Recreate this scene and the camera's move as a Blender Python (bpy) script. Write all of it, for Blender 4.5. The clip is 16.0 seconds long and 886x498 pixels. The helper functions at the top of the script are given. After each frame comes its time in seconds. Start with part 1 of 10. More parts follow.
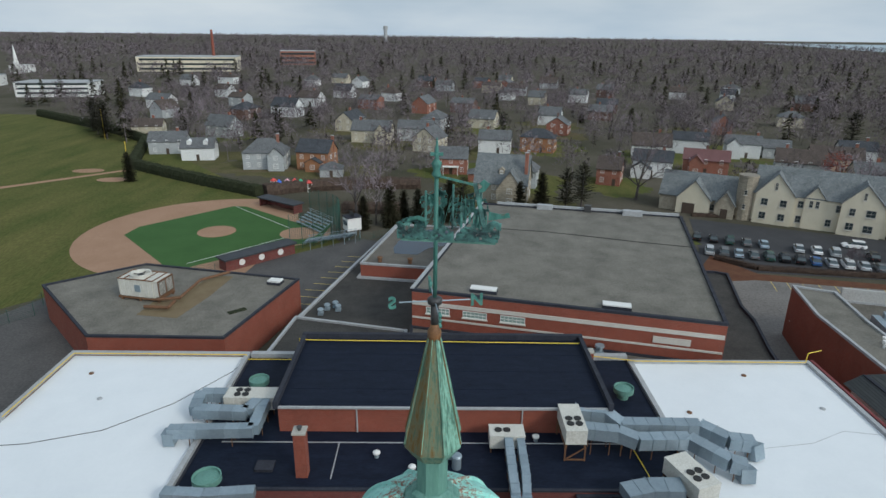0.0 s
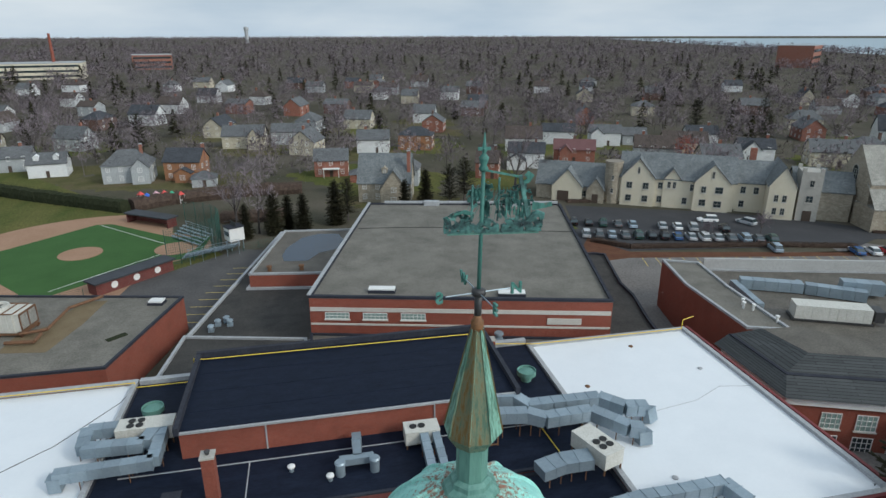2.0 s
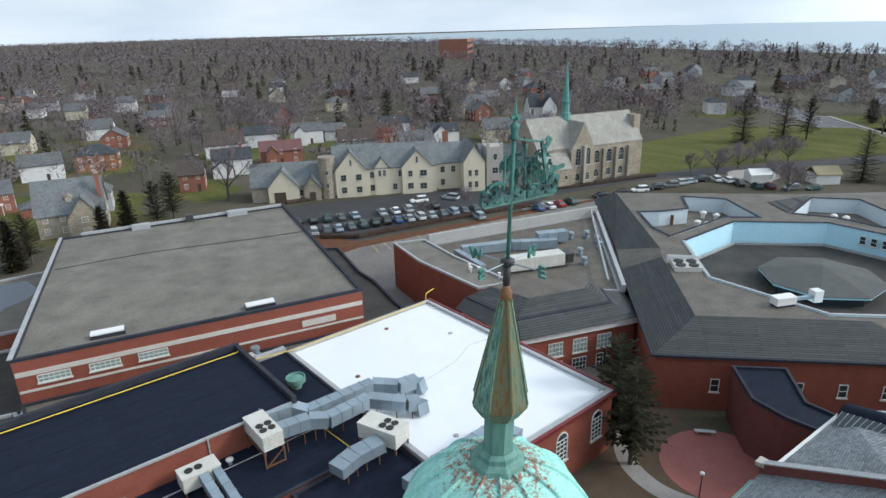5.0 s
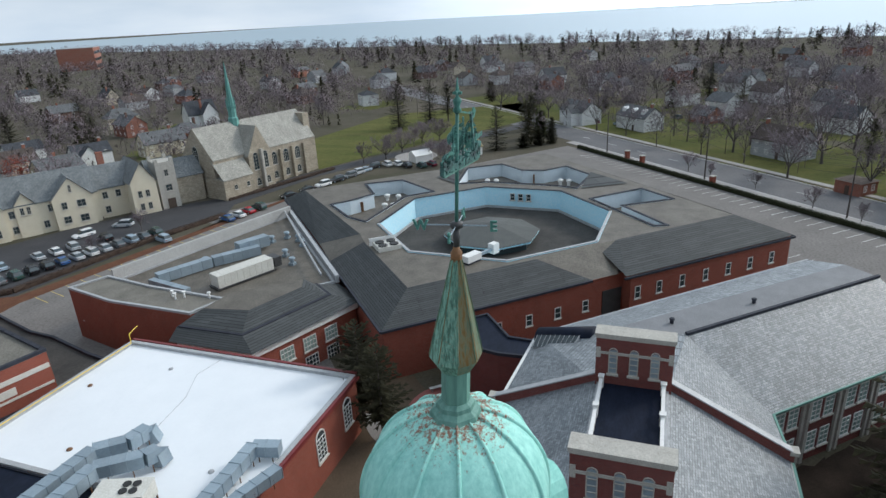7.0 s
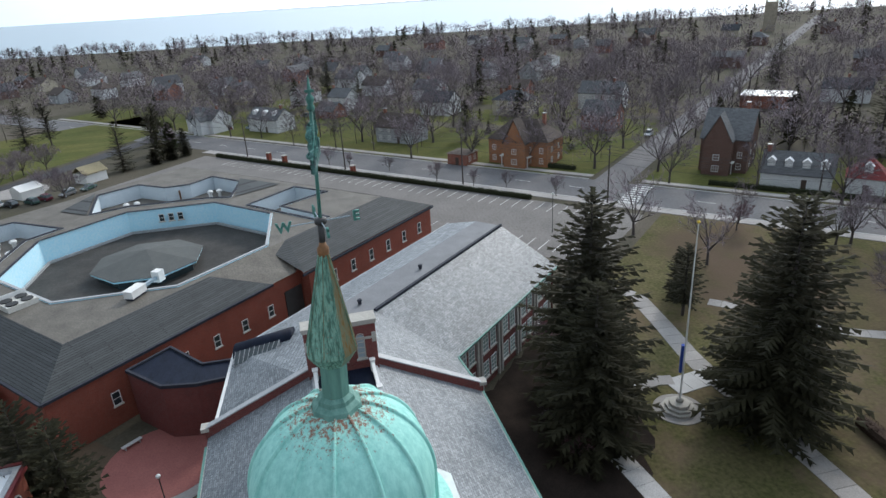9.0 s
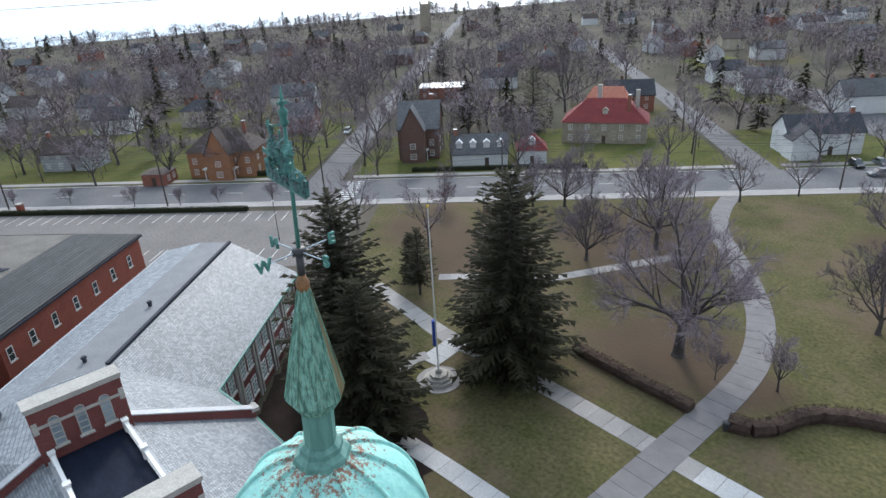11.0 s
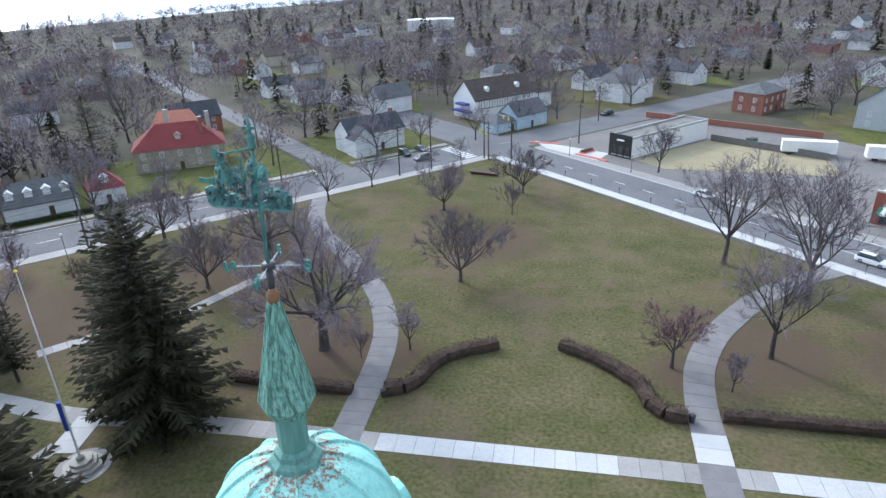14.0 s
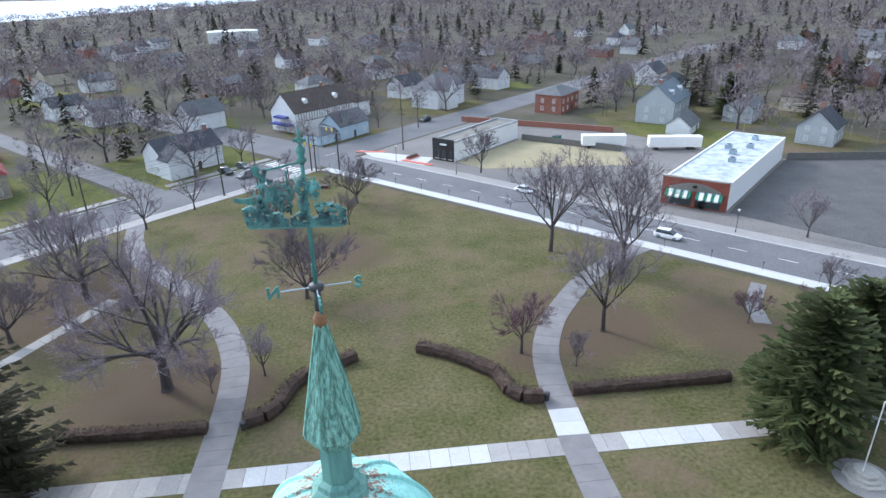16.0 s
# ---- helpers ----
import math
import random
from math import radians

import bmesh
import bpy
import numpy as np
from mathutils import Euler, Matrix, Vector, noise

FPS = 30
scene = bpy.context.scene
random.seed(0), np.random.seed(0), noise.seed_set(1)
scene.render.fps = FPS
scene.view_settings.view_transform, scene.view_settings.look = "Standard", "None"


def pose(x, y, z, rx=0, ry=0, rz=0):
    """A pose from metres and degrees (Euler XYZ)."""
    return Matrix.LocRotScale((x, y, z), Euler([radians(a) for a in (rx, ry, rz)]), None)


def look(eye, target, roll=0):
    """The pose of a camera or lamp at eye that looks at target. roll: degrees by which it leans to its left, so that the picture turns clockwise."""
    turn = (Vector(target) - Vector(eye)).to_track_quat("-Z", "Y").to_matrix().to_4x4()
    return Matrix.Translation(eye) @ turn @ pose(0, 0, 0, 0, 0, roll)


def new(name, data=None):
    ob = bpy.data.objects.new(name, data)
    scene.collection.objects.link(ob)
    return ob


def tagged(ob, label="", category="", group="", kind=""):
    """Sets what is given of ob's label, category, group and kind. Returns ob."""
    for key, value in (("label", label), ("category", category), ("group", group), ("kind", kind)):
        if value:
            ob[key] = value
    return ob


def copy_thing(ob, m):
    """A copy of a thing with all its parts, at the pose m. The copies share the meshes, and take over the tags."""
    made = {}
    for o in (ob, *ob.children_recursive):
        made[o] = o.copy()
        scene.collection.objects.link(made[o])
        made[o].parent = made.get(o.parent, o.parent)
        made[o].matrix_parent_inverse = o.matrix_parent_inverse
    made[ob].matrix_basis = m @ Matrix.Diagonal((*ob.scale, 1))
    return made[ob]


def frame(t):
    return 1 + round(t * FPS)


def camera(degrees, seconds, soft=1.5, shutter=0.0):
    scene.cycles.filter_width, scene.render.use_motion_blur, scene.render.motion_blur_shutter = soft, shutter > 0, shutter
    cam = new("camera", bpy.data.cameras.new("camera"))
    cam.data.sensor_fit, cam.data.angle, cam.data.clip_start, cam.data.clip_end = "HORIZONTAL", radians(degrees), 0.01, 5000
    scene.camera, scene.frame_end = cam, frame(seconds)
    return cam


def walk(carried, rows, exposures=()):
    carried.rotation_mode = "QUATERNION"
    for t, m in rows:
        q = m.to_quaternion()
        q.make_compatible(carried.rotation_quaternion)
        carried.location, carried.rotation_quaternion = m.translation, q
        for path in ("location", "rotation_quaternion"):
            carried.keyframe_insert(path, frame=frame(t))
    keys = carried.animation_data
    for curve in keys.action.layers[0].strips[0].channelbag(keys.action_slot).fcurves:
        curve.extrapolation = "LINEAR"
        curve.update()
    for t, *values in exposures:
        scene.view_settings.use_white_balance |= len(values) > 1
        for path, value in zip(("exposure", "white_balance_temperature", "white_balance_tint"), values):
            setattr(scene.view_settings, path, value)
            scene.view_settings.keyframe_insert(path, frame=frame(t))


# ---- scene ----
cam = camera(71.3, 16.0)
PATH = [
    (0, (0.019, -5.7, 43.568), (0.038, -3.814, 42.902), 0.7),
    (0.5, (-0.382, -5.88, 43.663), (-0.318, -3.995, 42.997), 0.6),
    (1, (-0.972, -5.814, 43.662), (-0.814, -3.935, 42.995), 0.4),
    (1.5, (-1.386, -5.582, 43.535), (-1.112, -3.716, 42.869), 0.2),
    (2, (-1.587, -5.673, 43.552), (-1.193, -3.828, 42.886), -0.1),
    (2.5, (-1.748, -5.695, 43.542), (-1.233, -3.881, 42.877), -0.3),
    (3, (-2.137, -5.622, 43.556), (-1.501, -3.848, 42.887), -0.5),
    (5.5, (-4.886, -3.725, 43.279), (-3.534, -2.419, 42.595), -2.0),
    (6, (-5.386, -3.222, 43.25), (-3.879, -2.105, 42.557), -2.4),
    (6.5, (-5.903, -2.77, 43.264), (-4.257, -1.878, 42.559), -2.8),
    (7, (-6.412, -2.204, 43.304), (-4.661, -1.552, 42.59), -3.2),
    (7.5, (-6.768, -1.616, 43.343), (-4.947, -1.22, 42.617), -3.4),
    (8, (-6.991, -1.019, 43.377), (-5.138, -0.884, 42.637), -3.5),
    (8.5, (-7.024, -0.411, 43.39), (-5.177, -0.546, 42.637), -3.6),
    (9, (-7.037, 0.167, 43.402), (-5.237, -0.249, 42.636), -3.6),
    (9.5, (-6.806, 0.712, 43.425), (-5.099, 0.021, 42.646), -3.3),
    (10, (-6.597, 1.222, 43.459), (-5.017, 0.286, 42.667), -3.6),
    (12.5, (-3.054, 5.079, 43.623), (-2.057, 3.545, 42.816), -2.3),
    (13, (-2.822, 5.479, 43.706), (-2.082, 3.805, 42.9), -2.3),
    (13.5, (-2.868, 5.632, 43.779), (-2.36, 3.875, 42.97), -2.1),
    (14, (-2.845, 5.764, 43.851), (-2.561, 3.958, 43.04), -2.0),
    (14.5, (-2.539, 5.952, 43.985), (-2.468, 4.126, 43.173), -1.8),
    (15, (-1.682, 5.605, 43.841), (-1.813, 3.782, 43.029), -1.5),
    (15.5, (-0.843, 5.541, 43.813), (-1.077, 3.725, 43.007), -1.5),
    (16, (-0.472, 5.791, 43.85), (-0.738, 3.976, 43.053), -1.3),
]
walk(cam, [(t, look(eye, target, roll)) for t, eye, target, roll in PATH],
     [(0, -0.55, 6450, 6), (3, -0.3, 6450, 7), (5.5, 0.0, 6500, 9), (7, -0.18, 6500, 9), (8.5, -0.12, 6450, 10), (10, 0.16, 6400, 11), (13.5, 0.56, 5900, 12), (16, 0.72, 5850, 12)])

from mathutils import Quaternion, geometry

# ---- light ----
world = bpy.data.worlds.new("sky")
scene.world = world
world.use_nodes = True
wn = world.node_tree.nodes
wl = world.node_tree.links
wn.clear()
SUN_AZ, SUN_EL = 135.0, 32.0   # degrees clockwise from +y, and above the horizon
sky = wn.new("ShaderNodeTexSky")
sky.sky_type = 'NISHITA'
sky.sun_disc = False
sky.sun_elevation = radians(SUN_EL)
sky.sun_rotation = radians(SUN_AZ)
sky.air_density = 1.4
sky.dust_density = 4.0
sky.ozone_density = 1.5
cloud = wn.new("ShaderNodeTexNoise")
cloud.inputs["Scale"].default_value = 3.0
cloud.inputs["Detail"].default_value = 5.0
coord = wn.new("ShaderNodeTexCoord")
stretch = wn.new("ShaderNodeMapping")
stretch.inputs["Scale"].default_value = (1, 1, 4)
wl.new(coord.outputs["Generated"], stretch.inputs["Vector"])
wl.new(stretch.outputs["Vector"], cloud.inputs["Vector"])
grey = wn.new("ShaderNodeValToRGB")
grey.color_ramp.elements[0].position = 0.3
grey.color_ramp.elements[0].color = (4.5, 5.6, 6.9, 1)
grey.color_ramp.elements[1].position = 0.7
grey.color_ramp.elements[1].color = (6.9, 7.6, 8.4, 1)
wl.new(cloud.outputs["Fac"], grey.inputs["Fac"])
# the cloud thins and brightens towards the veiled sun
sdir = wn.new("ShaderNodeVectorMath")
sdir.operation = 'DOT_PRODUCT'
sdir.inputs[1].default_value = (math.sin(radians(SUN_AZ)) * math.cos(radians(SUN_EL)), math.cos(radians(SUN_AZ)) * math.cos(radians(SUN_EL)), math.sin(radians(SUN_EL)))
wl.new(coord.outputs["Generated"], sdir.inputs[0])
halo = wn.new("ShaderNodeMapRange")
halo.interpolation_type = 'SMOOTHSTEP'
halo.inputs["From Min"].default_value = 0.2
halo.inputs["From Max"].default_value = 1.0
halo.inputs["To Min"].default_value = 1.0
halo.inputs["To Max"].default_value = 2.9
wl.new(sdir.outputs["Value"], halo.inputs["Value"])
# and pales to a bright haze just above the horizon
sepz = wn.new("ShaderNodeSeparateXYZ")
wl.new(coord.outputs["Generated"], sepz.inputs["Vector"])
low = wn.new("ShaderNodeMapRange")
low.inputs["From Min"].default_value = 0.0
low.inputs["From Max"].default_value = 0.3
low.inputs["To Min"].default_value = 1.65
low.inputs["To Max"].default_value = 1.0
wl.new(sepz.outputs["Z"], low.inputs["Value"])
both = wn.new("ShaderNodeMath")
both.operation = 'MULTIPLY'
wl.new(halo.outputs["Result"], both.inputs[0])
wl.new(low.outputs["Result"], both.inputs[1])
bright = wn.new("ShaderNodeVectorMath")
bright.operation = 'SCALE'
wl.new(grey.outputs["Color"], bright.inputs[0])
wl.new(both.outputs["Value"], bright.inputs["Scale"])
veil = wn.new("ShaderNodeMixRGB")
veil.inputs["Fac"].default_value = 0.8
wl.new(sky.outputs["Color"], veil.inputs["Color1"])
wl.new(bright.outputs["Vector"], veil.inputs["Color2"])
back = wn.new("ShaderNodeBackground")
back.inputs["Strength"].default_value = 0.1
wl.new(veil.outputs["Color"], back.inputs["Color"])
wout = wn.new("ShaderNodeOutputWorld")
wl.new(back.outputs["Background"], wout.inputs["Surface"])
sun = new("sun", bpy.data.lights.new("sun", 'SUN'))
sun.data.energy = 1.9
sun.data.angle = radians(11)
sun.data.color = (1.0, 0.95, 0.88)
sa, se = radians(SUN_AZ), radians(SUN_EL)
sun.matrix_world = look((300 * math.sin(sa) * math.cos(se), 300 * math.cos(sa) * math.cos(se), 300 * math.sin(se)), (0, 0, 0))


# ---- materials ----
def mat(name, base, rough=0.8, second=None, scale=1.0, fine=8.0, bump=0.15, metal=0.0, spread=0.5, coords="pos", random_tint=0.0, spec=0.5, stretch=(1, 1, 1), grainy=0.45):
    """A surface with two scales of variation: broad stains and fine grain with relief."""
    m = bpy.data.materials.new(name)
    m.use_nodes = True
    n, l = m.node_tree.nodes, m.node_tree.links
    b = n["Principled BSDF"]
    b.inputs["Roughness"].default_value = rough
    b.inputs["Metallic"].default_value = metal
    b.inputs["Specular IOR Level"].default_value = spec
    if coords == "pos":
        src = n.new("ShaderNodeNewGeometry").outputs["Position"]
    else:
        src = n.new("ShaderNodeTexCoord").outputs["Object"]
    mp = n.new("ShaderNodeMapping")
    mp.inputs["Scale"].default_value = stretch
    l.new(src, mp.inputs["Vector"])
    big = n.new("ShaderNodeTexNoise")
    big.inputs["Scale"].default_value = scale
    big.inputs["Detail"].default_value = 6
    big.inputs["Roughness"].default_value = 0.65
    l.new(mp.outputs["Vector"], big.inputs["Vector"])
    small = n.new("ShaderNodeTexNoise")
    small.inputs["Scale"].default_value = fine
    small.inputs["Detail"].default_value = 4
    l.new(mp.outputs["Vector"], small.inputs["Vector"])
    ramp = n.new("ShaderNodeValToRGB")
    ramp.color_ramp.elements[0].position = 0.5 - spread / 2
    ramp.color_ramp.elements[1].position = 0.5 + spread / 2
    ramp.color_ramp.elements[0].color = (*base, 1)
    ramp.color_ramp.elements[1].color = (*(second or [c * 1.35 for c in base]), 1)
    l.new(big.outputs["Fac"], ramp.inputs["Fac"])
    grain = n.new("ShaderNodeMixRGB")
    grain.blend_type = 'OVERLAY'
    grain.inputs["Fac"].default_value = grainy
    l.new(ramp.outputs["Color"], grain.inputs["Color1"])
    l.new(small.outputs["Fac"], grain.inputs["Color2"])
    out = grain.outputs["Color"]
    if random_tint:
        info = n.new("ShaderNodeObjectInfo")
        hsv = n.new("ShaderNodeHueSaturation")
        mr = n.new("ShaderNodeMapRange")
        mr.inputs["To Min"].default_value = 1 - random_tint
        mr.inputs["To Max"].default_value = 1 + random_tint
        l.new(info.outputs["Random"], mr.inputs["Value"])
        l.new(mr.outputs["Result"], hsv.inputs["Value"])
        l.new(out, hsv.inputs["Color"])
        out = hsv.outputs["Color"]
    l.new(out, b.inputs["Base Color"])
    bp = n.new("ShaderNodeBump")
    bp.inputs["Strength"].default_value = bump
    bp.inputs["Distance"].default_value = 0.05
    l.new(small.outputs["Fac"], bp.inputs["Height"])
    l.new(bp.outputs["Normal"], b.inputs["Normal"])
    m["out"] = "x"
    return m


def coursed(name, base, second, mortar, width, height, gap, rough=0.85, slope=1.0, bump=0.3, squash=0.5, stain=0.35, moss=None, spec=0.3):
    """Courses of brick, slate or shingle laid along each face: across by the face's level direction, up by height."""
    m = bpy.data.materials.new(name)
    m.use_nodes = True
    n, l = m.node_tree.nodes, m.node_tree.links
    b = n["Principled BSDF"]
    b.inputs["Roughness"].default_value = rough
    b.inputs["Specular IOR Level"].default_value = spec
    geo = n.new("ShaderNodeNewGeometry")
    cr = n.new("ShaderNodeVectorMath")
    cr.operation = 'CROSS_PRODUCT'
    cr.inputs[1].default_value = (0, 0, 1)
    l.new(geo.outputs["True Normal"], cr.inputs[0])
    nm = n.new("ShaderNodeVectorMath")
    nm.operation = 'NORMALIZE'
    l.new(cr.outputs["Vector"], nm.inputs[0])
    dt = n.new("ShaderNodeVectorMath")
    dt.operation = 'DOT_PRODUCT'
    l.new(nm.outputs["Vector"], dt.inputs[0])
    l.new(geo.outputs["Position"], dt.inputs[1])
    sp = n.new("ShaderNodeSeparateXYZ")
    l.new(geo.outputs["Position"], sp.inputs["Vector"])
    up = n.new("ShaderNodeMath")
    up.operation = 'MULTIPLY'
    up.inputs[1].default_value = slope
    l.new(sp.outputs["Z"], up.inputs[0])
    cb = n.new("ShaderNodeCombineXYZ")
    l.new(dt.outputs["Value"], cb.inputs["X"])
    l.new(up.outputs["Value"], cb.inputs["Y"])
    br = n.new("ShaderNodeTexBrick")
    br.inputs["Scale"].default_value = 1.0
    br.inputs["Brick Width"].default_value = width
    br.inputs["Row Height"].default_value = height
    br.inputs["Mortar Size"].default_value = gap
    br.inputs["Mortar Smooth"].default_value = 0.3
    br.inputs["Color1"].default_value = (*base, 1)
    br.inputs["Color2"].default_value = (*second, 1)
    br.inputs["Mortar"].default_value = (*mortar, 1)
    br.inputs["Bias"].default_value = 0.0
    l.new(cb.outputs["Vector"], br.inputs["Vector"])
    big = n.new("ShaderNodeTexNoise")
    big.inputs["Scale"].default_value = 0.35
    big.inputs["Detail"].default_value = 8
    big.inputs["Roughness"].default_value = 0.7
    l.new(geo.outputs["Position"], big.inputs["Vector"])
    ov = n.new("ShaderNodeMixRGB")
    ov.blend_type = 'OVERLAY'
    ov.inputs["Fac"].default_value = stain
    l.new(br.outputs["Color"], ov.inputs["Color1"])
    l.new(big.outputs["Fac"], ov.inputs["Color2"])
    out = ov.outputs["Color"]
    if moss:
        rp = n.new("ShaderNodeValToRGB")
        rp.color_ramp.elements[0].position = 0.5
        rp.color_ramp.elements[1].position = 0.62
        l.new(big.outputs["Fac"], rp.inputs["Fac"])
        mm = n.new("ShaderNodeMixRGB")
        mm.inputs["Color2"].default_value = (*moss, 1)
        l.new(rp.outputs["Color"], mm.inputs["Fac"])
        l.new(out, mm.inputs["Color1"])
        out = mm.outputs["Color"]
    l.new(out, b.inputs["Base Color"])
    bp = n.new("ShaderNodeBump")
    bp.inputs["Strength"].default_value = bump
    bp.inputs["Distance"].default_value = 0.03
    bp.invert = True
    l.new(br.outputs["Fac"], bp.inputs["Height"])
    l.new(bp.outputs["Normal"], b.inputs["Normal"])
    return m


BRICK = coursed("red_brick", (0.215, 0.052, 0.034), (0.285, 0.077, 0.048), (0.26, 0.12, 0.09), 0.22, 0.075, 0.010)
BRICK_DARK = coursed("dark_brick", (0.13, 0.034, 0.032), (0.185, 0.05, 0.042), (0.16, 0.09, 0.08), 0.22, 0.075, 0.010)
HOUSE_BRICK = coursed("house_brick", (0.24, 0.08, 0.055), (0.32, 0.12, 0.08), (0.3, 0.2, 0.16), 0.22, 0.075, 0.010)
BROWN_BRICK = coursed("brown_brick", (0.11, 0.06, 0.048), (0.165, 0.09, 0.07), (0.17, 0.13, 0.11), 0.22, 0.075, 0.010)
ORANGE_BRICK = coursed("orange_brick", (0.31, 0.13, 0.06), (0.38, 0.175, 0.085), (0.25, 0.17, 0.12), 0.22, 0.075, 0.010)
SLATE = coursed("wet_slate", (0.145, 0.164, 0.18), (0.285, 0.307, 0.322), (0.08, 0.092, 0.1), 0.3, 0.22, 0.02, rough=0.5, slope=1.9, stain=0.5, spec=0.42, bump=0.5)
SLATE_DULL = coursed("weathered_slate", (0.135, 0.15, 0.155), (0.205, 0.22, 0.225), (0.08, 0.09, 0.095), 0.4, 0.3, 0.02, rough=0.7, slope=1.5, stain=0.6)
DARK_SHINGLE = coursed("charcoal_shingle", (0.05, 0.055, 0.056), (0.07, 0.076, 0.077), (0.02, 0.02, 0.022), 6.0, 0.36, 0.035, rough=0.75, slope=2.4, bump=0.5)
STONE = coursed("tan_stone", (0.30, 0.26, 0.20), (0.42, 0.37, 0.29), (0.26, 0.23, 0.19), 0.55, 0.3, 0.02, stain=0.5)
CHURCH_SLATE = coursed("church_slate", (0.28, 0.27, 0.24), (0.36, 0.35, 0.31), (0.16, 0.16, 0.15), 0.5, 0.35, 0.02, rough=0.7, slope=1.3, stain=0.5)
WHITE_SIDING = coursed("white_siding", (0.7, 0.71, 0.71), (0.74, 0.75, 0.75), (0.48, 0.49, 0.5), 8.0, 0.15, 0.012, stain=0.15)
GREY_SIDING = coursed("grey_siding", (0.38, 0.4, 0.41), (0.42, 0.44, 0.45), (0.25, 0.26, 0.27), 8.0, 0.15, 0.012, stain=0.2)
CREAM_SIDING = coursed("cream_siding", (0.5, 0.45, 0.35), (0.54, 0.49, 0.38), (0.34, 0.3, 0.24), 8.0, 0.15, 0.012, stain=0.2)
BLUE_SIDING = coursed("blue_siding", (0.42, 0.52, 0.6), (0.45, 0.55, 0.62), (0.3, 0.38, 0.44), 8.0, 0.15, 0.012, stain=0.15)
SHINGLE_GREY = coursed("grey_shingle", (0.10, 0.105, 0.11), (0.15, 0.155, 0.16), (0.06, 0.06, 0.065), 0.6, 0.2, 0.012, slope=1.5, stain=0.5)
SHINGLE_BROWN = coursed("brown_shingle", (0.07, 0.055, 0.048), (0.105, 0.082, 0.072), (0.04, 0.033, 0.03), 0.6, 0.2, 0.012, slope=1.5, stain=0.5)
SHINGLE_BLACK = coursed("black_shingle", (0.045, 0.05, 0.058), (0.07, 0.075, 0.085), (0.025, 0.025, 0.03), 0.6, 0.2, 0.012, slope=1.5, stain=0.5)
RED_TILE = coursed("red_tile", (0.21, 0.042, 0.043), (0.26, 0.06, 0.058), (0.12, 0.027, 0.027), 0.3, 0.3, 0.03, slope=1.5, stain=0.4, bump=0.6)
PINK_TILE = coursed("orange_tile", (0.6, 0.25, 0.17), (0.66, 0.3, 0.21), (0.35, 0.14, 0.1), 0.3, 0.3, 0.03, slope=1.5, stain=0.3, bump=0.6)

CREAM = mat("cream_stucco", (0.62, 0.56, 0.43), 0.9, (0.68, 0.62, 0.49), 0.6, 10, 0.1)
LIMESTONE = mat("limestone", (0.34, 0.325, 0.29), 0.9, (0.47, 0.45, 0.405), 1.2, 12, 0.2)
BAND = mat("stone_band", (0.5, 0.47, 0.42), 0.85, (0.6, 0.57, 0.52), 1.0, 12, 0.1)
MEMBRANE = mat("white_membrane", (0.72, 0.75, 0.775), 0.5, (0.8, 0.825, 0.845), 0.2, 3, 0.03, spread=0.6, grainy=0.08)
EPDM = mat("black_membrane", (0.006, 0.009, 0.018), 0.6, (0.014, 0.02, 0.038), 0.5, 2.5, 0.12, spec=0.12, stretch=(1, 2.5, 1))
GRAVEL = mat("gravel_roof", (0.105, 0.097, 0.08), 0.7, (0.2, 0.186, 0.157), 0.3, 4.5, 0.5, spread=0.4, grainy=0.65)
GRAVEL_DARK = mat("dark_gravel_roof", (0.02, 0.019, 0.018), 0.85, (0.06, 0.056, 0.05), 0.3, 4.5, 0.4, grainy=0.65)
GRAVEL_BROWN = mat("brown_gravel_roof", (0.08, 0.071, 0.058), 0.7, (0.15, 0.135, 0.113), 0.3, 4.5, 0.4, spread=0.4, grainy=0.65)
COPING = mat("grey_coping", (0.3, 0.31, 0.32), 0.5, (0.42, 0.43, 0.44), 0.7, 6, 0.05)
COPING_DARK = mat("dark_coping", (0.022, 0.025, 0.036), 0.7, (0.045, 0.048, 0.06), 0.7, 6, 0.05, spec=0.2)
GALV = mat("galvanised_steel", (0.25, 0.32, 0.37), 0.42, (0.34, 0.41, 0.46), 0.5, 5, 0.03, metal=0.4, random_tint=0.12, grainy=0.15)
WHITE_PAINT = mat("white_paint", (0.68, 0.68, 0.66), 0.6, (0.78, 0.78, 0.76), 0.8, 8, 0.05)
BEIGE_METAL = mat("beige_metal", (0.52, 0.51, 0.46), 0.55, (0.62, 0.61, 0.56), 0.9, 7, 0.05)
STEEL_DARK = mat("dark_steel", (0.03, 0.03, 0.032), 0.5, (0.06, 0.06, 0.06), 1.0, 8, 0.05)
RUST = mat("rusty_steel", (0.11, 0.055, 0.03), 0.85, (0.2, 0.1, 0.05), 2.0, 12, 0.3)
BLUE_WALL = mat("sky_blue_panel", (0.5, 0.8, 0.93), 0.65, (0.55, 0.84, 0.95), 0.15, 3, 0.03)
PALE_WALL = mat("pale_blue_panel", (0.55, 0.63, 0.68), 0.7, (0.62, 0.7, 0.75), 0.3, 5, 0.03)
YELLOW = mat("yellow_pipe_paint", (0.72, 0.5, 0.05), 0.5, (0.8, 0.58, 0.08), 1, 6, 0.02)
RED_TRIM = mat("red_trim", (0.14, 0.018, 0.02), 0.5, (0.19, 0.03, 0.03), 1, 6, 0.03)
BLACK = mat("black_rubber", (0.012, 0.012, 0.012), 0.6, (0.025, 0.025, 0.025), 2, 9, 0.05)


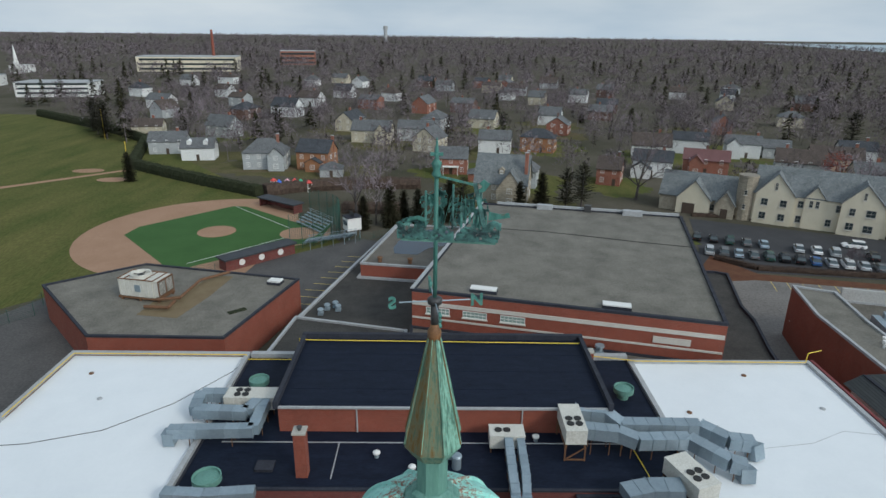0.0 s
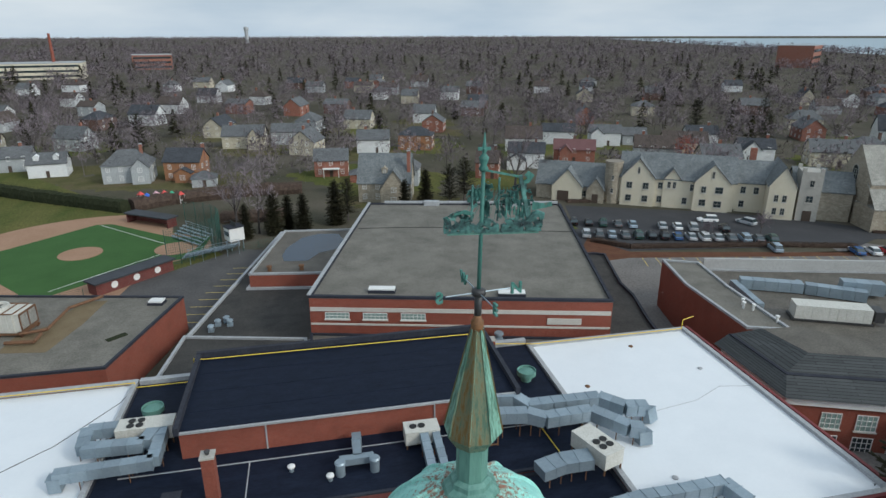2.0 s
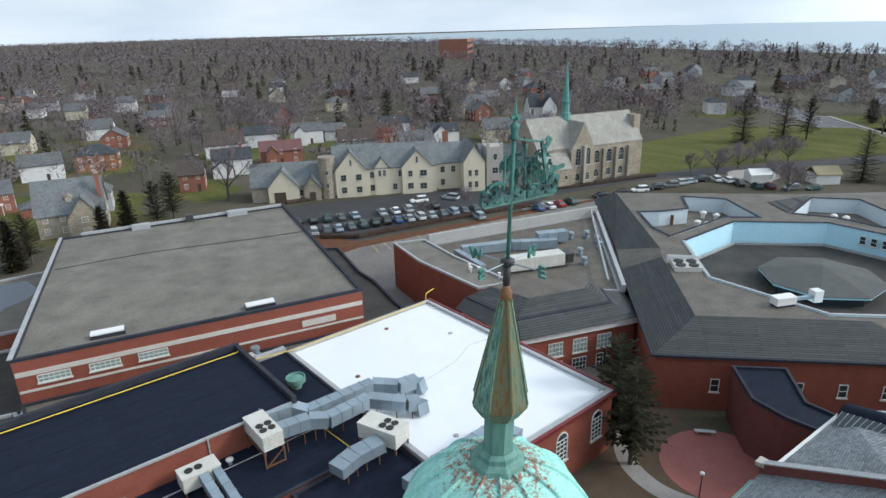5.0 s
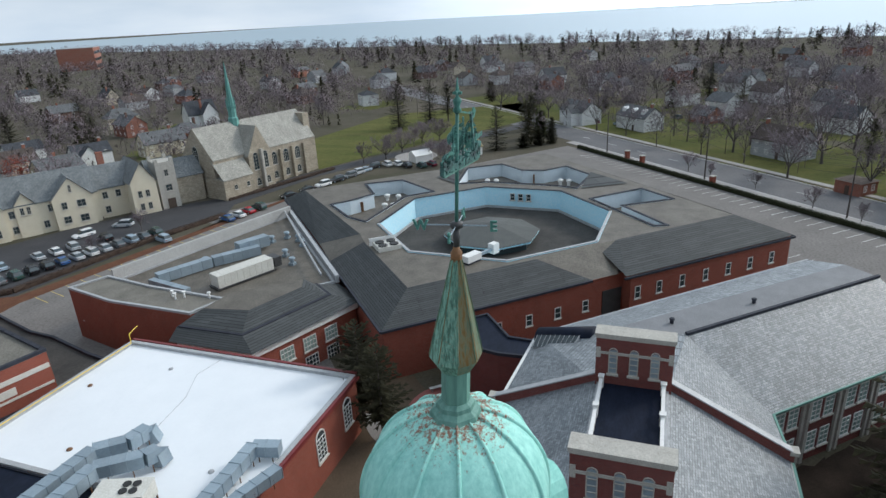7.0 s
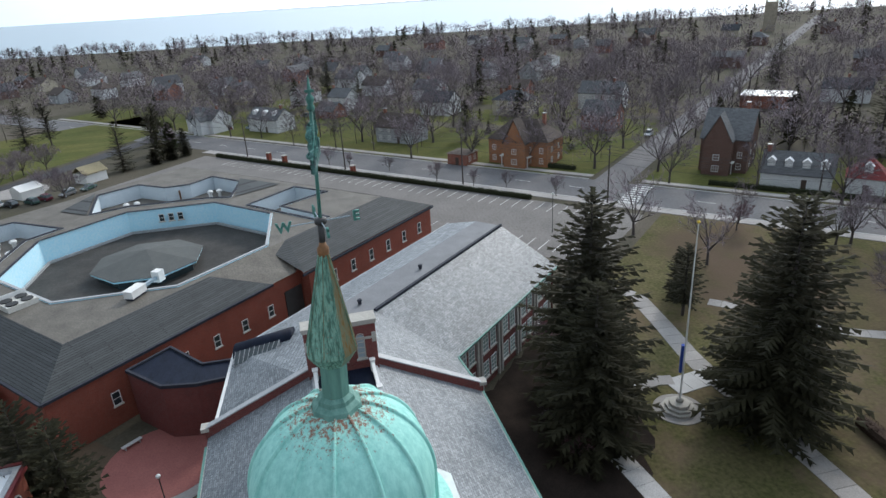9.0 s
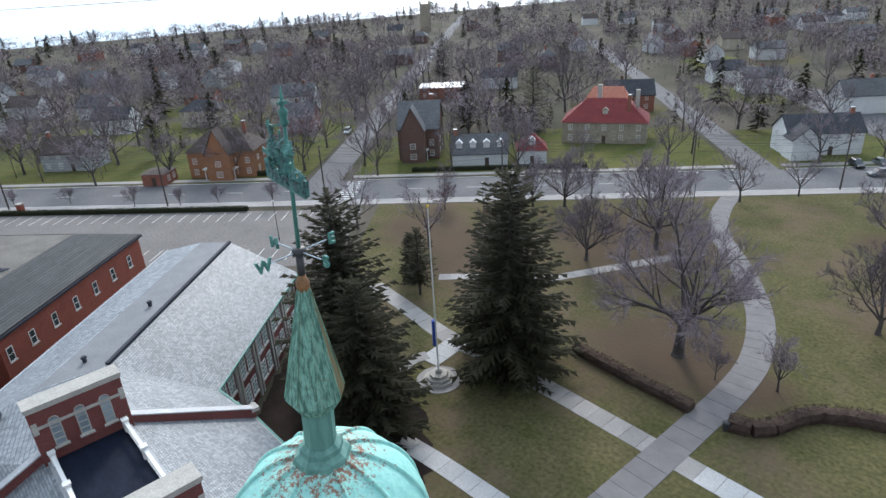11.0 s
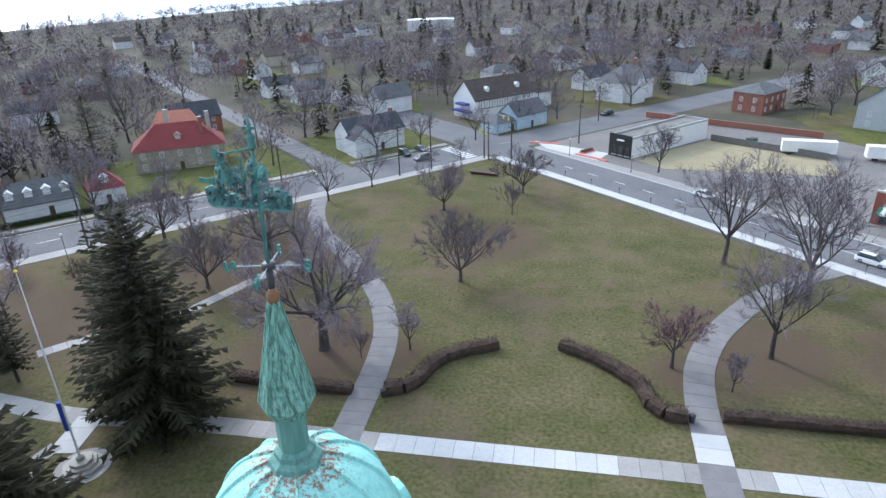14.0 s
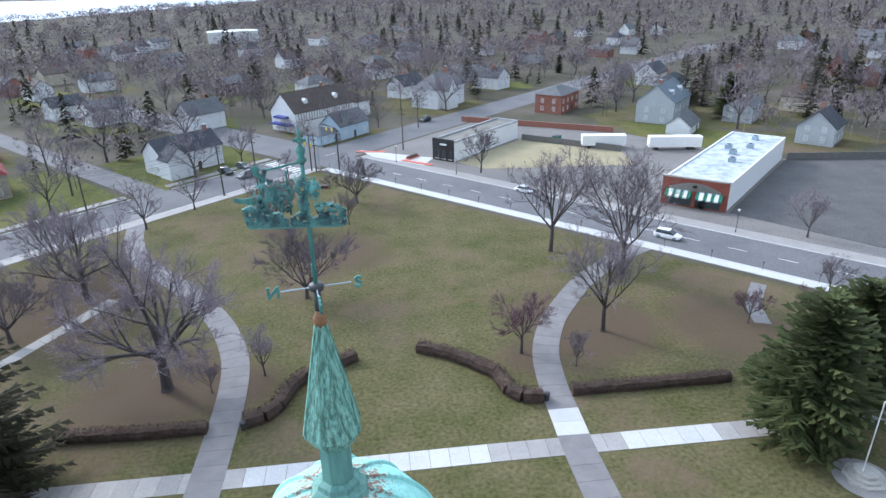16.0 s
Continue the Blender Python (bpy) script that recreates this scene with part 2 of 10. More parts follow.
def copper(name, clean, streak, rust_amount, rust_height=None, ochre=False, fine=1.0):
    """Weathered copper: pale verdigris with darker runs and brown stains that gather on the upper shoulder."""
    m = bpy.data.materials.new(name)
    m.use_nodes = True
    n, l = m.node_tree.nodes, m.node_tree.links
    b = n["Principled BSDF"]
    b.inputs["Roughness"].default_value = 0.62
    b.inputs["Specular IOR Level"].default_value = 0.35
    tc = n.new("ShaderNodeTexCoord")
    mp = n.new("ShaderNodeMapping")
    mp.inputs["Scale"].default_value = (7 * fine, 7 * fine, 0.9)
    l.new(tc.outputs["Object"], mp.inputs["Vector"])
    runs = n.new("ShaderNodeTexNoise")
    runs.inputs["Scale"].default_value = 1.6
    runs.inputs["Detail"].default_value = 7
    runs.inputs["Roughness"].default_value = 0.7
    l.new(mp.outputs["Vector"], runs.inputs["Vector"])
    r1 = n.new("ShaderNodeValToRGB")
    r1.color_ramp.elements[0].position = 0.34 if fine == 1 else 0.42
    r1.color_ramp.elements[1].position = 0.62 if fine == 1 else 0.58
    r1.color_ramp.elements[0].color = (*streak, 1)
    r1.color_ramp.elements[1].color = (*clean, 1)
    l.new(runs.outputs["Fac"], r1.inputs["Fac"])
    spots = n.new("ShaderNodeTexNoise")
    spots.inputs["Scale"].default_value = 15.0 * fine
    spots.inputs["Detail"].default_value = 8
    spots.inputs["Roughness"].default_value = 0.8
    l.new(tc.outputs["Object"], spots.inputs["Vector"])
    r2 = n.new("ShaderNodeValToRGB")
    r2.color_ramp.elements[0].position = 0.63 - rust_amount * 0.1
    r2.color_ramp.elements[1].position = 0.70 - rust_amount * 0.1
    r2.color_ramp.elements[0].color = (0, 0, 0, 1)
    r2.color_ramp.elements[1].color = (1, 1, 1, 1)
    l.new(spots.outputs["Fac"], r2.inputs["Fac"])
    fac = r2.outputs["Color"]
    if rust_height:
        sp = n.new("ShaderNodeSeparateXYZ")
        l.new(tc.outputs["Object"], sp.inputs["Vector"])
        mr = n.new("ShaderNodeMapRange")
        mr.inputs["From Min"].default_value = rust_height[0]
        mr.inputs["From Max"].default_value = rust_height[1]
        l.new(sp.outputs["Z"], mr.inputs["Value"])
        mu = n.new("ShaderNodeMath")
        mu.operation = 'MULTIPLY_ADD'
        mu.inputs[1].default_value = 0.25
        l.new(mr.outputs["Result"], mu.inputs[0])
        l.new(spots.outputs["Fac"], mu.inputs[2])
        l.new(mu.outputs["Value"], r2.inputs["Fac"])
    mx = n.new("ShaderNodeMixRGB")
    mx.inputs["Color2"].default_value = (0.25, 0.125, 0.085, 1)
    l.new(fac, mx.inputs["Fac"])
    l.new(r1.outputs["Color"], mx.inputs["Color1"])
    out = mx.outputs["Color"]
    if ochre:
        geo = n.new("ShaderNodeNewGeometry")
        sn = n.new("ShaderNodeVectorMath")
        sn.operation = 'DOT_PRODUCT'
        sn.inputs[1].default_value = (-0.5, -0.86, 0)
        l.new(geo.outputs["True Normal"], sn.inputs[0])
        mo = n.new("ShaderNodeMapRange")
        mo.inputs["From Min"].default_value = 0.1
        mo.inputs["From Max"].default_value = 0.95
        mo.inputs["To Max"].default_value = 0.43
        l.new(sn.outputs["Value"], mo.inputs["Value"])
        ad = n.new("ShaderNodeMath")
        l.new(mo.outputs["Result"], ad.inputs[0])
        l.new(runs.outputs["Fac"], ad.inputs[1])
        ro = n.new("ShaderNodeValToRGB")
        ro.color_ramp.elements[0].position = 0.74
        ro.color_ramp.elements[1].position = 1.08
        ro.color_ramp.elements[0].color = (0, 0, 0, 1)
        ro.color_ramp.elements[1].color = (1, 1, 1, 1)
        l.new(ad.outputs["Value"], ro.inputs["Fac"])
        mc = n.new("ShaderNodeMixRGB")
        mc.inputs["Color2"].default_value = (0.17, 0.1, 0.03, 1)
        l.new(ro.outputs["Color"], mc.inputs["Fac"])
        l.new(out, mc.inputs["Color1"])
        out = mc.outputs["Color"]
    l.new(out, b.inputs["Base Color"])
    bp = n.new("ShaderNodeBump")
    bp.inputs["Strength"].default_value = 0.25
    bp.inputs["Distance"].default_value = 0.01
    l.new(spots.outputs["Fac"], bp.inputs["Height"])
    l.new(bp.outputs["Normal"], b.inputs["Normal"])
    return m


COPPER_DOME = copper("dome_verdigris", (0.36, 0.71, 0.63), (0.23, 0.55, 0.49), -0.2, (1.62, 2.12))
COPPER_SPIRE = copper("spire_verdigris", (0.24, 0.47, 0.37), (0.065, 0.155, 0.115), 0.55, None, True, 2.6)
COPPER_NECK = copper("neck_verdigris", (0.15, 0.32, 0.26), (0.10, 0.22, 0.19), 0.0)
COPPER_VANE = copper("vane_verdigris", (0.1, 0.29, 0.245), (0.04, 0.13, 0.11), 0.4)
VANE_BLOTCH = mat("blotched_vane_copper", (0.018, 0.036, 0.04), 0.65, (0.11, 0.3, 0.265), 7.0, 40, 0.3, coords="obj", spread=0.3)
COPPER_BROWN = mat("brown_copper", (0.12, 0.06, 0.03), 0.6, (0.3, 0.14, 0.05), 6, 30, 0.2, coords="obj")
COPPER_PALE = copper("pale_verdigris", (0.16, 0.32, 0.27), (0.08, 0.2, 0.17), 0.2)

ASPHALT = mat("asphalt", (0.055, 0.053, 0.053), 0.9, (0.105, 0.1, 0.098), 0.15, 3.0, 0.3, grainy=0.6)
ASPHALT_DARK = mat("fresh_asphalt", (0.03, 0.03, 0.034), 0.9, (0.05, 0.05, 0.054), 0.15, 14, 0.3)
LOT = mat("worn_lot", (0.128, 0.119, 0.112), 0.9, (0.195, 0.182, 0.17), 0.12, 2.5, 0.25, grainy=0.6)
ROAD = mat("road_surface", (0.1, 0.099, 0.103), 0.9, (0.15, 0.148, 0.152), 0.12, 2.5, 0.2, grainy=0.55)
CONCRETE = mat("concrete", (0.265, 0.25, 0.235), 0.9, (0.335, 0.32, 0.305), 0.4, 10, 0.15, random_tint=0.12)
CONCRETE_NEW = mat("pale_concrete", (0.42, 0.418, 0.412), 0.9, (0.5, 0.495, 0.487), 0.4, 10, 0.12, random_tint=0.06)
PATH_GREY = mat("exposed_aggregate", (0.16, 0.15, 0.15), 0.95, (0.225, 0.213, 0.21), 0.5, 25, 0.3, random_tint=0.08)
LAWN = mat("winter_lawn", (0.068, 0.072, 0.025), 1.0, (0.13, 0.111, 0.058), 0.16, 2.2, 0.8, spread=0.42, spec=0.1, grainy=0.8)
ln_, ll_ = LAWN.node_tree.nodes, LAWN.node_tree.links
worn = ln_.new("ShaderNodeTexNoise")
worn.inputs["Scale"].default_value = 0.045
worn.inputs["Detail"].default_value = 8
worn.inputs["Roughness"].default_value = 0.75
ll_.new(ln_["Mapping"].outputs["Vector"], worn.inputs["Vector"])
wr = ln_.new("ShaderNodeValToRGB")
wr.color_ramp.elements[0].position = 0.5
wr.color_ramp.elements[1].position = 0.63
wr.color_ramp.elements[0].color = (0, 0, 0, 1)
wr.color_ramp.elements[1].color = (0.8, 0.8, 0.8, 1)
ll_.new(worn.outputs["Fac"], wr.inputs["Fac"])
wm = ln_.new("ShaderNodeMixRGB")
wm.inputs["Color2"].default_value = (0.145, 0.103, 0.074, 1)
ll_.new(wr.outputs["Color"], wm.inputs["Fac"])
gm = ln_["Principled BSDF"].inputs["Base Color"].links[0].from_socket
ll_.new(gm, wm.inputs["Color1"])
# fallen leaves lie in loose drifts round the park trees
lawn_pos = ln_.new("ShaderNodeNewGeometry").outputs["Position"]
drift = None
for lx, ly, lr in ((24, -60, 15), (44, -84, 24), (62, -66, 18), (80, -66, 12), (-31, -64, 14), (-48, -60, 12), (-21, -58, 7), (14, -59, 6), (4, -96, 13), (14, -110, 8)):
    away = ln_.new("ShaderNodeVectorMath")
    away.operation = 'DISTANCE'
    away.inputs[1].default_value = (lx, ly, 0)
    ll_.new(lawn_pos, away.inputs[0])
    near_ = ln_.new("ShaderNodeMapRange")
    near_.inputs["From Min"].default_value = lr * 1.15
    near_.inputs["From Max"].default_value = lr * 0.35
    ll_.new(away.outputs["Value"], near_.inputs["Value"])
    if drift is None:
        drift = near_.outputs["Result"]
    else:
        most = ln_.new("ShaderNodeMath")
        most.operation = 'MAXIMUM'
        ll_.new(drift, most.inputs[0])
        ll_.new(near_.outputs["Result"], most.inputs[1])
        drift = most.outputs["Value"]
loose = ln_.new("ShaderNodeMath")
loose.operation = 'MULTIPLY_ADD'
loose.inputs[1].default_value = 0.55
ll_.new(drift, loose.inputs[0])
ll_.new(worn.outputs["Fac"], loose.inputs[2])
lie = ln_.new("ShaderNodeMapRange")
lie.inputs["From Min"].default_value = 0.66
lie.inputs["From Max"].default_value = 1.0
lie.inputs["To Max"].default_value = 0.85
ll_.new(loose.outputs["Value"], lie.inputs["Value"])
leafy = ln_.new("ShaderNodeMixRGB")
leafy.inputs["Color2"].default_value = (0.098, 0.07, 0.05, 1)
ll_.new(lie.outputs["Result"], leafy.inputs["Fac"])
ll_.new(wm.outputs["Color"], leafy.inputs["Color1"])
ll_.new(leafy.outputs["Color"], ln_["Principled BSDF"].inputs["Base Color"])
GROUND = mat("leaf_litter_ground", (0.058, 0.058, 0.036), 1.0, (0.125, 0.108, 0.088), 0.03, 2.5, 0.6, spread=0.4, spec=0.1)
# brown earth with the shade of wall and spruces put into its colour
SHADED_EARTH = mat("shaded_earth", (0.018, 0.014, 0.012), 1.0, (0.042, 0.032, 0.026), 0.3, 8, 0.5, spec=0.1)
LITTER = mat("brown_leaf_litter", (0.08, 0.06, 0.042), 1.0, (0.125, 0.095, 0.068), 0.3, 8, 0.5, spec=0.1)
TURF = mat("infield_turf", (0.04, 0.098, 0.028), 0.9, (0.055, 0.125, 0.038), 0.15, 20, 0.2, spec=0.2)
FIELD = mat("field_grass", (0.062, 0.082, 0.022), 1.0, (0.135, 0.125, 0.045), 0.12, 3, 0.5, spec=0.1, stretch=(1, 0.25, 1), spread=0.42, grainy=0.6)
CLAY = mat("infield_clay", (0.31, 0.19, 0.125), 1.0, (0.38, 0.24, 0.165), 0.15, 9, 0.2, spec=0.1)
MULCH = mat("red_mulch", (0.10, 0.045, 0.03), 1.0, (0.15, 0.075, 0.045), 0.5, 10, 0.5, spec=0.1)
PLAZA_RED = mat("red_plaza", (0.25, 0.085, 0.075), 0.85, (0.31, 0.115, 0.1), 0.4, 10, 0.15)
STRAW = mat("straw_lot", (0.27, 0.235, 0.15), 1.0, (0.35, 0.305, 0.2), 0.2, 8, 0.4, spec=0.1)
CURB_RED = mat("red_kerb_paving", (0.45, 0.1, 0.075), 0.85, (0.52, 0.14, 0.1), 0.5, 10, 0.1)
LINE_WHITE = mat("road_marking", (0.6, 0.6, 0.58), 0.8, (0.7, 0.7, 0.68), 1, 10, 0.05)
LINE_YELLOW = mat("yellow_marking", (0.5, 0.38, 0.1), 0.8, (0.58, 0.44, 0.14), 1, 10, 0.05)
BARK = mat("grey_bark", (0.072, 0.062, 0.058), 0.95, (0.12, 0.105, 0.1), 1.5, 14, 0.5, coords="obj", random_tint=0.25, spec=0.2)
TWIG = mat("bare_twigs", (0.155, 0.126, 0.138), 0.95, (0.27, 0.23, 0.25), 0.5, 8, 0.2, coords="obj", random_tint=0.3, spec=0.2)
TWIG_RED = mat("red_twigs", (0.12, 0.075, 0.082), 0.95, (0.18, 0.11, 0.118), 0.5, 8, 0.2, coords="obj", random_tint=0.2, spec=0.2)
WOODS = mat("far_bare_woods", (0.125, 0.103, 0.112), 1.0, (0.25, 0.21, 0.228), 0.085, 0.7, 0.1, spread=0.4, spec=0.1)
NEEDLE = mat("spruce_needles", (0.013, 0.013, 0.007), 0.9, (0.046, 0.043, 0.021), 0.8, 6, 0.3, coords="obj", random_tint=0.25, spec=0.2)
NEEDLE_LIGHT = mat("yellow_green_needles", (0.034, 0.046, 0.017), 0.9, (0.085, 0.097, 0.034), 0.8, 6, 0.3, coords="obj", random_tint=0.15, spec=0.2)
HEDGE = mat("brown_hedge", (0.05, 0.036, 0.03), 1.0, (0.115, 0.083, 0.066), 1.2, 12, 0.6, spec=0.1)
HEDGE_GREEN = mat("dark_hedge", (0.02, 0.026, 0.014), 1.0, (0.045, 0.05, 0.028), 1.2, 12, 0.6, spec=0.1)
LEAF_RED = mat("red_leaves", (0.2, 0.03, 0.02), 0.9, (0.32, 0.06, 0.035), 1, 8, 0.3, coords="obj", spec=0.2)
GREEN_AWNING = mat("green_awning", (0.01, 0.13, 0.08), 0.7, (0.015, 0.17, 0.1), 2, 9, 0.05)
BLUE_AWNING = mat("blue_awning", (0.02, 0.035, 0.2), 0.7, (0.03, 0.05, 0.26), 2, 9, 0.05)
TIMBER = mat("dark_timber", (0.06, 0.04, 0.03), 0.8, (0.09, 0.065, 0.05), 2, 12, 0.2)
FENCE_GREEN = mat("green_fence", (0.02, 0.07, 0.055), 0.7, (0.03, 0.09, 0.07), 1, 9, 0.05)
GREEN_STONE = mat("oxidised_fleche", (0.08, 0.24, 0.22), 0.7, (0.14, 0.34, 0.3), 0.8, 8, 0.1)

GLASS = bpy.data.materials.new("window_glass")
GLASS.use_nodes = True
gb = GLASS.node_tree.nodes["Principled BSDF"]
gb.inputs["Base Color"].default_value = (0.03, 0.045, 0.05, 1)
gb.inputs["Roughness"].default_value = 0.08
gb.inputs["Specular IOR Level"].default_value = 0.9
GLASS_PALE = bpy.data.materials.new("shaded_window")
GLASS_PALE.use_nodes = True
gb = GLASS_PALE.node_tree.nodes["Principled BSDF"]
gb.inputs["Base Color"].default_value = (0.26, 0.36, 0.33, 1)
gb.inputs["Roughness"].default_value = 0.15
WATER = bpy.data.materials.new("lake_water")
WATER.use_nodes = True
gb = WATER.node_tree.nodes["Principled BSDF"]
gb.inputs["Base Color"].default_value = (0.26, 0.36, 0.42, 1)
gb.inputs["Roughness"].default_value = 0.3
PUDDLE = bpy.data.materials.new("standing_water")
PUDDLE.use_nodes = True
gb = PUDDLE.node_tree.nodes["Principled BSDF"]
gb.inputs["Base Color"].default_value = (0.03, 0.045, 0.07, 1)
gb.inputs["Roughness"].default_value = 0.04
gb.inputs["Specular IOR Level"].default_value = 1.0


# ---- mesh tools ----
class B:
    """Collects simple solids into one mesh."""

    def __init__(self):
        self.v, self.f = [], []

    def add(self, vs, fs):
        k = len(self.v)
        self.v += [tuple(p) for p in vs]
        self.f += [tuple(i + k for i in f) for f in fs]
        return self

    def box(self, x, y, z, sx, sy, sz, rz=0.0):
        """A box whose base centre is x, y, z."""
        c, s = math.cos(radians(rz)), math.sin(radians(rz))
        vs = []
        for dz in (0, sz):
            for dx, dy in ((-1, -1), (1, -1), (1, 1), (-1, 1)):
                ax, ay = dx * sx / 2, dy * sy / 2
                vs.append((x + ax * c - ay * s, y + ax * s + ay * c, z + dz))
        return self.add(vs, [(3, 2, 1, 0), (4, 5, 6, 7), (0, 1, 5, 4), (1, 2, 6, 5), (2, 3, 7, 6), (3, 0, 4, 7)])

    def prism(self, pts, z0, z1):
        n = len(pts)
        area = sum(pts[i][0] * pts[(i + 1) % n][1] - pts[(i + 1) % n][0] * pts[i][1] for i in range(n))
        if area < 0:
            pts = pts[::-1]
        vs = [(x, y, z0) for x, y in pts] + [(x, y, z1) for x, y in pts]
        fs = [tuple(range(n))[::-1], tuple(range(n, 2 * n))]
        fs += [(i, (i + 1) % n, n + (i + 1) % n, n + i) for i in range(n)]
        return self.add(vs, fs)

    def beam(self, p, q, w, h=None, sides=4):
        """A straight bar from p to q; with sides over 4 a round one of radius w."""
        p, q = Vector(p), Vector(q)
        d = (q - p).normalized()
        a = d.cross(Vector((0, 0, 1)))
        a = a.normalized() if a.length > 1e-4 else Vector((1, 0, 0))
        b = a.cross(d)
        if sides == 4:
            h = h or w
            ring = [(-w / 2, -h / 2), (w / 2, -h / 2), (w / 2, h / 2), (-w / 2, h / 2)]
        else:
            ring = [(w * math.cos(2 * math.pi * i / sides), w * math.sin(2 * math.pi * i / sides)) for i in range(sides)]
        n = len(ring)
        vs = [p + a * u + b * v for u, v in ring] + [q + a * u + b * v for u, v in ring]
        fs = [tuple(range(n))[::-1], tuple(range(n, 2 * n))]
        fs += [(i, (i + 1) % n, n + (i + 1) % n, n + i) for i in range(n)]
        return self.add(vs, fs)

    def lathe(self, x, y, prof, sides=16, turn=0.0, cap=True):
        """A turned solid of radius and height pairs, from below upwards."""
        vs = []
        for r, z in prof:
            for i in range(sides):
                a = 2 * math.pi * (i + turn) / sides
                vs.append((x + r * math.cos(a), y + r * math.sin(a), z))
        fs = []
        for j in range(len(prof) - 1):
            for i in range(sides):
                k = (i + 1) % sides
                fs.append((j * sides + i, j * sides + k, (j + 1) * sides + k, (j + 1) * sides + i))
        if cap:
            fs.append(tuple(range(sides))[::-1])
            fs.append(tuple(range((len(prof) - 1) * sides, len(prof) * sides)))
        return self.add(vs, fs)

    def data(self, name, material, smooth=False):
        me = bpy.data.meshes.new(name)
        me.from_pydata(self.v, [], self.f)
        me.materials.append(material)
        if smooth:
            me.polygons.foreach_set("use_smooth", [True] * len(me.polygons))
        me.update()
        return me


def thing(name, x=0.0, y=0.0, z=0.0, rz=0.0, label="", category="", group="", kind=""):
    ob = new(name)
    ob.empty_display_size = 0.3
    ob.matrix_basis = pose(x, y, z, 0, 0, rz)
    return tagged(ob, label, category, group, kind)


def under(ob, parent, local=False):
    ob.parent = parent
    if not local:
        m = parent.matrix_basis.copy()
        up = parent.parent
        inv = parent.matrix_parent_inverse.copy()
        if up:
            m = up.matrix_basis @ inv @ m
        ob.matrix_parent_inverse = m.inverted()
    return ob


def part(name, b, material, parent, label="", local=False, smooth=False):
    """One mesh under a thing or a part; local: its places are the parent's own, else the world's."""
    ob = new(name, b.data(name, material, smooth))
    under(ob, parent, local)
    if label:
        ob["label"] = label
    return ob


def single(name, b, material, label="", category="", group="", kind="", smooth=False):
    return tagged(new(name, b.data(name, material, smooth)), label, category, group, kind)


def rect(x0, y0, x1, y1):
    return [(x0, y0), (x1, y0), (x1, y1), (x0, y1)]


def inset(pts, d):
    """The polygon drawn in by d (for convex or gently concave outlines)."""
    n = len(pts)
    area = sum(pts[i][0] * pts[(i + 1) % n][1] - pts[(i + 1) % n][0] * pts[i][1] for i in range(n))
    sgn = 1 if area > 0 else -1
    out = []
    for i in range(n):
        p, q, r = Vector(pts[i - 1]), Vector(pts[i]), Vector(pts[(i + 1) % n])
        e1, e2 = (q - p).normalized(), (r - q).normalized()
        n1, n2 = Vector((-e1.y, e1.x)) * sgn, Vector((-e2.y, e2.x)) * sgn
        k = d / max(0.25, 1 + n1.dot(n2))
        out.append(tuple(q + (n1 + n2) * k))
    return out


def rim(b, pts, w, z0, z1):
    """A raised edge of width w along the inside of an outline."""
    n = len(pts)
    if sum(pts[i][0] * pts[(i + 1) % n][1] - pts[(i + 1) % n][0] * pts[i][1] for i in range(n)) < 0:
        pts = pts[::-1]
    ins = inset(pts, w)
    vs = [(*p, z0) for p in pts] + [(*p, z1) for p in pts] + [(*p, z0) for p in ins] + [(*p, z1) for p in ins]
    fs = []
    for i in range(n):
        j = (i + 1) % n
        fs += [(i, j, n + j, n + i), (n + i, n + j, 3 * n + j, 3 * n + i), (2 * n + j, 2 * n + i, 3 * n + i, 3 * n + j), (j, i, 2 * n + i, 2 * n + j)]
    return b.add(vs, fs)


# street grid: a runs away from the school across the avenue, b along it
GA = (0.676, -0.737)
GB = (-0.737, -0.676)


def st(a, b):
    return (a * GA[0] + b * GB[0], a * GA[1] + b * GB[1])


def strip(a0, b0, a1, b1):
    return [st(a0, b0), st(a1, b0), st(a1, b1), st(a0, b1)]

# ---- ground, roads and water ----
single("ground", B().prism(rect(-4800, -4800, 4800, 4800), -1.0, 0.0), GROUND, "flat brown and green winter ground", "ground", kind="structure")
# the lake lies beyond a shore that runs north-north-east
sh = (math.sin(radians(105)), math.cos(radians(105)))
sd = (math.sin(radians(15)), math.cos(radians(15)))
q0 = (sh[0] * 760, sh[1] * 760)
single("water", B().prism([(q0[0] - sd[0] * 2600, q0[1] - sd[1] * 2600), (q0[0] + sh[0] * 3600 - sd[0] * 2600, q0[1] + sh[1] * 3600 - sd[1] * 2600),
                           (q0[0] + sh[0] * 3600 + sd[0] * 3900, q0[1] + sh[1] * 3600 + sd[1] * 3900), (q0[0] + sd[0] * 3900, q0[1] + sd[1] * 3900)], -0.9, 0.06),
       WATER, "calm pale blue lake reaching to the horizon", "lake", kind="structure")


def sheet(name, pts, z, material, label, category="", kind="structure"):
    return single(name, B().prism(pts, -0.3, z), material, label, category or name, kind=kind)


def arc_pts(cx, cy, r, a0, a1, n):
    return [(cx + r * math.cos(radians(a0 + (a1 - a0) * i / n)), cy + r * math.sin(radians(a0 + (a1 - a0) * i / n))) for i in range(n + 1)]


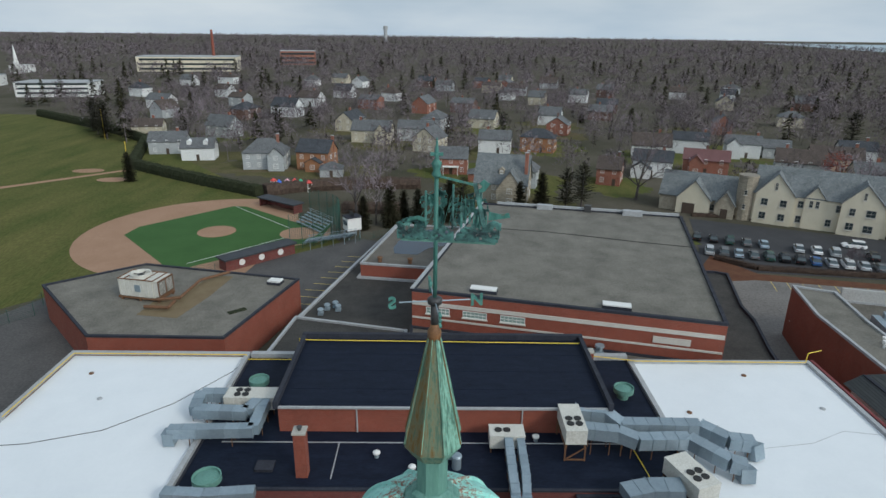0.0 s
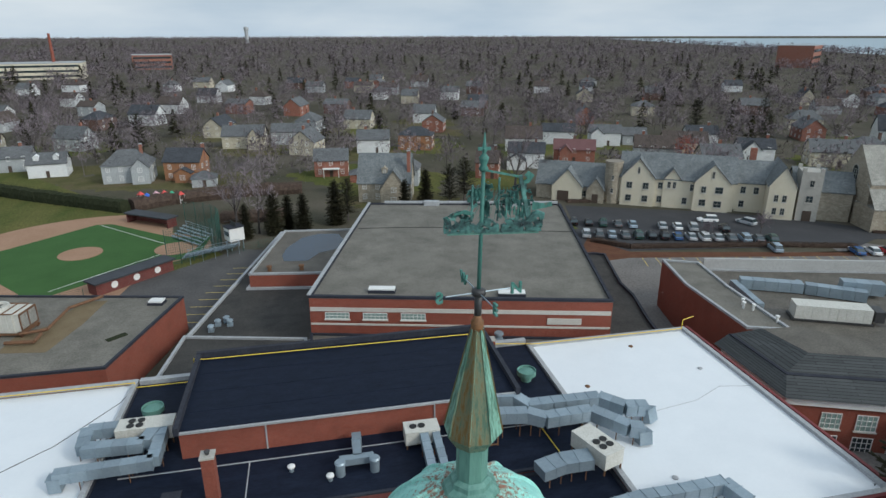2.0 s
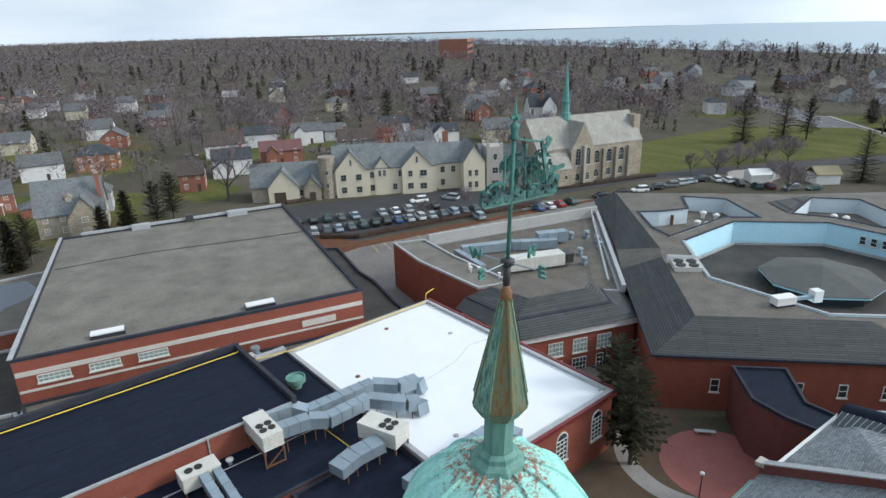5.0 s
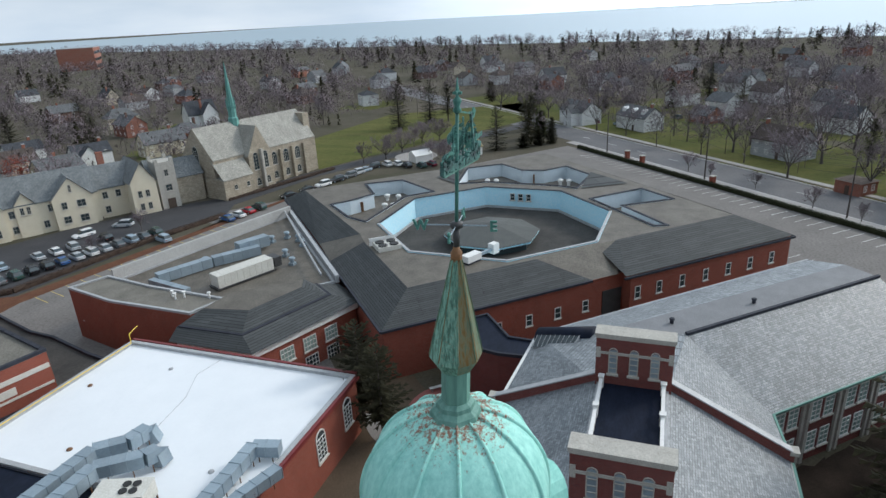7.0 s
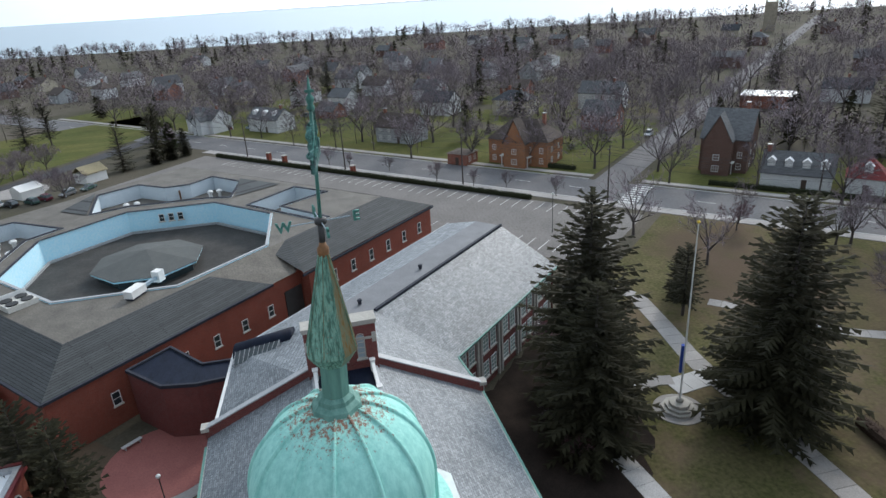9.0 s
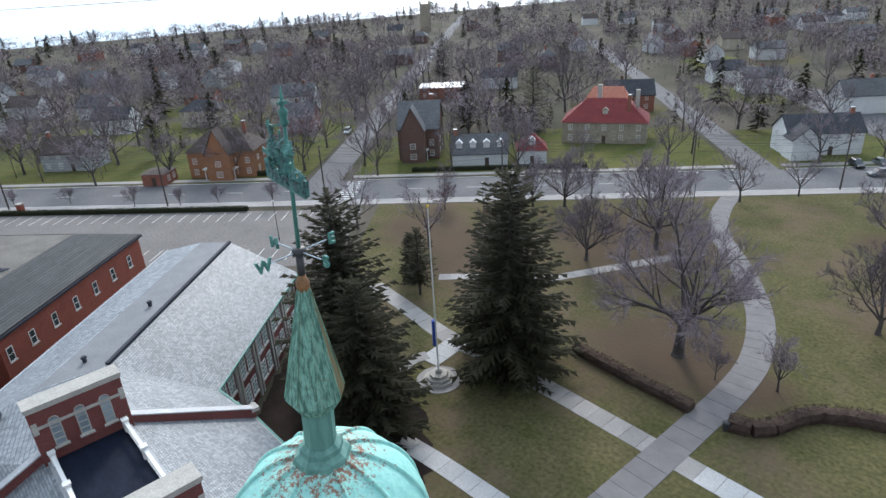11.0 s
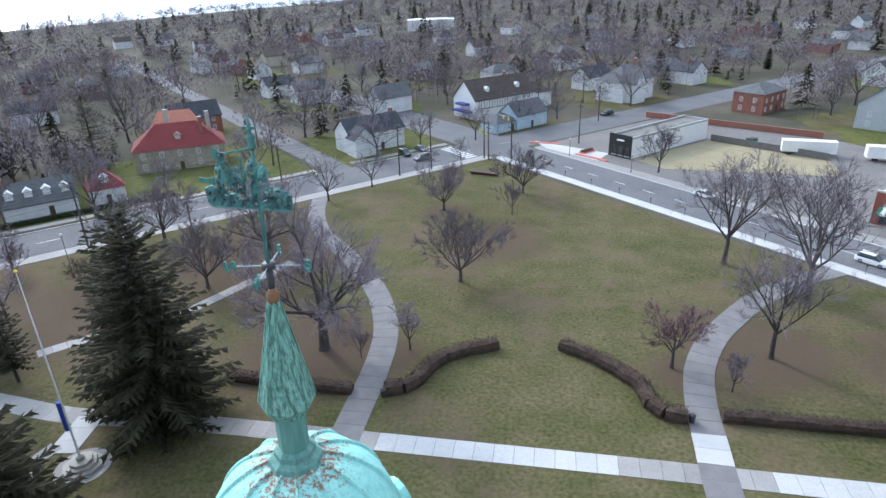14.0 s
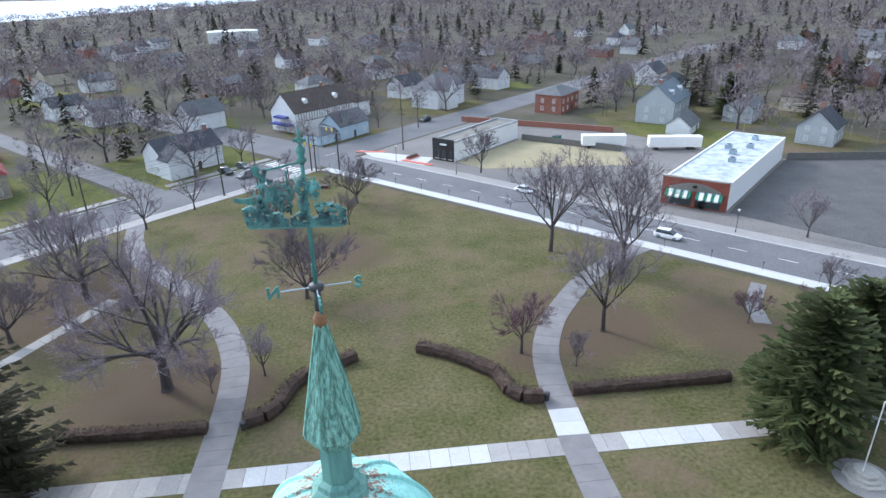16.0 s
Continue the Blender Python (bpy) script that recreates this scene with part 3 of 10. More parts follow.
def ragged(cx, cy, r, seed):
    """An uneven round outline."""
    g = random.Random(seed)
    ph = [g.uniform(0, 6.28) for _ in range(5)]
    out = []
    for i in range(90):
        a = 2 * math.pi * i / 90
        k = 1 + 0.16 * math.sin(2 * a + ph[0]) + 0.1 * math.sin(5 * a + ph[1]) + 0.07 * math.sin(11 * a + ph[2]) + 0.05 * math.sin(23 * a + ph[3]) + g.uniform(-0.03, 0.03)
        out.append((cx + r * k * math.cos(a), cy + r * k * math.sin(a)))
    return out


def roughen(pts, size=0.8, seed=4):
    """The outline cut into short wavering lengths."""
    g, out = random.Random(seed), []
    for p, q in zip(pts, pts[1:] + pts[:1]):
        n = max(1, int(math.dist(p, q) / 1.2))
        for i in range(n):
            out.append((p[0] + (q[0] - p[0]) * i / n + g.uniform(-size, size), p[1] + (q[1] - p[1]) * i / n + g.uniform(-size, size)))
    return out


# park lawn in front of the school and its litter
sheet("lawn", [(-75, -14), (45, -14), st(55, -24), st(116.5, -24), st(116.5, 94.5), st(-20, 94.5)], 0.02, LAWN, "olive winter lawn with worn brown patches", "lawn")
# earth bed whose near-black colour stands in for building and tree shade
sheet("leaf_bed", roughen([(26, -14.5), (45, -14), st(42, -25.8), st(66, -25.8), st(65, -17), (50, -33), (38, -31), (29, -24)]), 0.036, SHADED_EARTH, "earth bed beside the school wall, coloured near black for shade", "ground")
# avenues
sheet("road", strip(119, -400, 133, 460), 0.03, ROAD, "pale grey asphalt avenue", "road")
sheet("road", strip(-330, 98.5, 119, 110.5), 0.034, ROAD, "pale grey asphalt street", "road")
sheet("road", strip(133, -44.5, 760, -36.5), 0.034, ROAD, "narrow grey residential street", "road")
sheet("road", strip(133, 56.5, 420, 63.5), 0.034, ROAD, "narrow grey residential street", "road")
sheet("road", strip(133, 97, 300, 112), 0.034, ROAD, "grey side street beyond the crossing", "road")
sheet("pavement", strip(116.0, -170, 118.7, 95.9), 0.12, CONCRETE, "concrete pavement along the avenue", "pavement")
sheet("pavement", strip(135, -300, 137, -46), 0.12, CONCRETE, "concrete pavement along the avenue", "pavement")
sheet("pavement", strip(135, -34, 137, 55), 0.12, CONCRETE, "concrete pavement along the avenue", "pavement")
sheet("pavement", strip(135, 65, 137, 95), 0.12, CONCRETE, "concrete pavement along the avenue", "pavement")
sheet("pavement", strip(-200, 95.9, 116.0, 98.2), 0.125, CONCRETE_NEW, "pale concrete pavement along the park", "pavement")
sheet("pavement", strip(-200, 110.8, 117, 114.5), 0.12, CONCRETE, "concrete pavement in front of the shops", "pavement")
for a0, b0, a1, b1 in ((118.7, -170, 119, 95), (133, -300, 133.3, -46), (133, -34, 133.3, 55), (133, 65, 133.3, 95)):
    sheet("kerb", strip(a0, b0, a1, b1), 0.16, CONCRETE_NEW, "pale concrete kerb", "kerb")
sheet("kerb", strip(-200, 98.2, 116, 98.5), 0.16, CONCRETE_NEW, "pale concrete kerb", "kerb")
sheet("kerb", strip(-200, 110.5, 116, 110.8), 0.16, CONCRETE_NEW, "pale concrete kerb", "kerb")
# front yards
sheet("lawn", strip(137.2, -300, 175, -46), 0.05, FIELD, "green and brown front lawns", "lawn")
sheet("lawn", strip(137.2, -34, 175, 55), 0.05, FIELD, "green and brown front lawns", "lawn")
sheet("lawn", strip(137.2, 65, 170, 94), 0.05, FIELD, "green and brown front lawns", "lawn")
# parking behind the octagon, by the church, and in front of it
sheet("parking_lot", [st(-6, -150), st(113.5, -165), st(113.5, -27), st(86, -27), st(86, -58), st(84, -58), st(84, -128), st(10, -128)], 0.03, LOT, "worn grey parking lot", "parking lot")
sheet("parking_lot", [(37, 64), (47, 104), (60, 102), (93, 98), (126, 88.6), st(10, -150), st(10, -58), (45, 30)], 0.034, LOT, "worn tan parking lot behind the school", "parking lot")
sheet("parking_lot", [(47, 108), (56, 118), (63, 142), (98, 127.5), (111, 120), (119, 101), (110, 97), (92.9, 101), (62, 105.5)], 0.045, ASPHALT_DARK, "dark asphalt car park", "parking lot")
sheet("road", [(111, 120.5), (119, 101), (150, 93.5), (176, 80), (240, 44), (243, 50), (178, 86.5), (152, 99.5), (124, 108)], 0.05, ASPHALT_DARK, "dark asphalt drive past the church", "road")
sheet("mulch_bed", [(47, 100), (57, 115), (62, 104.7), (126, 90.2), (126, 88.8), (60, 101.5)], 0.06, MULCH, "red mulch bed with a low hedge", "flower bed")
sheet("lawn", [(157, 98), (178, 89), (255, 48), (300, 60), (260, 120), (175, 130)], 0.05, FIELD, "green lawn beside the church", "lawn")
sheet("lawn", [(28, 122), (58, 122), (56, 140), (34, 140)], 0.05, FIELD, "small green lawn behind the gym", "lawn")
# court behind the school
sheet("courtyard", [(20, 14), (44, 14), (56, 26), (44, 58), (20, 37)], 0.03, LITTER, "brown leaf-strewn court", "courtyard")
# asphalt beside the gym
sheet("parking_lot", [(-130, 20), (-42, 20), (-42, 66), (-61, 84), (-49, 94), (-21, 87), (-20, 73), (-8.5, 121), (-18, 124), (-30, 113), (-42, 103), (-66, 92), (-90, 40)], 0.03, ASPHALT, "grey asphalt yard beside the gym", "parking lot")

sheet("parking_lot", strip(-20, 114.6, 118, 172), 0.012, LOT, "worn grey asphalt round the shops", "parking lot")
# ball field
sheet("field", [(-66, 92), (-42, 103), (-20, 120), (-48, 160), (-116, 243), (-209, 322), (-330, 330), (-330, 60), (-95, 60)], 0.02, FIELD, "mown olive ball field", "field")
sheet("infield_clay", arc_pts(-50, 128, 29, 62, 298, 48) + [(-34, 117), (-25.5, 121.5), (-24, 128), (-25.5, 134), (-34, 139)], 0.04, CLAY, "tan clay infield", "ball field")
inf = arc_pts(-31.7, 127.4, 8, 138, 222, 6)
sheet("infield_turf", [(-34, 136), (-49.5, 149.3), (-53, 149.5), (-69, 131), (-69.5, 125), (-53, 106.5), (-48, 105.5), (-34, 118.5), (-26, 121), (-25, 134)], 0.05, TURF, "bright green artificial infield", "ball field")
sheet("mound", arc_pts(-50, 128, 4.2, 0, 360, 28), 0.14, CLAY, "round clay pitching mound", "ball field")
sheet("home_circle", arc_pts(-31.2, 127.4, 4.3, 0, 360, 28), 0.075, CLAY, "clay circle round home plate", "ball field")
for p, q in (((-31, 127), (-49, 107.5)), ((-31, 128), (-52, 149))):
    single("foul_line", B().beam((*p, 0.06), (*q, 0.06), 0.14, 0.02), LINE_WHITE, "white chalk line", "marking", kind="structure")
for x, y in ((-112, 190), (-98, 178)):
    sheet("warmup_patch", [(x + 5 * math.cos(k * 0.4), y + 3.0 * math.sin(k * 0.4)) for k in range(16)], 0.04, CLAY, "bare clay patch", "ball field")
sheet("clay_track", [(-126, 167), (-100, 193), (-99, 191), (-126, 163)], 0.04, CLAY, "strip of bare clay", "ball field")

# ---- windows ----
WIN = {}


def lattice(w, h, cols, rows, edge, bar, front, back):
    """A window frame with its bars as one connected grid of openings."""
    b, seen = B(), {}

    def vert(i, j, y):
        if (i, j, y) not in seen:
            seen[(i, j, y)] = len(b.v)
            b.v.append((-w / 2 + w * i / cols, y, h * j / rows))
        return seen[(i, j, y)]

    for i in range(cols):
        for j in range(rows):
            x0, x1 = -w / 2 + w * i / cols + (edge if i == 0 else bar / 2), -w / 2 + w * (i + 1) / cols - (edge if i == cols - 1 else bar / 2)
            z0, z1 = h * j / rows + (edge if j == 0 else bar / 2), h * (j + 1) / rows - (edge if j == rows - 1 else bar / 2)
            o = [vert(i, j, front), vert(i + 1, j, front), vert(i + 1, j + 1, front), vert(i, j + 1, front)]
            k = len(b.v)
            b.v += [(x0, front, z0), (x1, front, z0), (x1, front, z1), (x0, front, z1), (x0, back, z0), (x1, back, z0), (x1, back, z1), (x0, back, z1)]
            for m in range(4):
                n = (m + 1) % 4
                b.f.append((o[n], o[m], k + m, k + n))
                b.f.append((k + n, k + m, k + 4 + m, k + 4 + n))
    for i in range(cols):
        for j in (0, rows):
            b.f.append((vert(i, j, front), vert(i + 1, j, front), vert(i + 1, j, back), vert(i, j, back))[::1 if j == 0 else -1])
    for j in range(rows):
        for i in (0, cols):
            b.f.append((vert(i, j, front), vert(i, j + 1, front), vert(i, j + 1, back), vert(i, j, back))[::-1 if i == 0 else 1])
    return b


def lattice_panes(b, w, h, edge):
    """Panes that close the back of each opening of a lattice."""
    backs = sorted({v for f in b.f for v in f if abs(b.v[v][1] + 0.02) < 1e-6})
    inner = [v for v in backs if -w / 2 + edge * 0.5 < b.v[v][0] < w / 2 - edge * 0.5 and edge * 0.5 < b.v[v][2] < h - edge * 0.5]
    for m in range(0, len(inner) - 3, 4):
        q = inner[m:m + 4]
        b.f.append(tuple(q[::-1]))


def window_meshes(w, h, cols, rows, arch, frame_mat, pane_mat, sill_mat):
    key = (w, h, cols, rows, arch, frame_mat.name, pane_mat.name)
    if key not in WIN:
        f = lattice(w, h, cols, rows, 0.08, 0.05, 0.09, -0.02)
        if arch:
            pts = [(w / 2 * math.cos(math.pi * k / 10), h + w / 2 * math.sin(math.pi * k / 10)) for k in range(11)]
            f.add([(x, 0.09, z) for x, z in pts] + [(x * 0.84, 0.09, h + (z - h) * 0.84) for x, z in pts] + [(x, -0.02, z) for x, z in pts],
                  [(k, k + 1, 12 + k, 11 + k) for k in range(10)] + [(k + 1, k, 22 + k, 23 + k) for k in range(10)])
        p = B().box(0, 0.0, 0.05, w - 0.1, 0.05, h - 0.1)
        if arch:
            p.add([(x * 0.9, 0.03, h - 0.1 + (z - h) * 0.9) for x, z in pts], [tuple(range(11))[::-1]])
        s = B().box(0, 0.08, -0.14, w + 0.24, 0.26, 0.14)
        WIN[key] = (f.data("window", frame_mat), p.data("pane", pane_mat), s.data("sill", sill_mat))
    return WIN[key]


def window(parent, x, y, z, face, w, h, cols=2, rows=2, arch=False, frame_mat=None, pane_mat=None, sill_mat=None, local=False):
    """A window in the wall that faces the given heading (degrees from +x)."""
    fm, pm, sm = window_meshes(w, h, cols, rows, arch, frame_mat or WHITE_PAINT, pane_mat or GLASS, sill_mat or BAND)
    ob = new("window", fm)
    under(ob, parent, local)
    ob.matrix_basis = pose(x, y, z, 0, 0, face - 90)
    for nm, me in (("pane", pm), ("sill", sm)):
        c = new(nm, me)
        c.parent = ob
    return ob


def small_window(parent, x, y, z, face, w=1.1, h=1.5, cols=2):
    """A window of a distant house: frame, bars and pane in one mesh."""
    key = ("far", w, h, cols)
    if key not in WIN:
        b = lattice(w, h, cols, 2, 0.11, 0.06, 0.09, -0.02)
        k = len(b.f)
        lattice_panes(b, w, h, 0.11)
        me = b.data("window", WHITE_PAINT)
        me.materials.append(GLASS)
        for i in range(k, len(b.f)):
            me.polygons[i].material_index = 1
        WIN[key] = me
    ob = new("window", WIN[key])
    ob.parent = parent
    ob.matrix_basis = pose(x, y, z, 0, 0, face - 90)
    return ob


# face of a wall p->q seen from its right-hand side: heading = direction - 90 degrees
def facing(p, q):
    return math.degrees(math.atan2(q[1] - p[1], q[0] - p[0])) - 90


def row(parent, p, q, z, w, h, count, margin=1.0, **kw):
    p, q = Vector((*p, 0)), Vector((*q, 0))
    d = q - p
    n = d.length
    d.normalize()
    for i in range(count):
        c = p + d * (margin + (n - 2 * margin) * ((i + 0.5) / count))
        window(parent, c.x, c.y, z, facing(p, q), w, h, **kw)


def flat_block(name, pts, z, wall, roof, cope, label, cope_w=0.4, cope_h=0.35, z0=0.0):
    """A flat-roofed block: walls, roof sheet and a raised coping."""
    t = thing(name, *pts[0], z0, 0, label, "building")
    part("wall", B().prism(pts, z0 - 0.2, z - 0.12), wall, t)
    part("roof", B().prism(inset(pts, 0.02), z - 0.12, z), roof, t)
    part("coping", rim(B(), inset(pts, -0.06), cope_w, z - 0.05, z + cope_h), cope, t)
    return t


def pipe(name, pts, r, material, label, category="pipe"):
    b = B()
    for p, q in zip(pts, pts[1:]):
        b.beam(p, q, r, sides=6)
    return single(name, b, material, label, category)


# ---- rear block ----
ZW = 7.0
left = flat_block("school_wing", rect(-42.9, 20, -22, 59.4), ZW, BRICK, MEMBRANE, COPING, "red brick school wing under a white membrane roof", 0.5, 0.45)
right = flat_block("school_wing", rect(22.6, 27.5, 44, 58.4), ZW, BRICK, MEMBRANE, COPING, "red brick school wing under a white membrane roof", 0.5, 0.35)
part("trim", B().box(44.35, 43, ZW - 0.1, 0.35, 31, 0.5).box(33.3, 27.25, ZW - 0.1, 21.6, 0.35, 0.42), RED_TRIM, right, "dark red metal edge")
for x in (36.0, 41.5):
    window(right, x, 27.5, 2.6, -90, 1.7, 2.6, 3, 5, True)
row(right, (44, 28), (44, 57), 3.0, 1.6, 2.2, 6, cols=3, rows=4)
low = flat_block("school_wing", rect(-21.98, 36.6, 22.58, 59.0), ZW, BRICK_DARK, EPDM, COPING_DARK, "low school roof covered in black rubber sheet", 0.3, 0.12)
row(low, (-16, 36.6), (-4, 36.6), 3.2, 3.0, 2.4, 3, cols=6, rows=4, pane_mat=GLASS_PALE)
row(low, (4, 36.6), (20, 36.6), 3.2, 3.0, 2.4, 3, cols=6, rows=4, pane_mat=GLASS_PALE)
hall = thing("auditorium_roof", -15, 44.6, ZW, 0, "raised black rubber roof over the auditorium with brick upstand", "building")
part("wall", B().prism(rect(-15.0, 44.7, 16.5, 58.2), ZW, 9.85), BRICK, hall)
part("roof", B().prism(rect(-14.98, 44.6, 16.48, 58.0), 9.85, 10.0), EPDM, hall)
cb = B().box(-15.1, 51.3, 9.8, 0.45, 14.2, 0.75).box(16.6, 51.3, 9.8, 0.45, 14.2, 0.75).box(0.75, 58.2, 9.8, 32.2, 0.5, 0.85)
part("parapet", cb, COPING_DARK, hall)
part("gutter", B().box(0.75, 44.45, 9.75, 31.8, 0.25, 0.2), COPING, hall, "grey metal gutter")
db = B()
for x in (-7.5, 8.3):
    db.box(x, 44.62, ZW, 0.12, 0.12, 2.7)
part("downpipe", db, COPING, hall)
single("roof_seam", B().box(0, 43.0, ZW + 0.002, 40, 0.12, 0.05).box(-9, 40.5, ZW + 0.002, 0.1, 5, 0.03).box(8, 40.0, ZW + 0.002, 0.1, 5, 0.03), COPING, "pale seam strip across the black roof", "seam", kind="structure")
single("roof_seam", B().box(0.75, 51, 10.001, 30.5, 0.06, 0.015).box(0.75, 54.5, 10.001, 30.5, 0.06, 0.015).box(0.75, 47.5, 10.001, 30.5, 0.06, 0.015), EPDM, "lapped seams in black sheet", "seam", kind="structure")
# yellow gas pipes
pipe("gas_pipe", [(-42.3, 46, ZW + 0.55), (-42.3, 58.6, ZW + 0.55), (-22.2, 58.6, ZW + 0.5), (-22.1, 58.0, ZW + 0.25), (-15.6, 58.0, ZW + 0.25), (-15.6, 57.4, 10.3), (-14.4, 57.2, 10.25), (16.2, 56.9, 10.2), (16.9, 57.3, 10.3), (17.0, 58.2, 8.0), (22.6, 58.0, 7.5), (23.2, 57.7, 7.55), (43.2, 57.7, 7.5), (43.4, 57.9, 8.6), (45.2, 58.4, 8.7)], 0.055, YELLOW, "yellow painted gas pipe running along the roofs", "pipe")
pipe("gas_pipe", [(-22.3, 57.8, ZW + 0.12), (-22.1, 36.9, ZW + 0.12)], 0.05, YELLOW, "yellow painted gas pipe on the black roof", "pipe")
pipe("gas_pipe", [(17.3, 56.5, ZW + 0.12), (18.8, 37.2, ZW + 0.12)], 0.05, YELLOW, "yellow painted gas pipe on the black roof", "pipe")
pipe("conduit", [(-42.0, 46, ZW + 0.5), (-42.0, 58.2, ZW + 0.5), (-22.5, 58.2, ZW + 0.5)], 0.05, RUST, "orange-brown conduit beside the gas pipe", "pipe")
pipe("cable", [(-42.4, 42.0, ZW + 0.03), (-38, 42.5, ZW + 0.03), (-32, 44.6, ZW + 0.03), (-27, 49.2, ZW + 0.03), (-23, 55.5, ZW + 0.03), (-22.3, 58, ZW + 0.03)], 0.03, BLACK, "thin black cable lying on the white roof", "cable")
pipe("cable", [(31, 42.5, ZW + 0.02), (36, 43.3, ZW + 0.02), (40, 45.2, ZW + 0.02), (43.4, 44.6, ZW + 0.02)], 0.02, COPING, "thin grey wire lying on the white roof", "cable")


def chimney(x, y, z, w, h, label, pots=True):
    t = thing("chimney", x, y, z, 0, label, "chimney")
    part("shaft", B().box(0, 0, 0, w, w, h), BRICK, t, local=True)
    part("cap", B().box(0, 0, h, w + 0.16, w + 0.16, 0.18), LIMESTONE, t, local=True)
    if pots:
        part("cowl", B().lathe(0, 0, [(0.16, h + 0.18), (0.16, h + 0.4), (0.24, h + 0.42), (0.24, h + 0.5)], 10), STEEL_DARK, t, local=True)
    return t


chimney(-11.5, 38.6, ZW, 1.0, 4.4, "slender red brick chimney with a stone cap and metal cowl")
chimney(17.6, 57.2, ZW, 0.9, 2.0, "short red brick chimney stub on the roof edge", False)
part("coping", B().box(-18.5, 59.1, ZW, 6.5, 0.7, 0.55), COPING, low, "grey metal coping")
part("coping", B().box(20, 59.1, ZW, 5.2, 0.7, 0.6), COPING, low, "grey metal coping")


def vent_drum(x, y, z, r, label):
    t = thing("roof_ventilator", x, y, z, 0, label, "roof ventilator", "green ventilators on the roof")
    part("base", B().lathe(0, 0, [(r * 0.55, 0), (r * 0.55, 0.5)], 20), COPPER_PALE, t, local=True)
    part("drum", B().lathe(0, 0, [(r * 0.6, 0.45), (r, 0.75), (r, 1.3), (r * 0.9, 1.3), (r * 0.87, 1.08)], 24), COPPER_PALE, t, local=True)
    part("lid", B().lathe(0, 0, [(r * 0.8, 1.0), (r * 0.8, 1.14), (r * 0.2, 1.27)], 24), COPPER_PALE, t, local=True)


vent_drum(-18.9, 52.1, ZW, 1.05, "round verdigris copper ventilator on a black roof")
vent_drum(-19.1, 36.8, ZW, 1.2, "round verdigris copper ventilator on a black roof")
vent_drum(19.9, 50.9, ZW, 1.05, "round verdigris copper ventilator on a black roof")


def condenser(x, y, z, rz, l, w, h, label, stand=0.6, fans=4):
    t = thing("air_conditioner", x, y, z, rz, label, "air conditioner", "rooftop air conditioners")
    part("casing", B().box(0, 0, stand, l, w, h).box(0, 0, stand + h, l + 0.06, w + 0.06, 0.06), BEIGE_METAL, t, local=True)
    for sx in (-1, 1):
        for sy in (-1, 1):
            part("leg", B().box(sx * (l / 2 - 0.12), sy * (w / 2 - 0.12), 0, 0.12, 0.12, stand), RUST, t, local=True)
    for i in range(fans):
        fx = l * 0.25 - (i % 2) * min(0.8, l * 0.26)
        fy = (i // 2 - (0.5 if fans > 2 else 0)) * min(0.8, w * 0.45)
        f = part("fan", B().lathe(fx, fy, [(0.33, stand + h + 0.06), (0.35, stand + h + 0.14), (0.31, stand + h + 0.14)], 16), BLACK, t, local=True)
    return t


def duct(pts, w, h, label):
    """A square galvanised duct of short flanged lengths on legs."""
    t = thing("air_duct", *pts[0], 0, label, "air duct", "galvanised ducts on the roof")
    for p, q in zip(pts, pts[1:]):
        p, q = Vector(p), Vector(q)
        n = max(1, round((q - p).length / 1.25))
        for i in range(n):
            a, b = p + (q - p) * (i / n), p + (q - p) * ((i + 1) / n)
            d = (b - a).normalized()
            k = B().beam(a - d * 0.01, b + d * 0.01, w, h)
            k.beam(a - d * 0.03, a + d * 0.03, w + 0.09, h + 0.09)
            part("duct_section", k, GALV, t)
        if abs(d.z) < 0.3:
            for e in (0.25, 0.75):
                c = p + (q - p) * e
                o = Vector((-d.y, d.x, 0)) * (w * 0.46)
                for sg in (-1, 1):
                    part("leg", B().beam((c.x + o.x * sg, c.y + o.y * sg, ZW), (c.x + o.x * sg, c.y + o.y * sg, c.z + h * 0.1), 0.07), RUST, t)
    return t


condenser(-18.6, 48.3, ZW, 180, 5.0, 1.9, 1.35, "long beige rooftop air conditioner with four fans")
duct([(-21.1, 48.4, 8.6), (-23.6, 48.4, 8.6), (-23.3, 45.7, 8.5), (-18.2, 45.5, 8.5), (-17.7, 47.3, 8.5)], 1.15, 1.0, "silver galvanised duct bent round an air conditioner")
duct([(-17.0, 47.3, 8.4), (-16.9, 42.9, 8.4), (-24.6, 42.6, 8.4), (-24.6, 42.6, 7.1)], 1.0, 1.0, "long silver galvanised duct on thin legs")
duct([(-21.9, 34.8, 8.1), (-18.6, 34.6, 8.1), (-14.6, 35.0, 8.1)], 1.0, 0.8, "low silver galvanised duct")
condenser(6.6, 42.5, ZW, 180, 3.2, 1.8, 1.3, "small beige air conditioner with two fans", 0.5, 2)
duct([(6.7, 41.6, 8.3), (6.6, 37.0, 8.1), (6.6, 34.9, 8.0), (6.6, 34.7, 6.4)], 0.75, 0.75, "silver duct dropping over the roof edge")
duct([(7.8, 41.7, 8.3), (7.7, 37.0, 8.1), (7.5, 34.9, 8.0), (7.5, 34.7, 6.4)], 0.7, 0.75, "silver duct dropping over the roof edge")
condenser(12.6, 42.6, ZW + 1.4, -90, 4.2, 1.9, 1.4, "tall beige air conditioner raised on a rusty frame", 0.4)
fr = thing("steel_stand", 12.6, 42.0, ZW, 0, "rusty steel frame under an air conditioner", "frame")
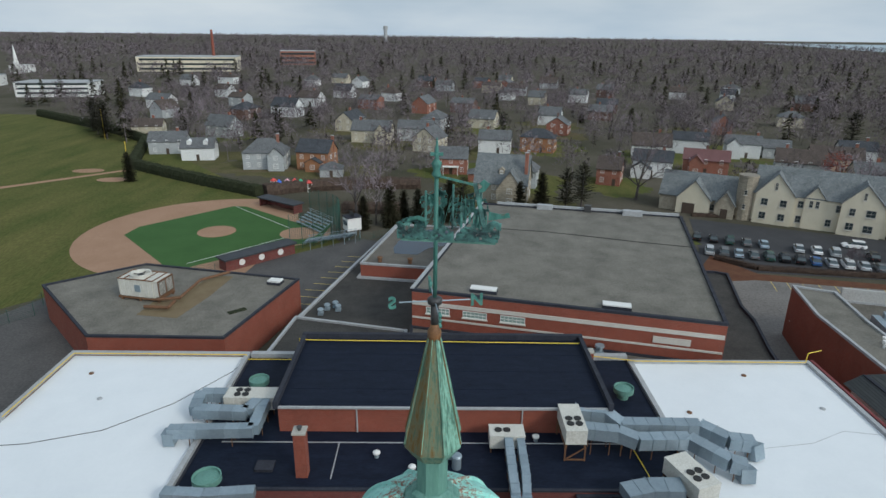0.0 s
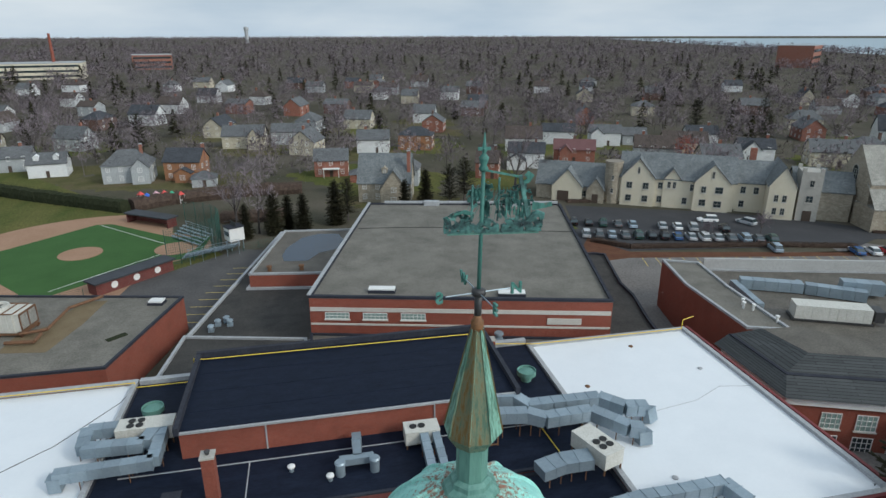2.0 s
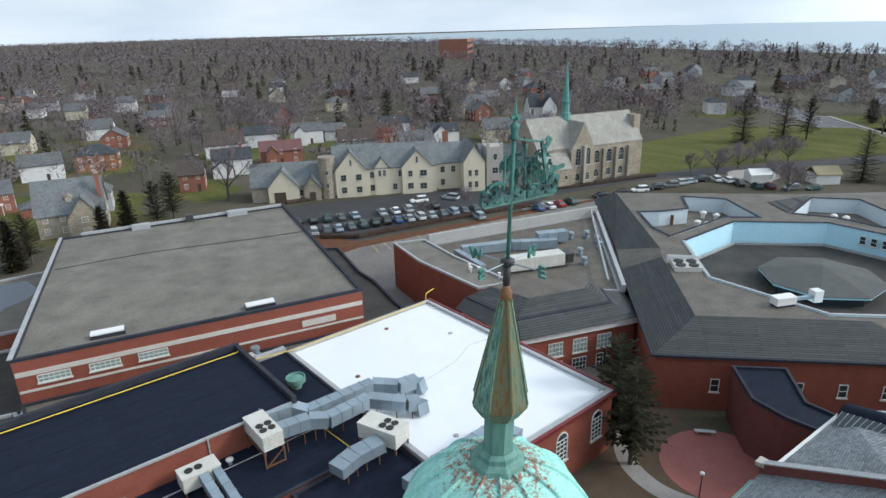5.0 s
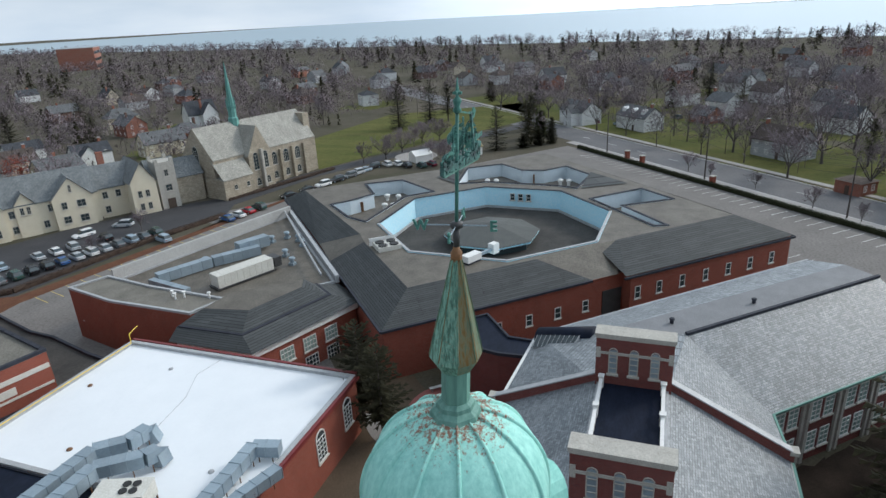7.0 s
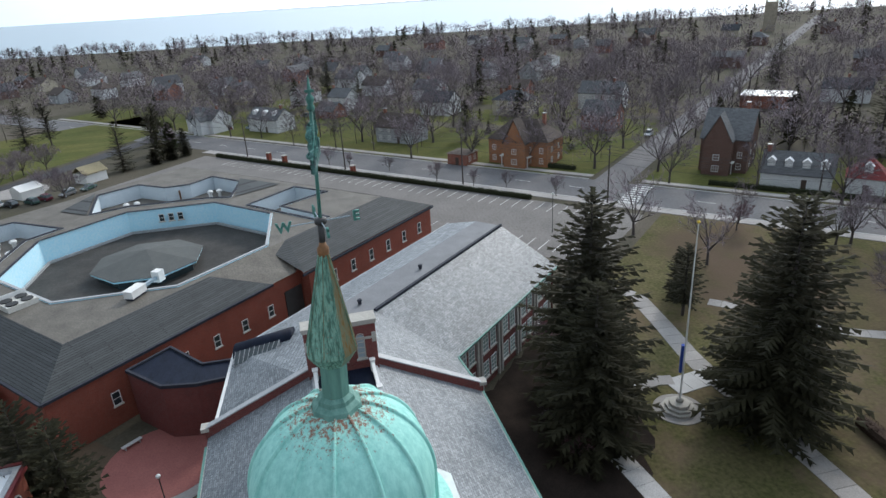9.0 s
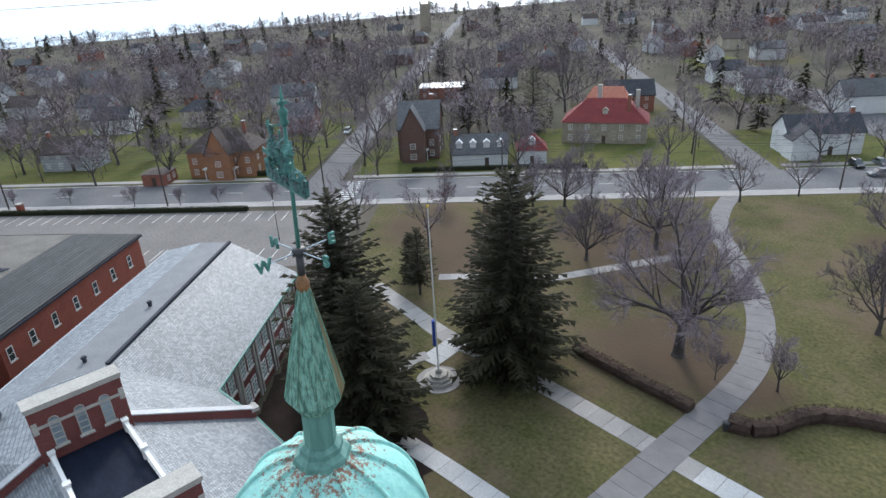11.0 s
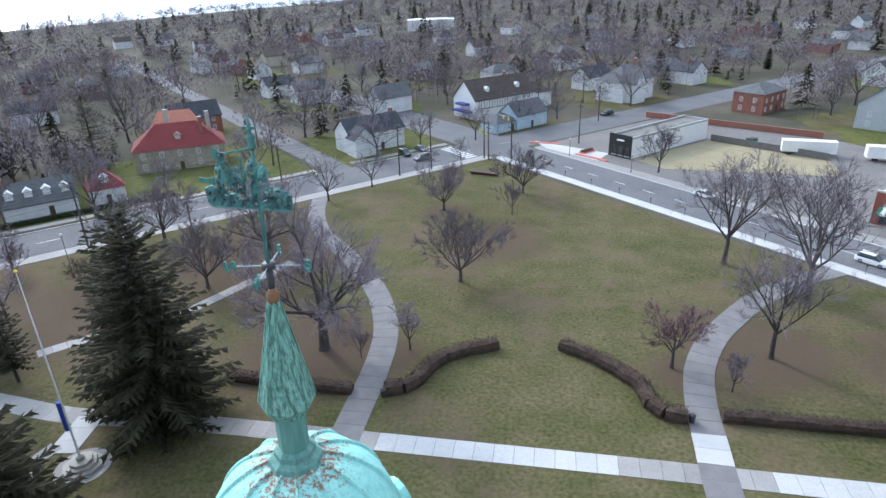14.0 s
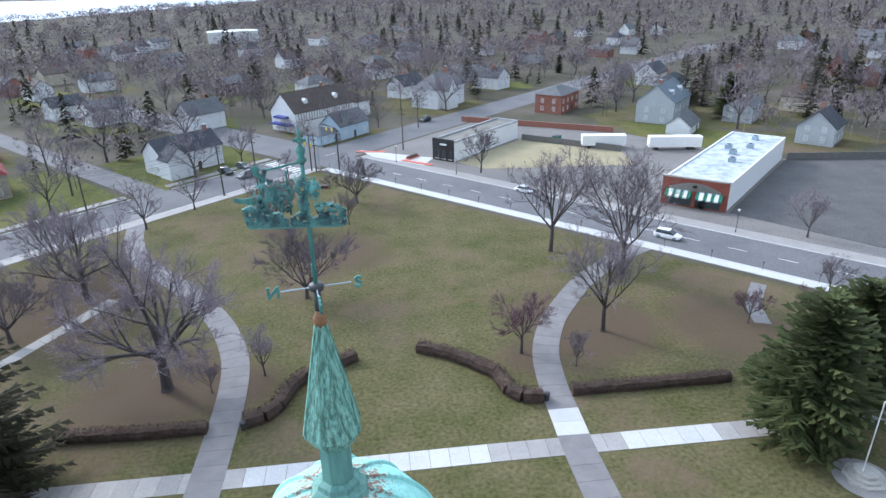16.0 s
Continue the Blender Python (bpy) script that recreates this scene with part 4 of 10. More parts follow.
for x in (11.7, 13.5):
    for y in (40.6, 44.5):
        part("post", B().beam((x, y, ZW), (x, y, ZW + 1.5), 0.13), RUST, fr)
    part("side_beam", B().beam((x, 40.5, ZW + 1.42), (x, 44.6, ZW + 1.42), 0.13), RUST, fr)
part("brace", B().beam((11.7, 40.6, ZW + 0.1), (13.5, 40.6, ZW + 1.4), 0.1), RUST, fr)
part("cross_beam", B().beam((11.7, 40.6, ZW + 0.12), (13.5, 40.6, ZW + 0.12), 0.12), RUST, fr)
duct([(13.4, 44.7, 9.4), (16.2, 44.4, 9.3), (17.4, 43.5, 8.7), (24.9, 43.5, 8.6), (26.8, 41.6, 8.5), (29.0, 41.3, 8.4), (29.2, 40.9, 7.1)], 1.25, 1.15, "large silver duct stepping down onto the white roof")
duct([(13.4, 42.1, 9.2), (16.8, 42.0, 8.9), (18.4, 41.3, 8.6), (23.2, 41.6, 8.5), (25.7, 38.6, 8.4), (26.9, 38.2, 8.3), (26.9, 37.9, 7.1)], 1.25, 1.15, "large silver duct stepping down onto the white roof")
condenser(21.3, 36.3, ZW + 0.4, -70, 4.2, 2.2, 1.5, "beige rooftop air conditioner with four fans")
duct([(20.2, 35.2, 8.5), (17.6, 35.3, 8.4), (15.4, 34.8, 8.3)], 1.7, 1.0, "wide silver duct joint beside an air conditioner")
duct([(30.5, 28.0, 8.0), (29.8, 30.3, 8.1), (25.7, 30.0, 8.2), (22.3, 29.9, 8.3), (18.8, 29.4, 8.3)], 1.1, 1.1, "silver duct along the edge of the white roof")
duct([(28.0, 26.5, 8.0), (24.4, 27.6, 8.1), (20.5, 28.3, 8.2)], 1.0, 1.0, "silver duct along the edge of the white roof")
flat_block("school_wing", [(12, 28.0), (22.55, 28.0), (22.55, 36.5), (12, 36.5)], ZW - 0.4, BRICK, EPDM, COPING_DARK, "small black-roofed link between school wings", 0.3, 0.2)
for i, (x, y) in enumerate(((-24.5, 50.5), (-38.5, 55.0), (-35.0, 50.0), (26.0, 48.2), (40.2, 49.0), (35.0, 55.5), (27.2, 33.0), (25.3, 30.5))):
    single("roof_drain", B().lathe(x, y, [(0.28, ZW), (0.26, ZW + 0.1), (0.1, ZW + 0.16)], 10), RUST if i % 2 else COPING, "small round roof drain", "drain", "roof drains")
for x, y in ((-5.3, 40.9), (-2.0, 39.0), (9.5, 43.4)):
    t = thing("roof_vent", x, y, ZW, 0, "small mushroom roof vent", "roof vent", "small roof vents")
    part("stack", B().lathe(0, 0, [(0.2, 0), (0.2, 0.45)], 12), GALV, t, local=True)
    part("cap", B().lathe(0, 0, [(0.34, 0.45), (0.34, 0.6), (0.12, 0.72)], 12), WHITE_PAINT, t, local=True)
t = thing("exhaust_fan", 0.4, 41.0, ZW, 0, "three-armed silver exhaust duct", "exhaust duct")
part("trunk", B().box(0.2, 2.1, 0, 0.85, 1.0, 1.3).box(0.1, 0.7, 0.55, 0.75, 2.4, 0.6), GALV, t, local=True)
part("header", B().box(0, -0.7, 0.5, 3.0, 0.7, 0.65), GALV, t, local=True)
for x in (-1.5, 1.5):
    part("cowl", B().lathe(x, -1.45, [(0.42, 0), (0.42, 1.2), (0.5, 1.25), (0.4, 1.4)], 14), GALV, t, local=True)
single("roof_hatch", B().box(-15.0, 39.4, ZW, 1.5, 1.2, 0.25).box(-15.0, 39.4, ZW + 0.25, 1.6, 1.3, 0.06), COPING_DARK, "black square roof hatch on black sheet", "hatch")

# ---- gym and low roofs behind ----
GYM = [(-3.3, 70.0), (34.7, 60.3), (46.0, 105.8), (9.0, 114.2)]
gym = flat_block("gymnasium", GYM, 10.9, BRICK, GRAVEL, COPING_DARK, "large red brick gymnasium under a flat gravel roof", 0.45, 0.3)
gd = (Vector((34.7, 60.3)) - Vector((-3.3, 70.0))).normalized()
gn = Vector((gd.y, -gd.x))
grz = math.degrees(math.atan2(gd.y, gd.x))


def along(s, out=0.0):
    p = Vector(GYM[0]) + gd * s + gn * out
    return p.x, p.y


bb = B().box(*along(19.6, 0.04), 9.0, 39.0, 0.12, 0.55, grz).box(*along(19.6, 0.06), 7.05, 39.0, 0.14, 0.25, grz)
part("stone_band", bb, BAND, gym, "pale stone string course")
for s in (3.6, 8.6, 13.6):
    window(gym, *along(s), 7.9, grz - 90, 3.2, 0.95, 6, 2, pane_mat=GLASS_PALE)
part("panel", B().box(*along(33.2, 0.05), 7.6, 4.4, 0.12, 0.85, grz), BAND, gym, "pale infill panel")
part("coping_cap", B().beam((-3.3, 70.0, 11.25), (9.0, 114.2, 11.25), 0.5, 0.12), COPING, gym, "pale metal coping")
for s, o in ((9.3, -2.2), (26.4, -1.6)):
    x, y = along(s, o)
    t = thing("skylight", x, y, 10.9, grz, "long white skylight box on the gravel roof", "skylight", "gym skylights")
    part("kerb", B().box(0, 0, 0, 3.6, 1.3, 0.45), COPING_DARK, t, local=True)
    part("lid", B().prism([(-1.75, -0.6), (1.75, -0.6), (1.75, 0.6), (-1.75, 0.6)], 0.45, 0.62), WHITE_PAINT, t, local=True)
rs = B()
pr = [(5.5, 98.5), (12, 97.6), (19, 96.2), (26, 93.8), (33, 91.2), (41.8, 88.6)]
for p, q in zip(pr, pr[1:]):
    rs.beam((*p, 10.92), (*q, 10.92), 0.28, 0.06)
single("roof_joint", rs, GRAVEL_DARK, "tarred joint crossing the gravel roof", "joint", kind="structure")
t = thing("roof_parapet", 27, 110.3, 10.9, 0, "pale metal parapet at the back of the gravel roof", "parapet")
part("rail", B().beam((12, 113.4, 11.35), (45.5, 105.8, 11.35), 0.5, 0.5), COPING, t)
part("hatch", B().box(21, 110.8, 10.9, 3.0, 1.2, 0.9, grz), COPING, t)
part("hatch", B().box(37, 106.8, 10.9, 3.6, 1.2, 1.0, grz), COPING, t)
part("stub", B().box(29, 109.2, 10.9, 1.3, 1.1, 1.3, grz), STEEL_DARK, t)
side = B()
for i in range(22):
    c = Vector((35.3, 61.5)).lerp(Vector((46.4, 105)), i / 21)
    side.box(c.x - 0.6, c.y, 11.0, 0.35, 0.9, 0.25, grz)
single("gym_flashing", side, COPING_DARK, "row of dark metal flashings along the roof edge", "flashing", kind="stuff")

ANX = [(-13.0, 92.6), (2.6, 90.0), (8.8, 113.0), (-7.9, 115.2)]
flat_block("gym_annex", ANX, 6.0, BRICK, GRAVEL_BROWN, COPING, "low brick annex with a puddle on its flat roof", 0.4, 0.3)
single("puddle", B().prism([(-7.6, 98), (-3.5, 97.5), (-1.5, 101), (1.5, 102.5), (3.5, 106), (2.5, 111.5), (-1.5, 112.3), (-4.5, 110.5), (-7.3, 105), (-8.0, 101)], 6.0, 6.03), PUDDLE, "shallow puddle on a flat roof", "puddle")
for x, y in ((-9.8, 93.8), (-4.6, 93.2)):
    single("roof_stub", B().lathe(x, y, [(0.35, 6.0), (0.35, 0.7 + 6), (0.5, 6.75), (0.4, 6.95)], 10), RUST, "short rusty vent stub", "roof vent")
flat_block("low_wing", [(36.5, 62.5), (44.2, 62.5), (45.2, 68.2), (47.5, 77.2), (47.9, 82.2), (51.7, 96.0), (49.8, 97.1), (45.0, 97.5)], 3.2, BRICK, GRAVEL_DARK, COPING_DARK, "low dark flat roof beside the gymnasium", 0.4, 0.4)
flat_block("low_wing", [(-20.6, 75.0), (-3.4, 71.0), (2.0, 89.9), (-13.1, 92.4), (-8.1, 115.3), (-7.6, 122), (-9.0, 122)], 3.6, BRICK, GRAVEL_DARK, COPING, "low dark flat roof between gym and yard", 0.5, 0.35)
flat_block("low_wing", [(-22.0, 60.3), (-4, 60.3), (-4, 70.5), (-20.2, 74.6)], 4.6, BRICK, GRAVEL_DARK, COPING, "low dark flat roof behind the auditorium", 0.4, 0.3)
flat_block("low_wing", [(-3.6, 60.3), (44, 60.0), (43.0, 60.9), (35.0, 60.1), (-3.6, 69.6)][:2] + [(34.6, 60.1), (-3.4, 69.9)], 5.6, BRICK, GRAVEL_BROWN, COPING_DARK, "narrow gravel roof strip in front of the gym", 0.35, 0.25)
for x, y, z in ((14.5, 62.4, 5.6), (17.2, 61.6, 5.6), (20.4, 62.8, 5.6)):
    t = thing("roof_ventilator", x, y, z, 0, "small silver roof ventilator with a cap", "roof ventilator", "small silver ventilators")
    part("base", B().box(0, 0, 0, 1.0, 1.0, 0.5), GALV, t, local=True)
    part("cap", B().lathe(0, 0, [(0.4, 0.5), (0.4, 1.0), (0.62, 1.05), (0.55, 1.3)], 14), GALV, t, local=True)
for x, y in ((-16.5, 79.5), (-15.4, 80.4), (-14.8, 79.2), (-17.2, 77.8)):
    t = thing("roof_ventilator", x, y, 3.6, 0, "small silver roof ventilator with a cap", "roof ventilator", "small silver ventilators")
    part("base", B().box(0, 0, 0, 0.8, 0.8, 0.35), GALV, t, local=True)
    part("cap", B().lathe(0, 0, [(0.3, 0.35), (0.3, 0.7), (0.5, 0.75), (0.42, 0.95)], 12), GALV, t, local=True)

# music block with a tall cooling unit
MUS = [(-61.1, 83.0), (-49.3, 92.6), (-22.1, 86.4), (-27.5, 66.1), (-45.5, 66.4)]
flat_block("music_block", MUS, 5.6, BRICK, GRAVEL, COPING_DARK, "five-sided red brick block under a flat gravel roof", 0.4, 0.25)
t = thing("cooling_tower", -43.5, 79.5, 5.6, -12, "large weathered cream cooling tower on a rusty base", "cooling tower")
t.scale = (0.84, 0.84, 0.84)
part("casing", B().prism([(-3.5, -2.1), (3.2, -2.1), (3.2, 2.1), (-3.5, 2.1)], 0.9, 3.9).box(0, 0, 0.7, 6.6, 4.0, 0.3), BEIGE_METAL, t, local=True)
for k in range(8):
    part("casing_rib", B().box(-3.2 + k * 0.9, -2.13, 0.95, 0.08, 0.08, 2.9), BEIGE_METAL, t, local=True)
part("panel", B().box(0.2, -2.14, 1.7, 1.1, 0.08, 1.3), GALV, t, "grey metal hatch panel", local=True)
part("fan_ring", B().lathe(-0.4, 0, [(1.7, 3.9), (1.78, 4.5), (1.55, 4.5), (1.45, 3.95)], 28), BEIGE_METAL, t, local=True)
part("fan", B().lathe(-0.4, 0, [(0.3, 4.0), (0.3, 4.3), (0.05, 4.35)], 12).box(-0.4, 0, 4.12, 2.7, 0.35, 0.05).box(-0.4, 0, 4.12, 0.35, 2.7, 0.05), STEEL_DARK, t, local=True)
for y in (-2.1, 2.1):
    part("top_rail", B().beam((-3.5, y, 3.98), (3.3, y, 3.98), 0.16), RUST, t, local=True)
for x in (-3.5, -2.3, 1.6, 3.3):
    part("cross_rail", B().beam((x, -2.1, 3.98), (x, 2.1, 3.98), 0.14), RUST, t, local=True)
part("louvre_box", B().box(3.75, 0, 0.95, 1.0, 3.9, 2.95), BEIGE_METAL, t, local=True)
part("louvre_frame", B().box(4.28, 0, 3.7, 0.14, 4.1, 0.25).box(4.28, 0, 0.9, 0.14, 4.1, 0.25).box(4.28, -2.0, 0.9, 0.14, 0.2, 3.0).box(4.28, 2.0, 0.9, 0.14, 0.2, 3.0).box(4.28, 0, 0.9, 0.14, 0.2, 3.0), RUST, t, local=True)
for k in range(10):
    part("louvre", B().box(4.27, 0, 1.2 + k * 0.26, 0.1, 3.8, 0.1), STEEL_DARK, t, local=True)
part("base_frame", B().box(0.3, -2.0, 0.35, 8.2, 0.3, 0.35).box(0.3, 2.0, 0.35, 8.2, 0.3, 0.35).box(-3.2, 0, 0.35, 0.3, 4.2, 0.35).box(4.0, 0, 0.35, 0.3, 4.2, 0.35), RUST, t, local=True)
for x in (-3.2, 0.4, 4.0):
    for y in (-2.0, 2.0):
        part("leg", B().box(x, y, 0, 0.3, 0.3, 0.4), RUST, t, local=True)
pipe("rusty_pipe", [(-40.5, 76.5, 6.4), (-37.5, 77.2, 6.4), (-37.0, 84.0, 6.4), (-33.5, 87.5, 6.4)], 0.22, RUST, "thick rusty cooling pipe on the roof", "pipe")
pipe("rusty_pipe", [(-41.5, 74.5, 6.2), (-38.0, 74.2, 6.2), (-38.0, 76.5, 6.2)], 0.25, RUST, "thick rusty cooling pipe on the roof", "pipe")
single("rust_stain", B().prism([(-42, 73), (-36, 72), (-34, 80), (-33, 87.5), (-36.5, 88), (-38.5, 80), (-41.5, 78)], 5.6, 5.62), mat("rust_stained_gravel", (0.15, 0.105, 0.055), 0.95, (0.2, 0.155, 0.09), 0.5, 20, 0.4), "ochre rust-stained gravel patch", "stain", kind="structure")
t = thing("skylight", -25.5, 84.8, 5.6, -12, "white domed roof hatch", "skylight")
part("kerb", B().box(0, 0, 0, 2.2, 1.6, 0.4), COPING_DARK, t, local=True)
part("lid", B().prism([(-1.0, -0.7), (1.0, -0.7), (1.0, 0.7), (-1.0, 0.7)], 0.4, 0.65), WHITE_PAINT, t, local=True)
single("moss_mat", B().box(-28.4, 74.5, 5.6, 2.6, 1.0, 0.06, 40), HEDGE_GREEN, "green mossy debris on the roof", "debris")

# ---- front block and clock tower ----
def roof_faces(verts, faces):
    return B().add(verts, faces)


ZD, YC = 14.4, -1.15   # roof deck height, and the line on which the front block is centred
FE, FZ = 12.5, 8.3     # eaves: distance from that line, and height
front = thing("school_building", 0, 0, 0, 0, "red brick front block with wet slate roof and flat deck", "building")
part("wall", B().prism(rect(-39, YC - FE + 0.6, 39, YC + FE - 0.6), -0.2, FZ + 0.1), BRICK_DARK, front)
part("slate_slope", roof_faces([(-39, YC - FE, FZ), (40.2, YC - FE, FZ), (39, YC - 2.5, ZD), (-39, YC - 2.5, ZD)], [(0, 1, 2, 3)]), SLATE, front)
part("slate_slope", roof_faces([(-39, YC + FE, FZ), (41.6, YC + FE, FZ), (39, YC + 2.5, ZD), (-39, YC + 2.5, ZD)], [(3, 2, 1, 0)]), SLATE, front)
part("roof_deck", B().prism(rect(-39, YC - 2.5, 39, YC + 2.5), ZD - 0.3, ZD), EPDM, front)
for sy in (-1, 1):
    part("eave_gutter", B().box(0, YC + sy * (FE + 0.06), FZ - 0.16, 80, 0.2, 0.2), COPPER_PALE, front, "green copper gutter")
    part("eave_fascia", B().box(0, YC + sy * (FE - 0.14), FZ - 0.05, 80, 0.16, 0.12), LIMESTONE, front)
    part("deck_flashing", B().box(0, YC + sy * 2.62, ZD - 0.12, 78, 0.3, 0.14), COPING, front, "pale metal flashing")
for sx in (1, -1):
    # fire walls that splay from the gable screen to the eaves, each with a stone coping
    for sy, ex in ((1, 41.6), (-1, 40.3)):
        y0, y1 = YC + sy * (FE + 0.1), YC + sy * 2.7
        part("fire_wall", B().add([(sx * (ex - 0.35), y0, 7.5), (sx * (ex + 0.35), y0, 7.5), (sx * (ex + 0.35), y0, 9.15), (sx * (ex - 0.35), y0, 9.15),
                                   (sx * 38.8, y1, 7.5), (sx * 39.5, y1, 7.5), (sx * 39.5, y1, ZD + 0.5), (sx * 38.8, y1, ZD + 0.5)],
                                  [(0, 1, 2, 3), (7, 6, 5, 4), (0, 4, 5, 1), (1, 5, 6, 2), (2, 6, 7, 3), (3, 7, 4, 0)]), BRICK_DARK, front)
        part("fire_wall_coping", B().beam((sx * ex, y0, 9.2), (sx * 39.15, y1, ZD + 0.55), 0.8, 0.1), COPING, front)
        part("fire_wall_kneeler", B().box(sx * ex, y0, 9.0, 0.95, 0.7, 0.35), LIMESTONE, front)
    for gx in (24.6, 38.9):
        g = thing("gable_screen", sx * gx, YC, ZD, 0, "brick gable screen with three arched louvres and stone cap", "gable")
        part("screen", B().box(0, 0, -3.0, 1.3, 5.9, 7.3), BRICK_DARK, g, local=True)
        part("cap", B().box(0, 0, 4.3, 1.55, 6.15, 0.26), LIMESTONE, g, local=True)
        part("cap_bed", B().box(0, 0, 4.12, 1.42, 6.0, 0.18), LIMESTONE, g, local=True)
        for f in (-1, 1):
            part("string_course", B().box(f * 0.68, 0, 2.75, 0.12, 5.92, 0.2), LIMESTONE, g, local=True)
            for y in (-2.75, 2.75):
                part("corner_block", B().box(f * 0.66, y, 2.4, 0.14, 0.34, 0.9), LIMESTONE, g, local=True)
            for y in (-1.6, 0, 1.6):
                window(g, f * 0.65, y, 1.0, 0 if f > 0 else 180, 0.7, 2.0, 1, 4, True, frame_mat=LIMESTONE, pane_mat=GALV, sill_mat=LIMESTONE, local=True)
    # balustrades along the deck between the screens
    for y in (YC - 2.35, YC + 2.4):
        r = thing("balustrade", sx * 31.5, y, ZD, 0, "white-painted low balustrade along the roof deck", "balustrade")
        part("rail", B().box(0, 0, 0.7, 13.0, 0.26, 0.14), WHITE_PAINT, r, local=True)
        part("plinth_rail", B().box(0, 0, 0.06, 13.0, 0.2, 0.14), WHITE_PAINT, r, local=True)
        for x in (-6.2, -2.0, 2.2, 6.2):
            part("post", B().box(x, 0, 0, 0.38, 0.38, 1.0), WHITE_PAINT, r, local=True)
            part("post_cap", B().box(x, 0, 1.0, 0.48, 0.48, 0.08), WHITE_PAINT, r, local=True)
        for k in range(24):
            part("baluster", B().box(-5.8 + k * 0.505, 0, 0.2, 0.12, 0.12, 0.5), WHITE_PAINT, r, local=True)
for z, h in ((1.0, 2.6), (4.9, 2.4)):
    row(front, (-36, YC - FE + 0.6), (36, YC - FE + 0.6), z, 1.7, h, 16, cols=3, rows=4)
row(front, (36, YC + FE - 0.6), (6, YC + FE - 0.6), 4.6, 1.7, 2.4, 6, cols=3, rows=4)

# angled wing along the park
ZR, ZE = 12.6, 8.0
A0, A1 = 33.0, 66.6
wing = thing("angled_wing", *st(A0, -38), 0, 0, "two-storey brick wing with stone piers and wet slate roof", "building")
part("wall", B().prism([st(41, -26.3), st(A1, -26.3), st(A1, -42.8), (52.4, 9.0), (41.8, 10.4), (39.6, -13)], -0.2, ZE), BRICK_DARK, wing)


def s3(a, b, z):
    return (*st(a, b), z)


ROLL = mat("grey_roll_roofing", (0.14, 0.145, 0.155), 0.7, (0.2, 0.205, 0.215), 0.5, 8, 0.15)
R0, D0 = s3(38.9, -34.2, ZR), s3(34.8, -38.6, ZR)       # near ends of the ridge and of the deck's back edge
C0, C1 = (53.0, 9.4, 9.9), (41.8, 10.9, 8.4)           # the court eave
E0, E1 = s3(41.3, -25.6, ZE), s3(A1 + 0.5, -25.6, ZE)  # the park eave
K1 = s3(A1 + 0.5, -43.0, 11.6)
part("slate_slope", roof_faces([E0, E1, s3(A1 + 0.5, -34.2, ZR), R0], [(0, 1, 2, 3)]), SLATE, wing)
part("roof_deck", roof_faces([R0, s3(A1 + 0.5, -34.2, ZR), s3(A1 + 0.5, -38.2, ZR + 0.05), D0], [(0, 1, 2, 3)]), ROLL, wing)
part("ridge_cap", B().beam((R0[0], R0[1], ZR + 0.1), s3(A1 + 0.5, -34.2, ZR + 0.1), 0.35, 0.3), COPING_DARK, wing)
part("slate_slope", roof_faces([D0, s3(A1 + 0.5, -38.2, ZR + 0.05), K1, C0], [(0, 1, 2, 3)]), SLATE, wing)
part("hip_slope", roof_faces([R0, (39.4, YC - 2.7, ZD - 0.9), (40.3, YC - FE, FZ), E0], [(0, 1, 2, 3)]), SLATE, wing)
part("hip_slope", roof_faces([R0, D0, (39.4, YC + 2.7, ZD - 0.9), (39.4, YC - 2.7, ZD - 0.9)], [(3, 2, 1, 0)]), SLATE, wing)
part("hip_slope", roof_faces([D0, C0, C1, (39.4, YC + 2.7, ZD - 0.9)], [(3, 2, 1, 0)]), SLATE, wing)
part("court_wall", B().add([(C1[0], C1[1] - 0.4, 7.5), (C0[0] - 0.4, C0[1] - 0.4, 7.5), (C0[0] - 0.4, C0[1] - 0.4, C0[2] - 0.1), (C1[0], C1[1] - 0.4, C1[2] - 0.1), (*st(A1, -42.6), 7.5), (*st(A1, -42.6), K1[2] - 0.1)],
                           [(3, 2, 1, 0), (2, 5, 4, 1)]), BRICK_DARK, wing)
part("court_gutter", B().beam(C1, C0, 0.28, 0.24), WHITE_PAINT, wing, "white painted gutter")
part("back_gutter", B().beam(C0, K1, 0.22, 0.2), COPING, wing)
part("end_gable", roof_faces([s3(A1, -26, ZE), s3(A1, -34.2, ZR - 0.05), s3(A1, -38.2, ZR), s3(A1, -42.6, 11.5), s3(A1, -42.6, 0), s3(A1, -26, 0)], [(0, 1, 2, 3, 4, 5)]), BRICK_DARK, wing)
part("eave_gutter", B().beam(s3(41.3, -25.5, ZE), s3(A1 + 0.5, -25.5, ZE), 0.16, 0.2).beam(s3(41.3, -25.5, ZE), (40.4, YC - FE, FZ), 0.2, 0.2), COPPER_PALE, wing, "green copper gutter")
part("cornice", B().beam(s3(41.5, -26.1, ZE - 0.4), s3(A1, -26.1, ZE - 0.4), 0.5, 0.5), LIMESTONE, wing)
for i in range(5):
    a = 44.0 + i * 4.9
    part("pier", B().box(*st(a - 1.85, -26.2), -0.1, 0.36, 0.3, 7.5, -47.5).box(*st(a + 2.3, -26.2), -0.1, 0.36, 0.3, 7.5, -47.5), LIMESTONE, wing)
    for d in (-0.9, 0.9):
        for z in (1.2, 4.7):
            window(wing, *st(a + 0.2 + d, -26.3), z, -137.5, 1.3, 2.2, 2, 4, pane_mat=GLASS_PALE)
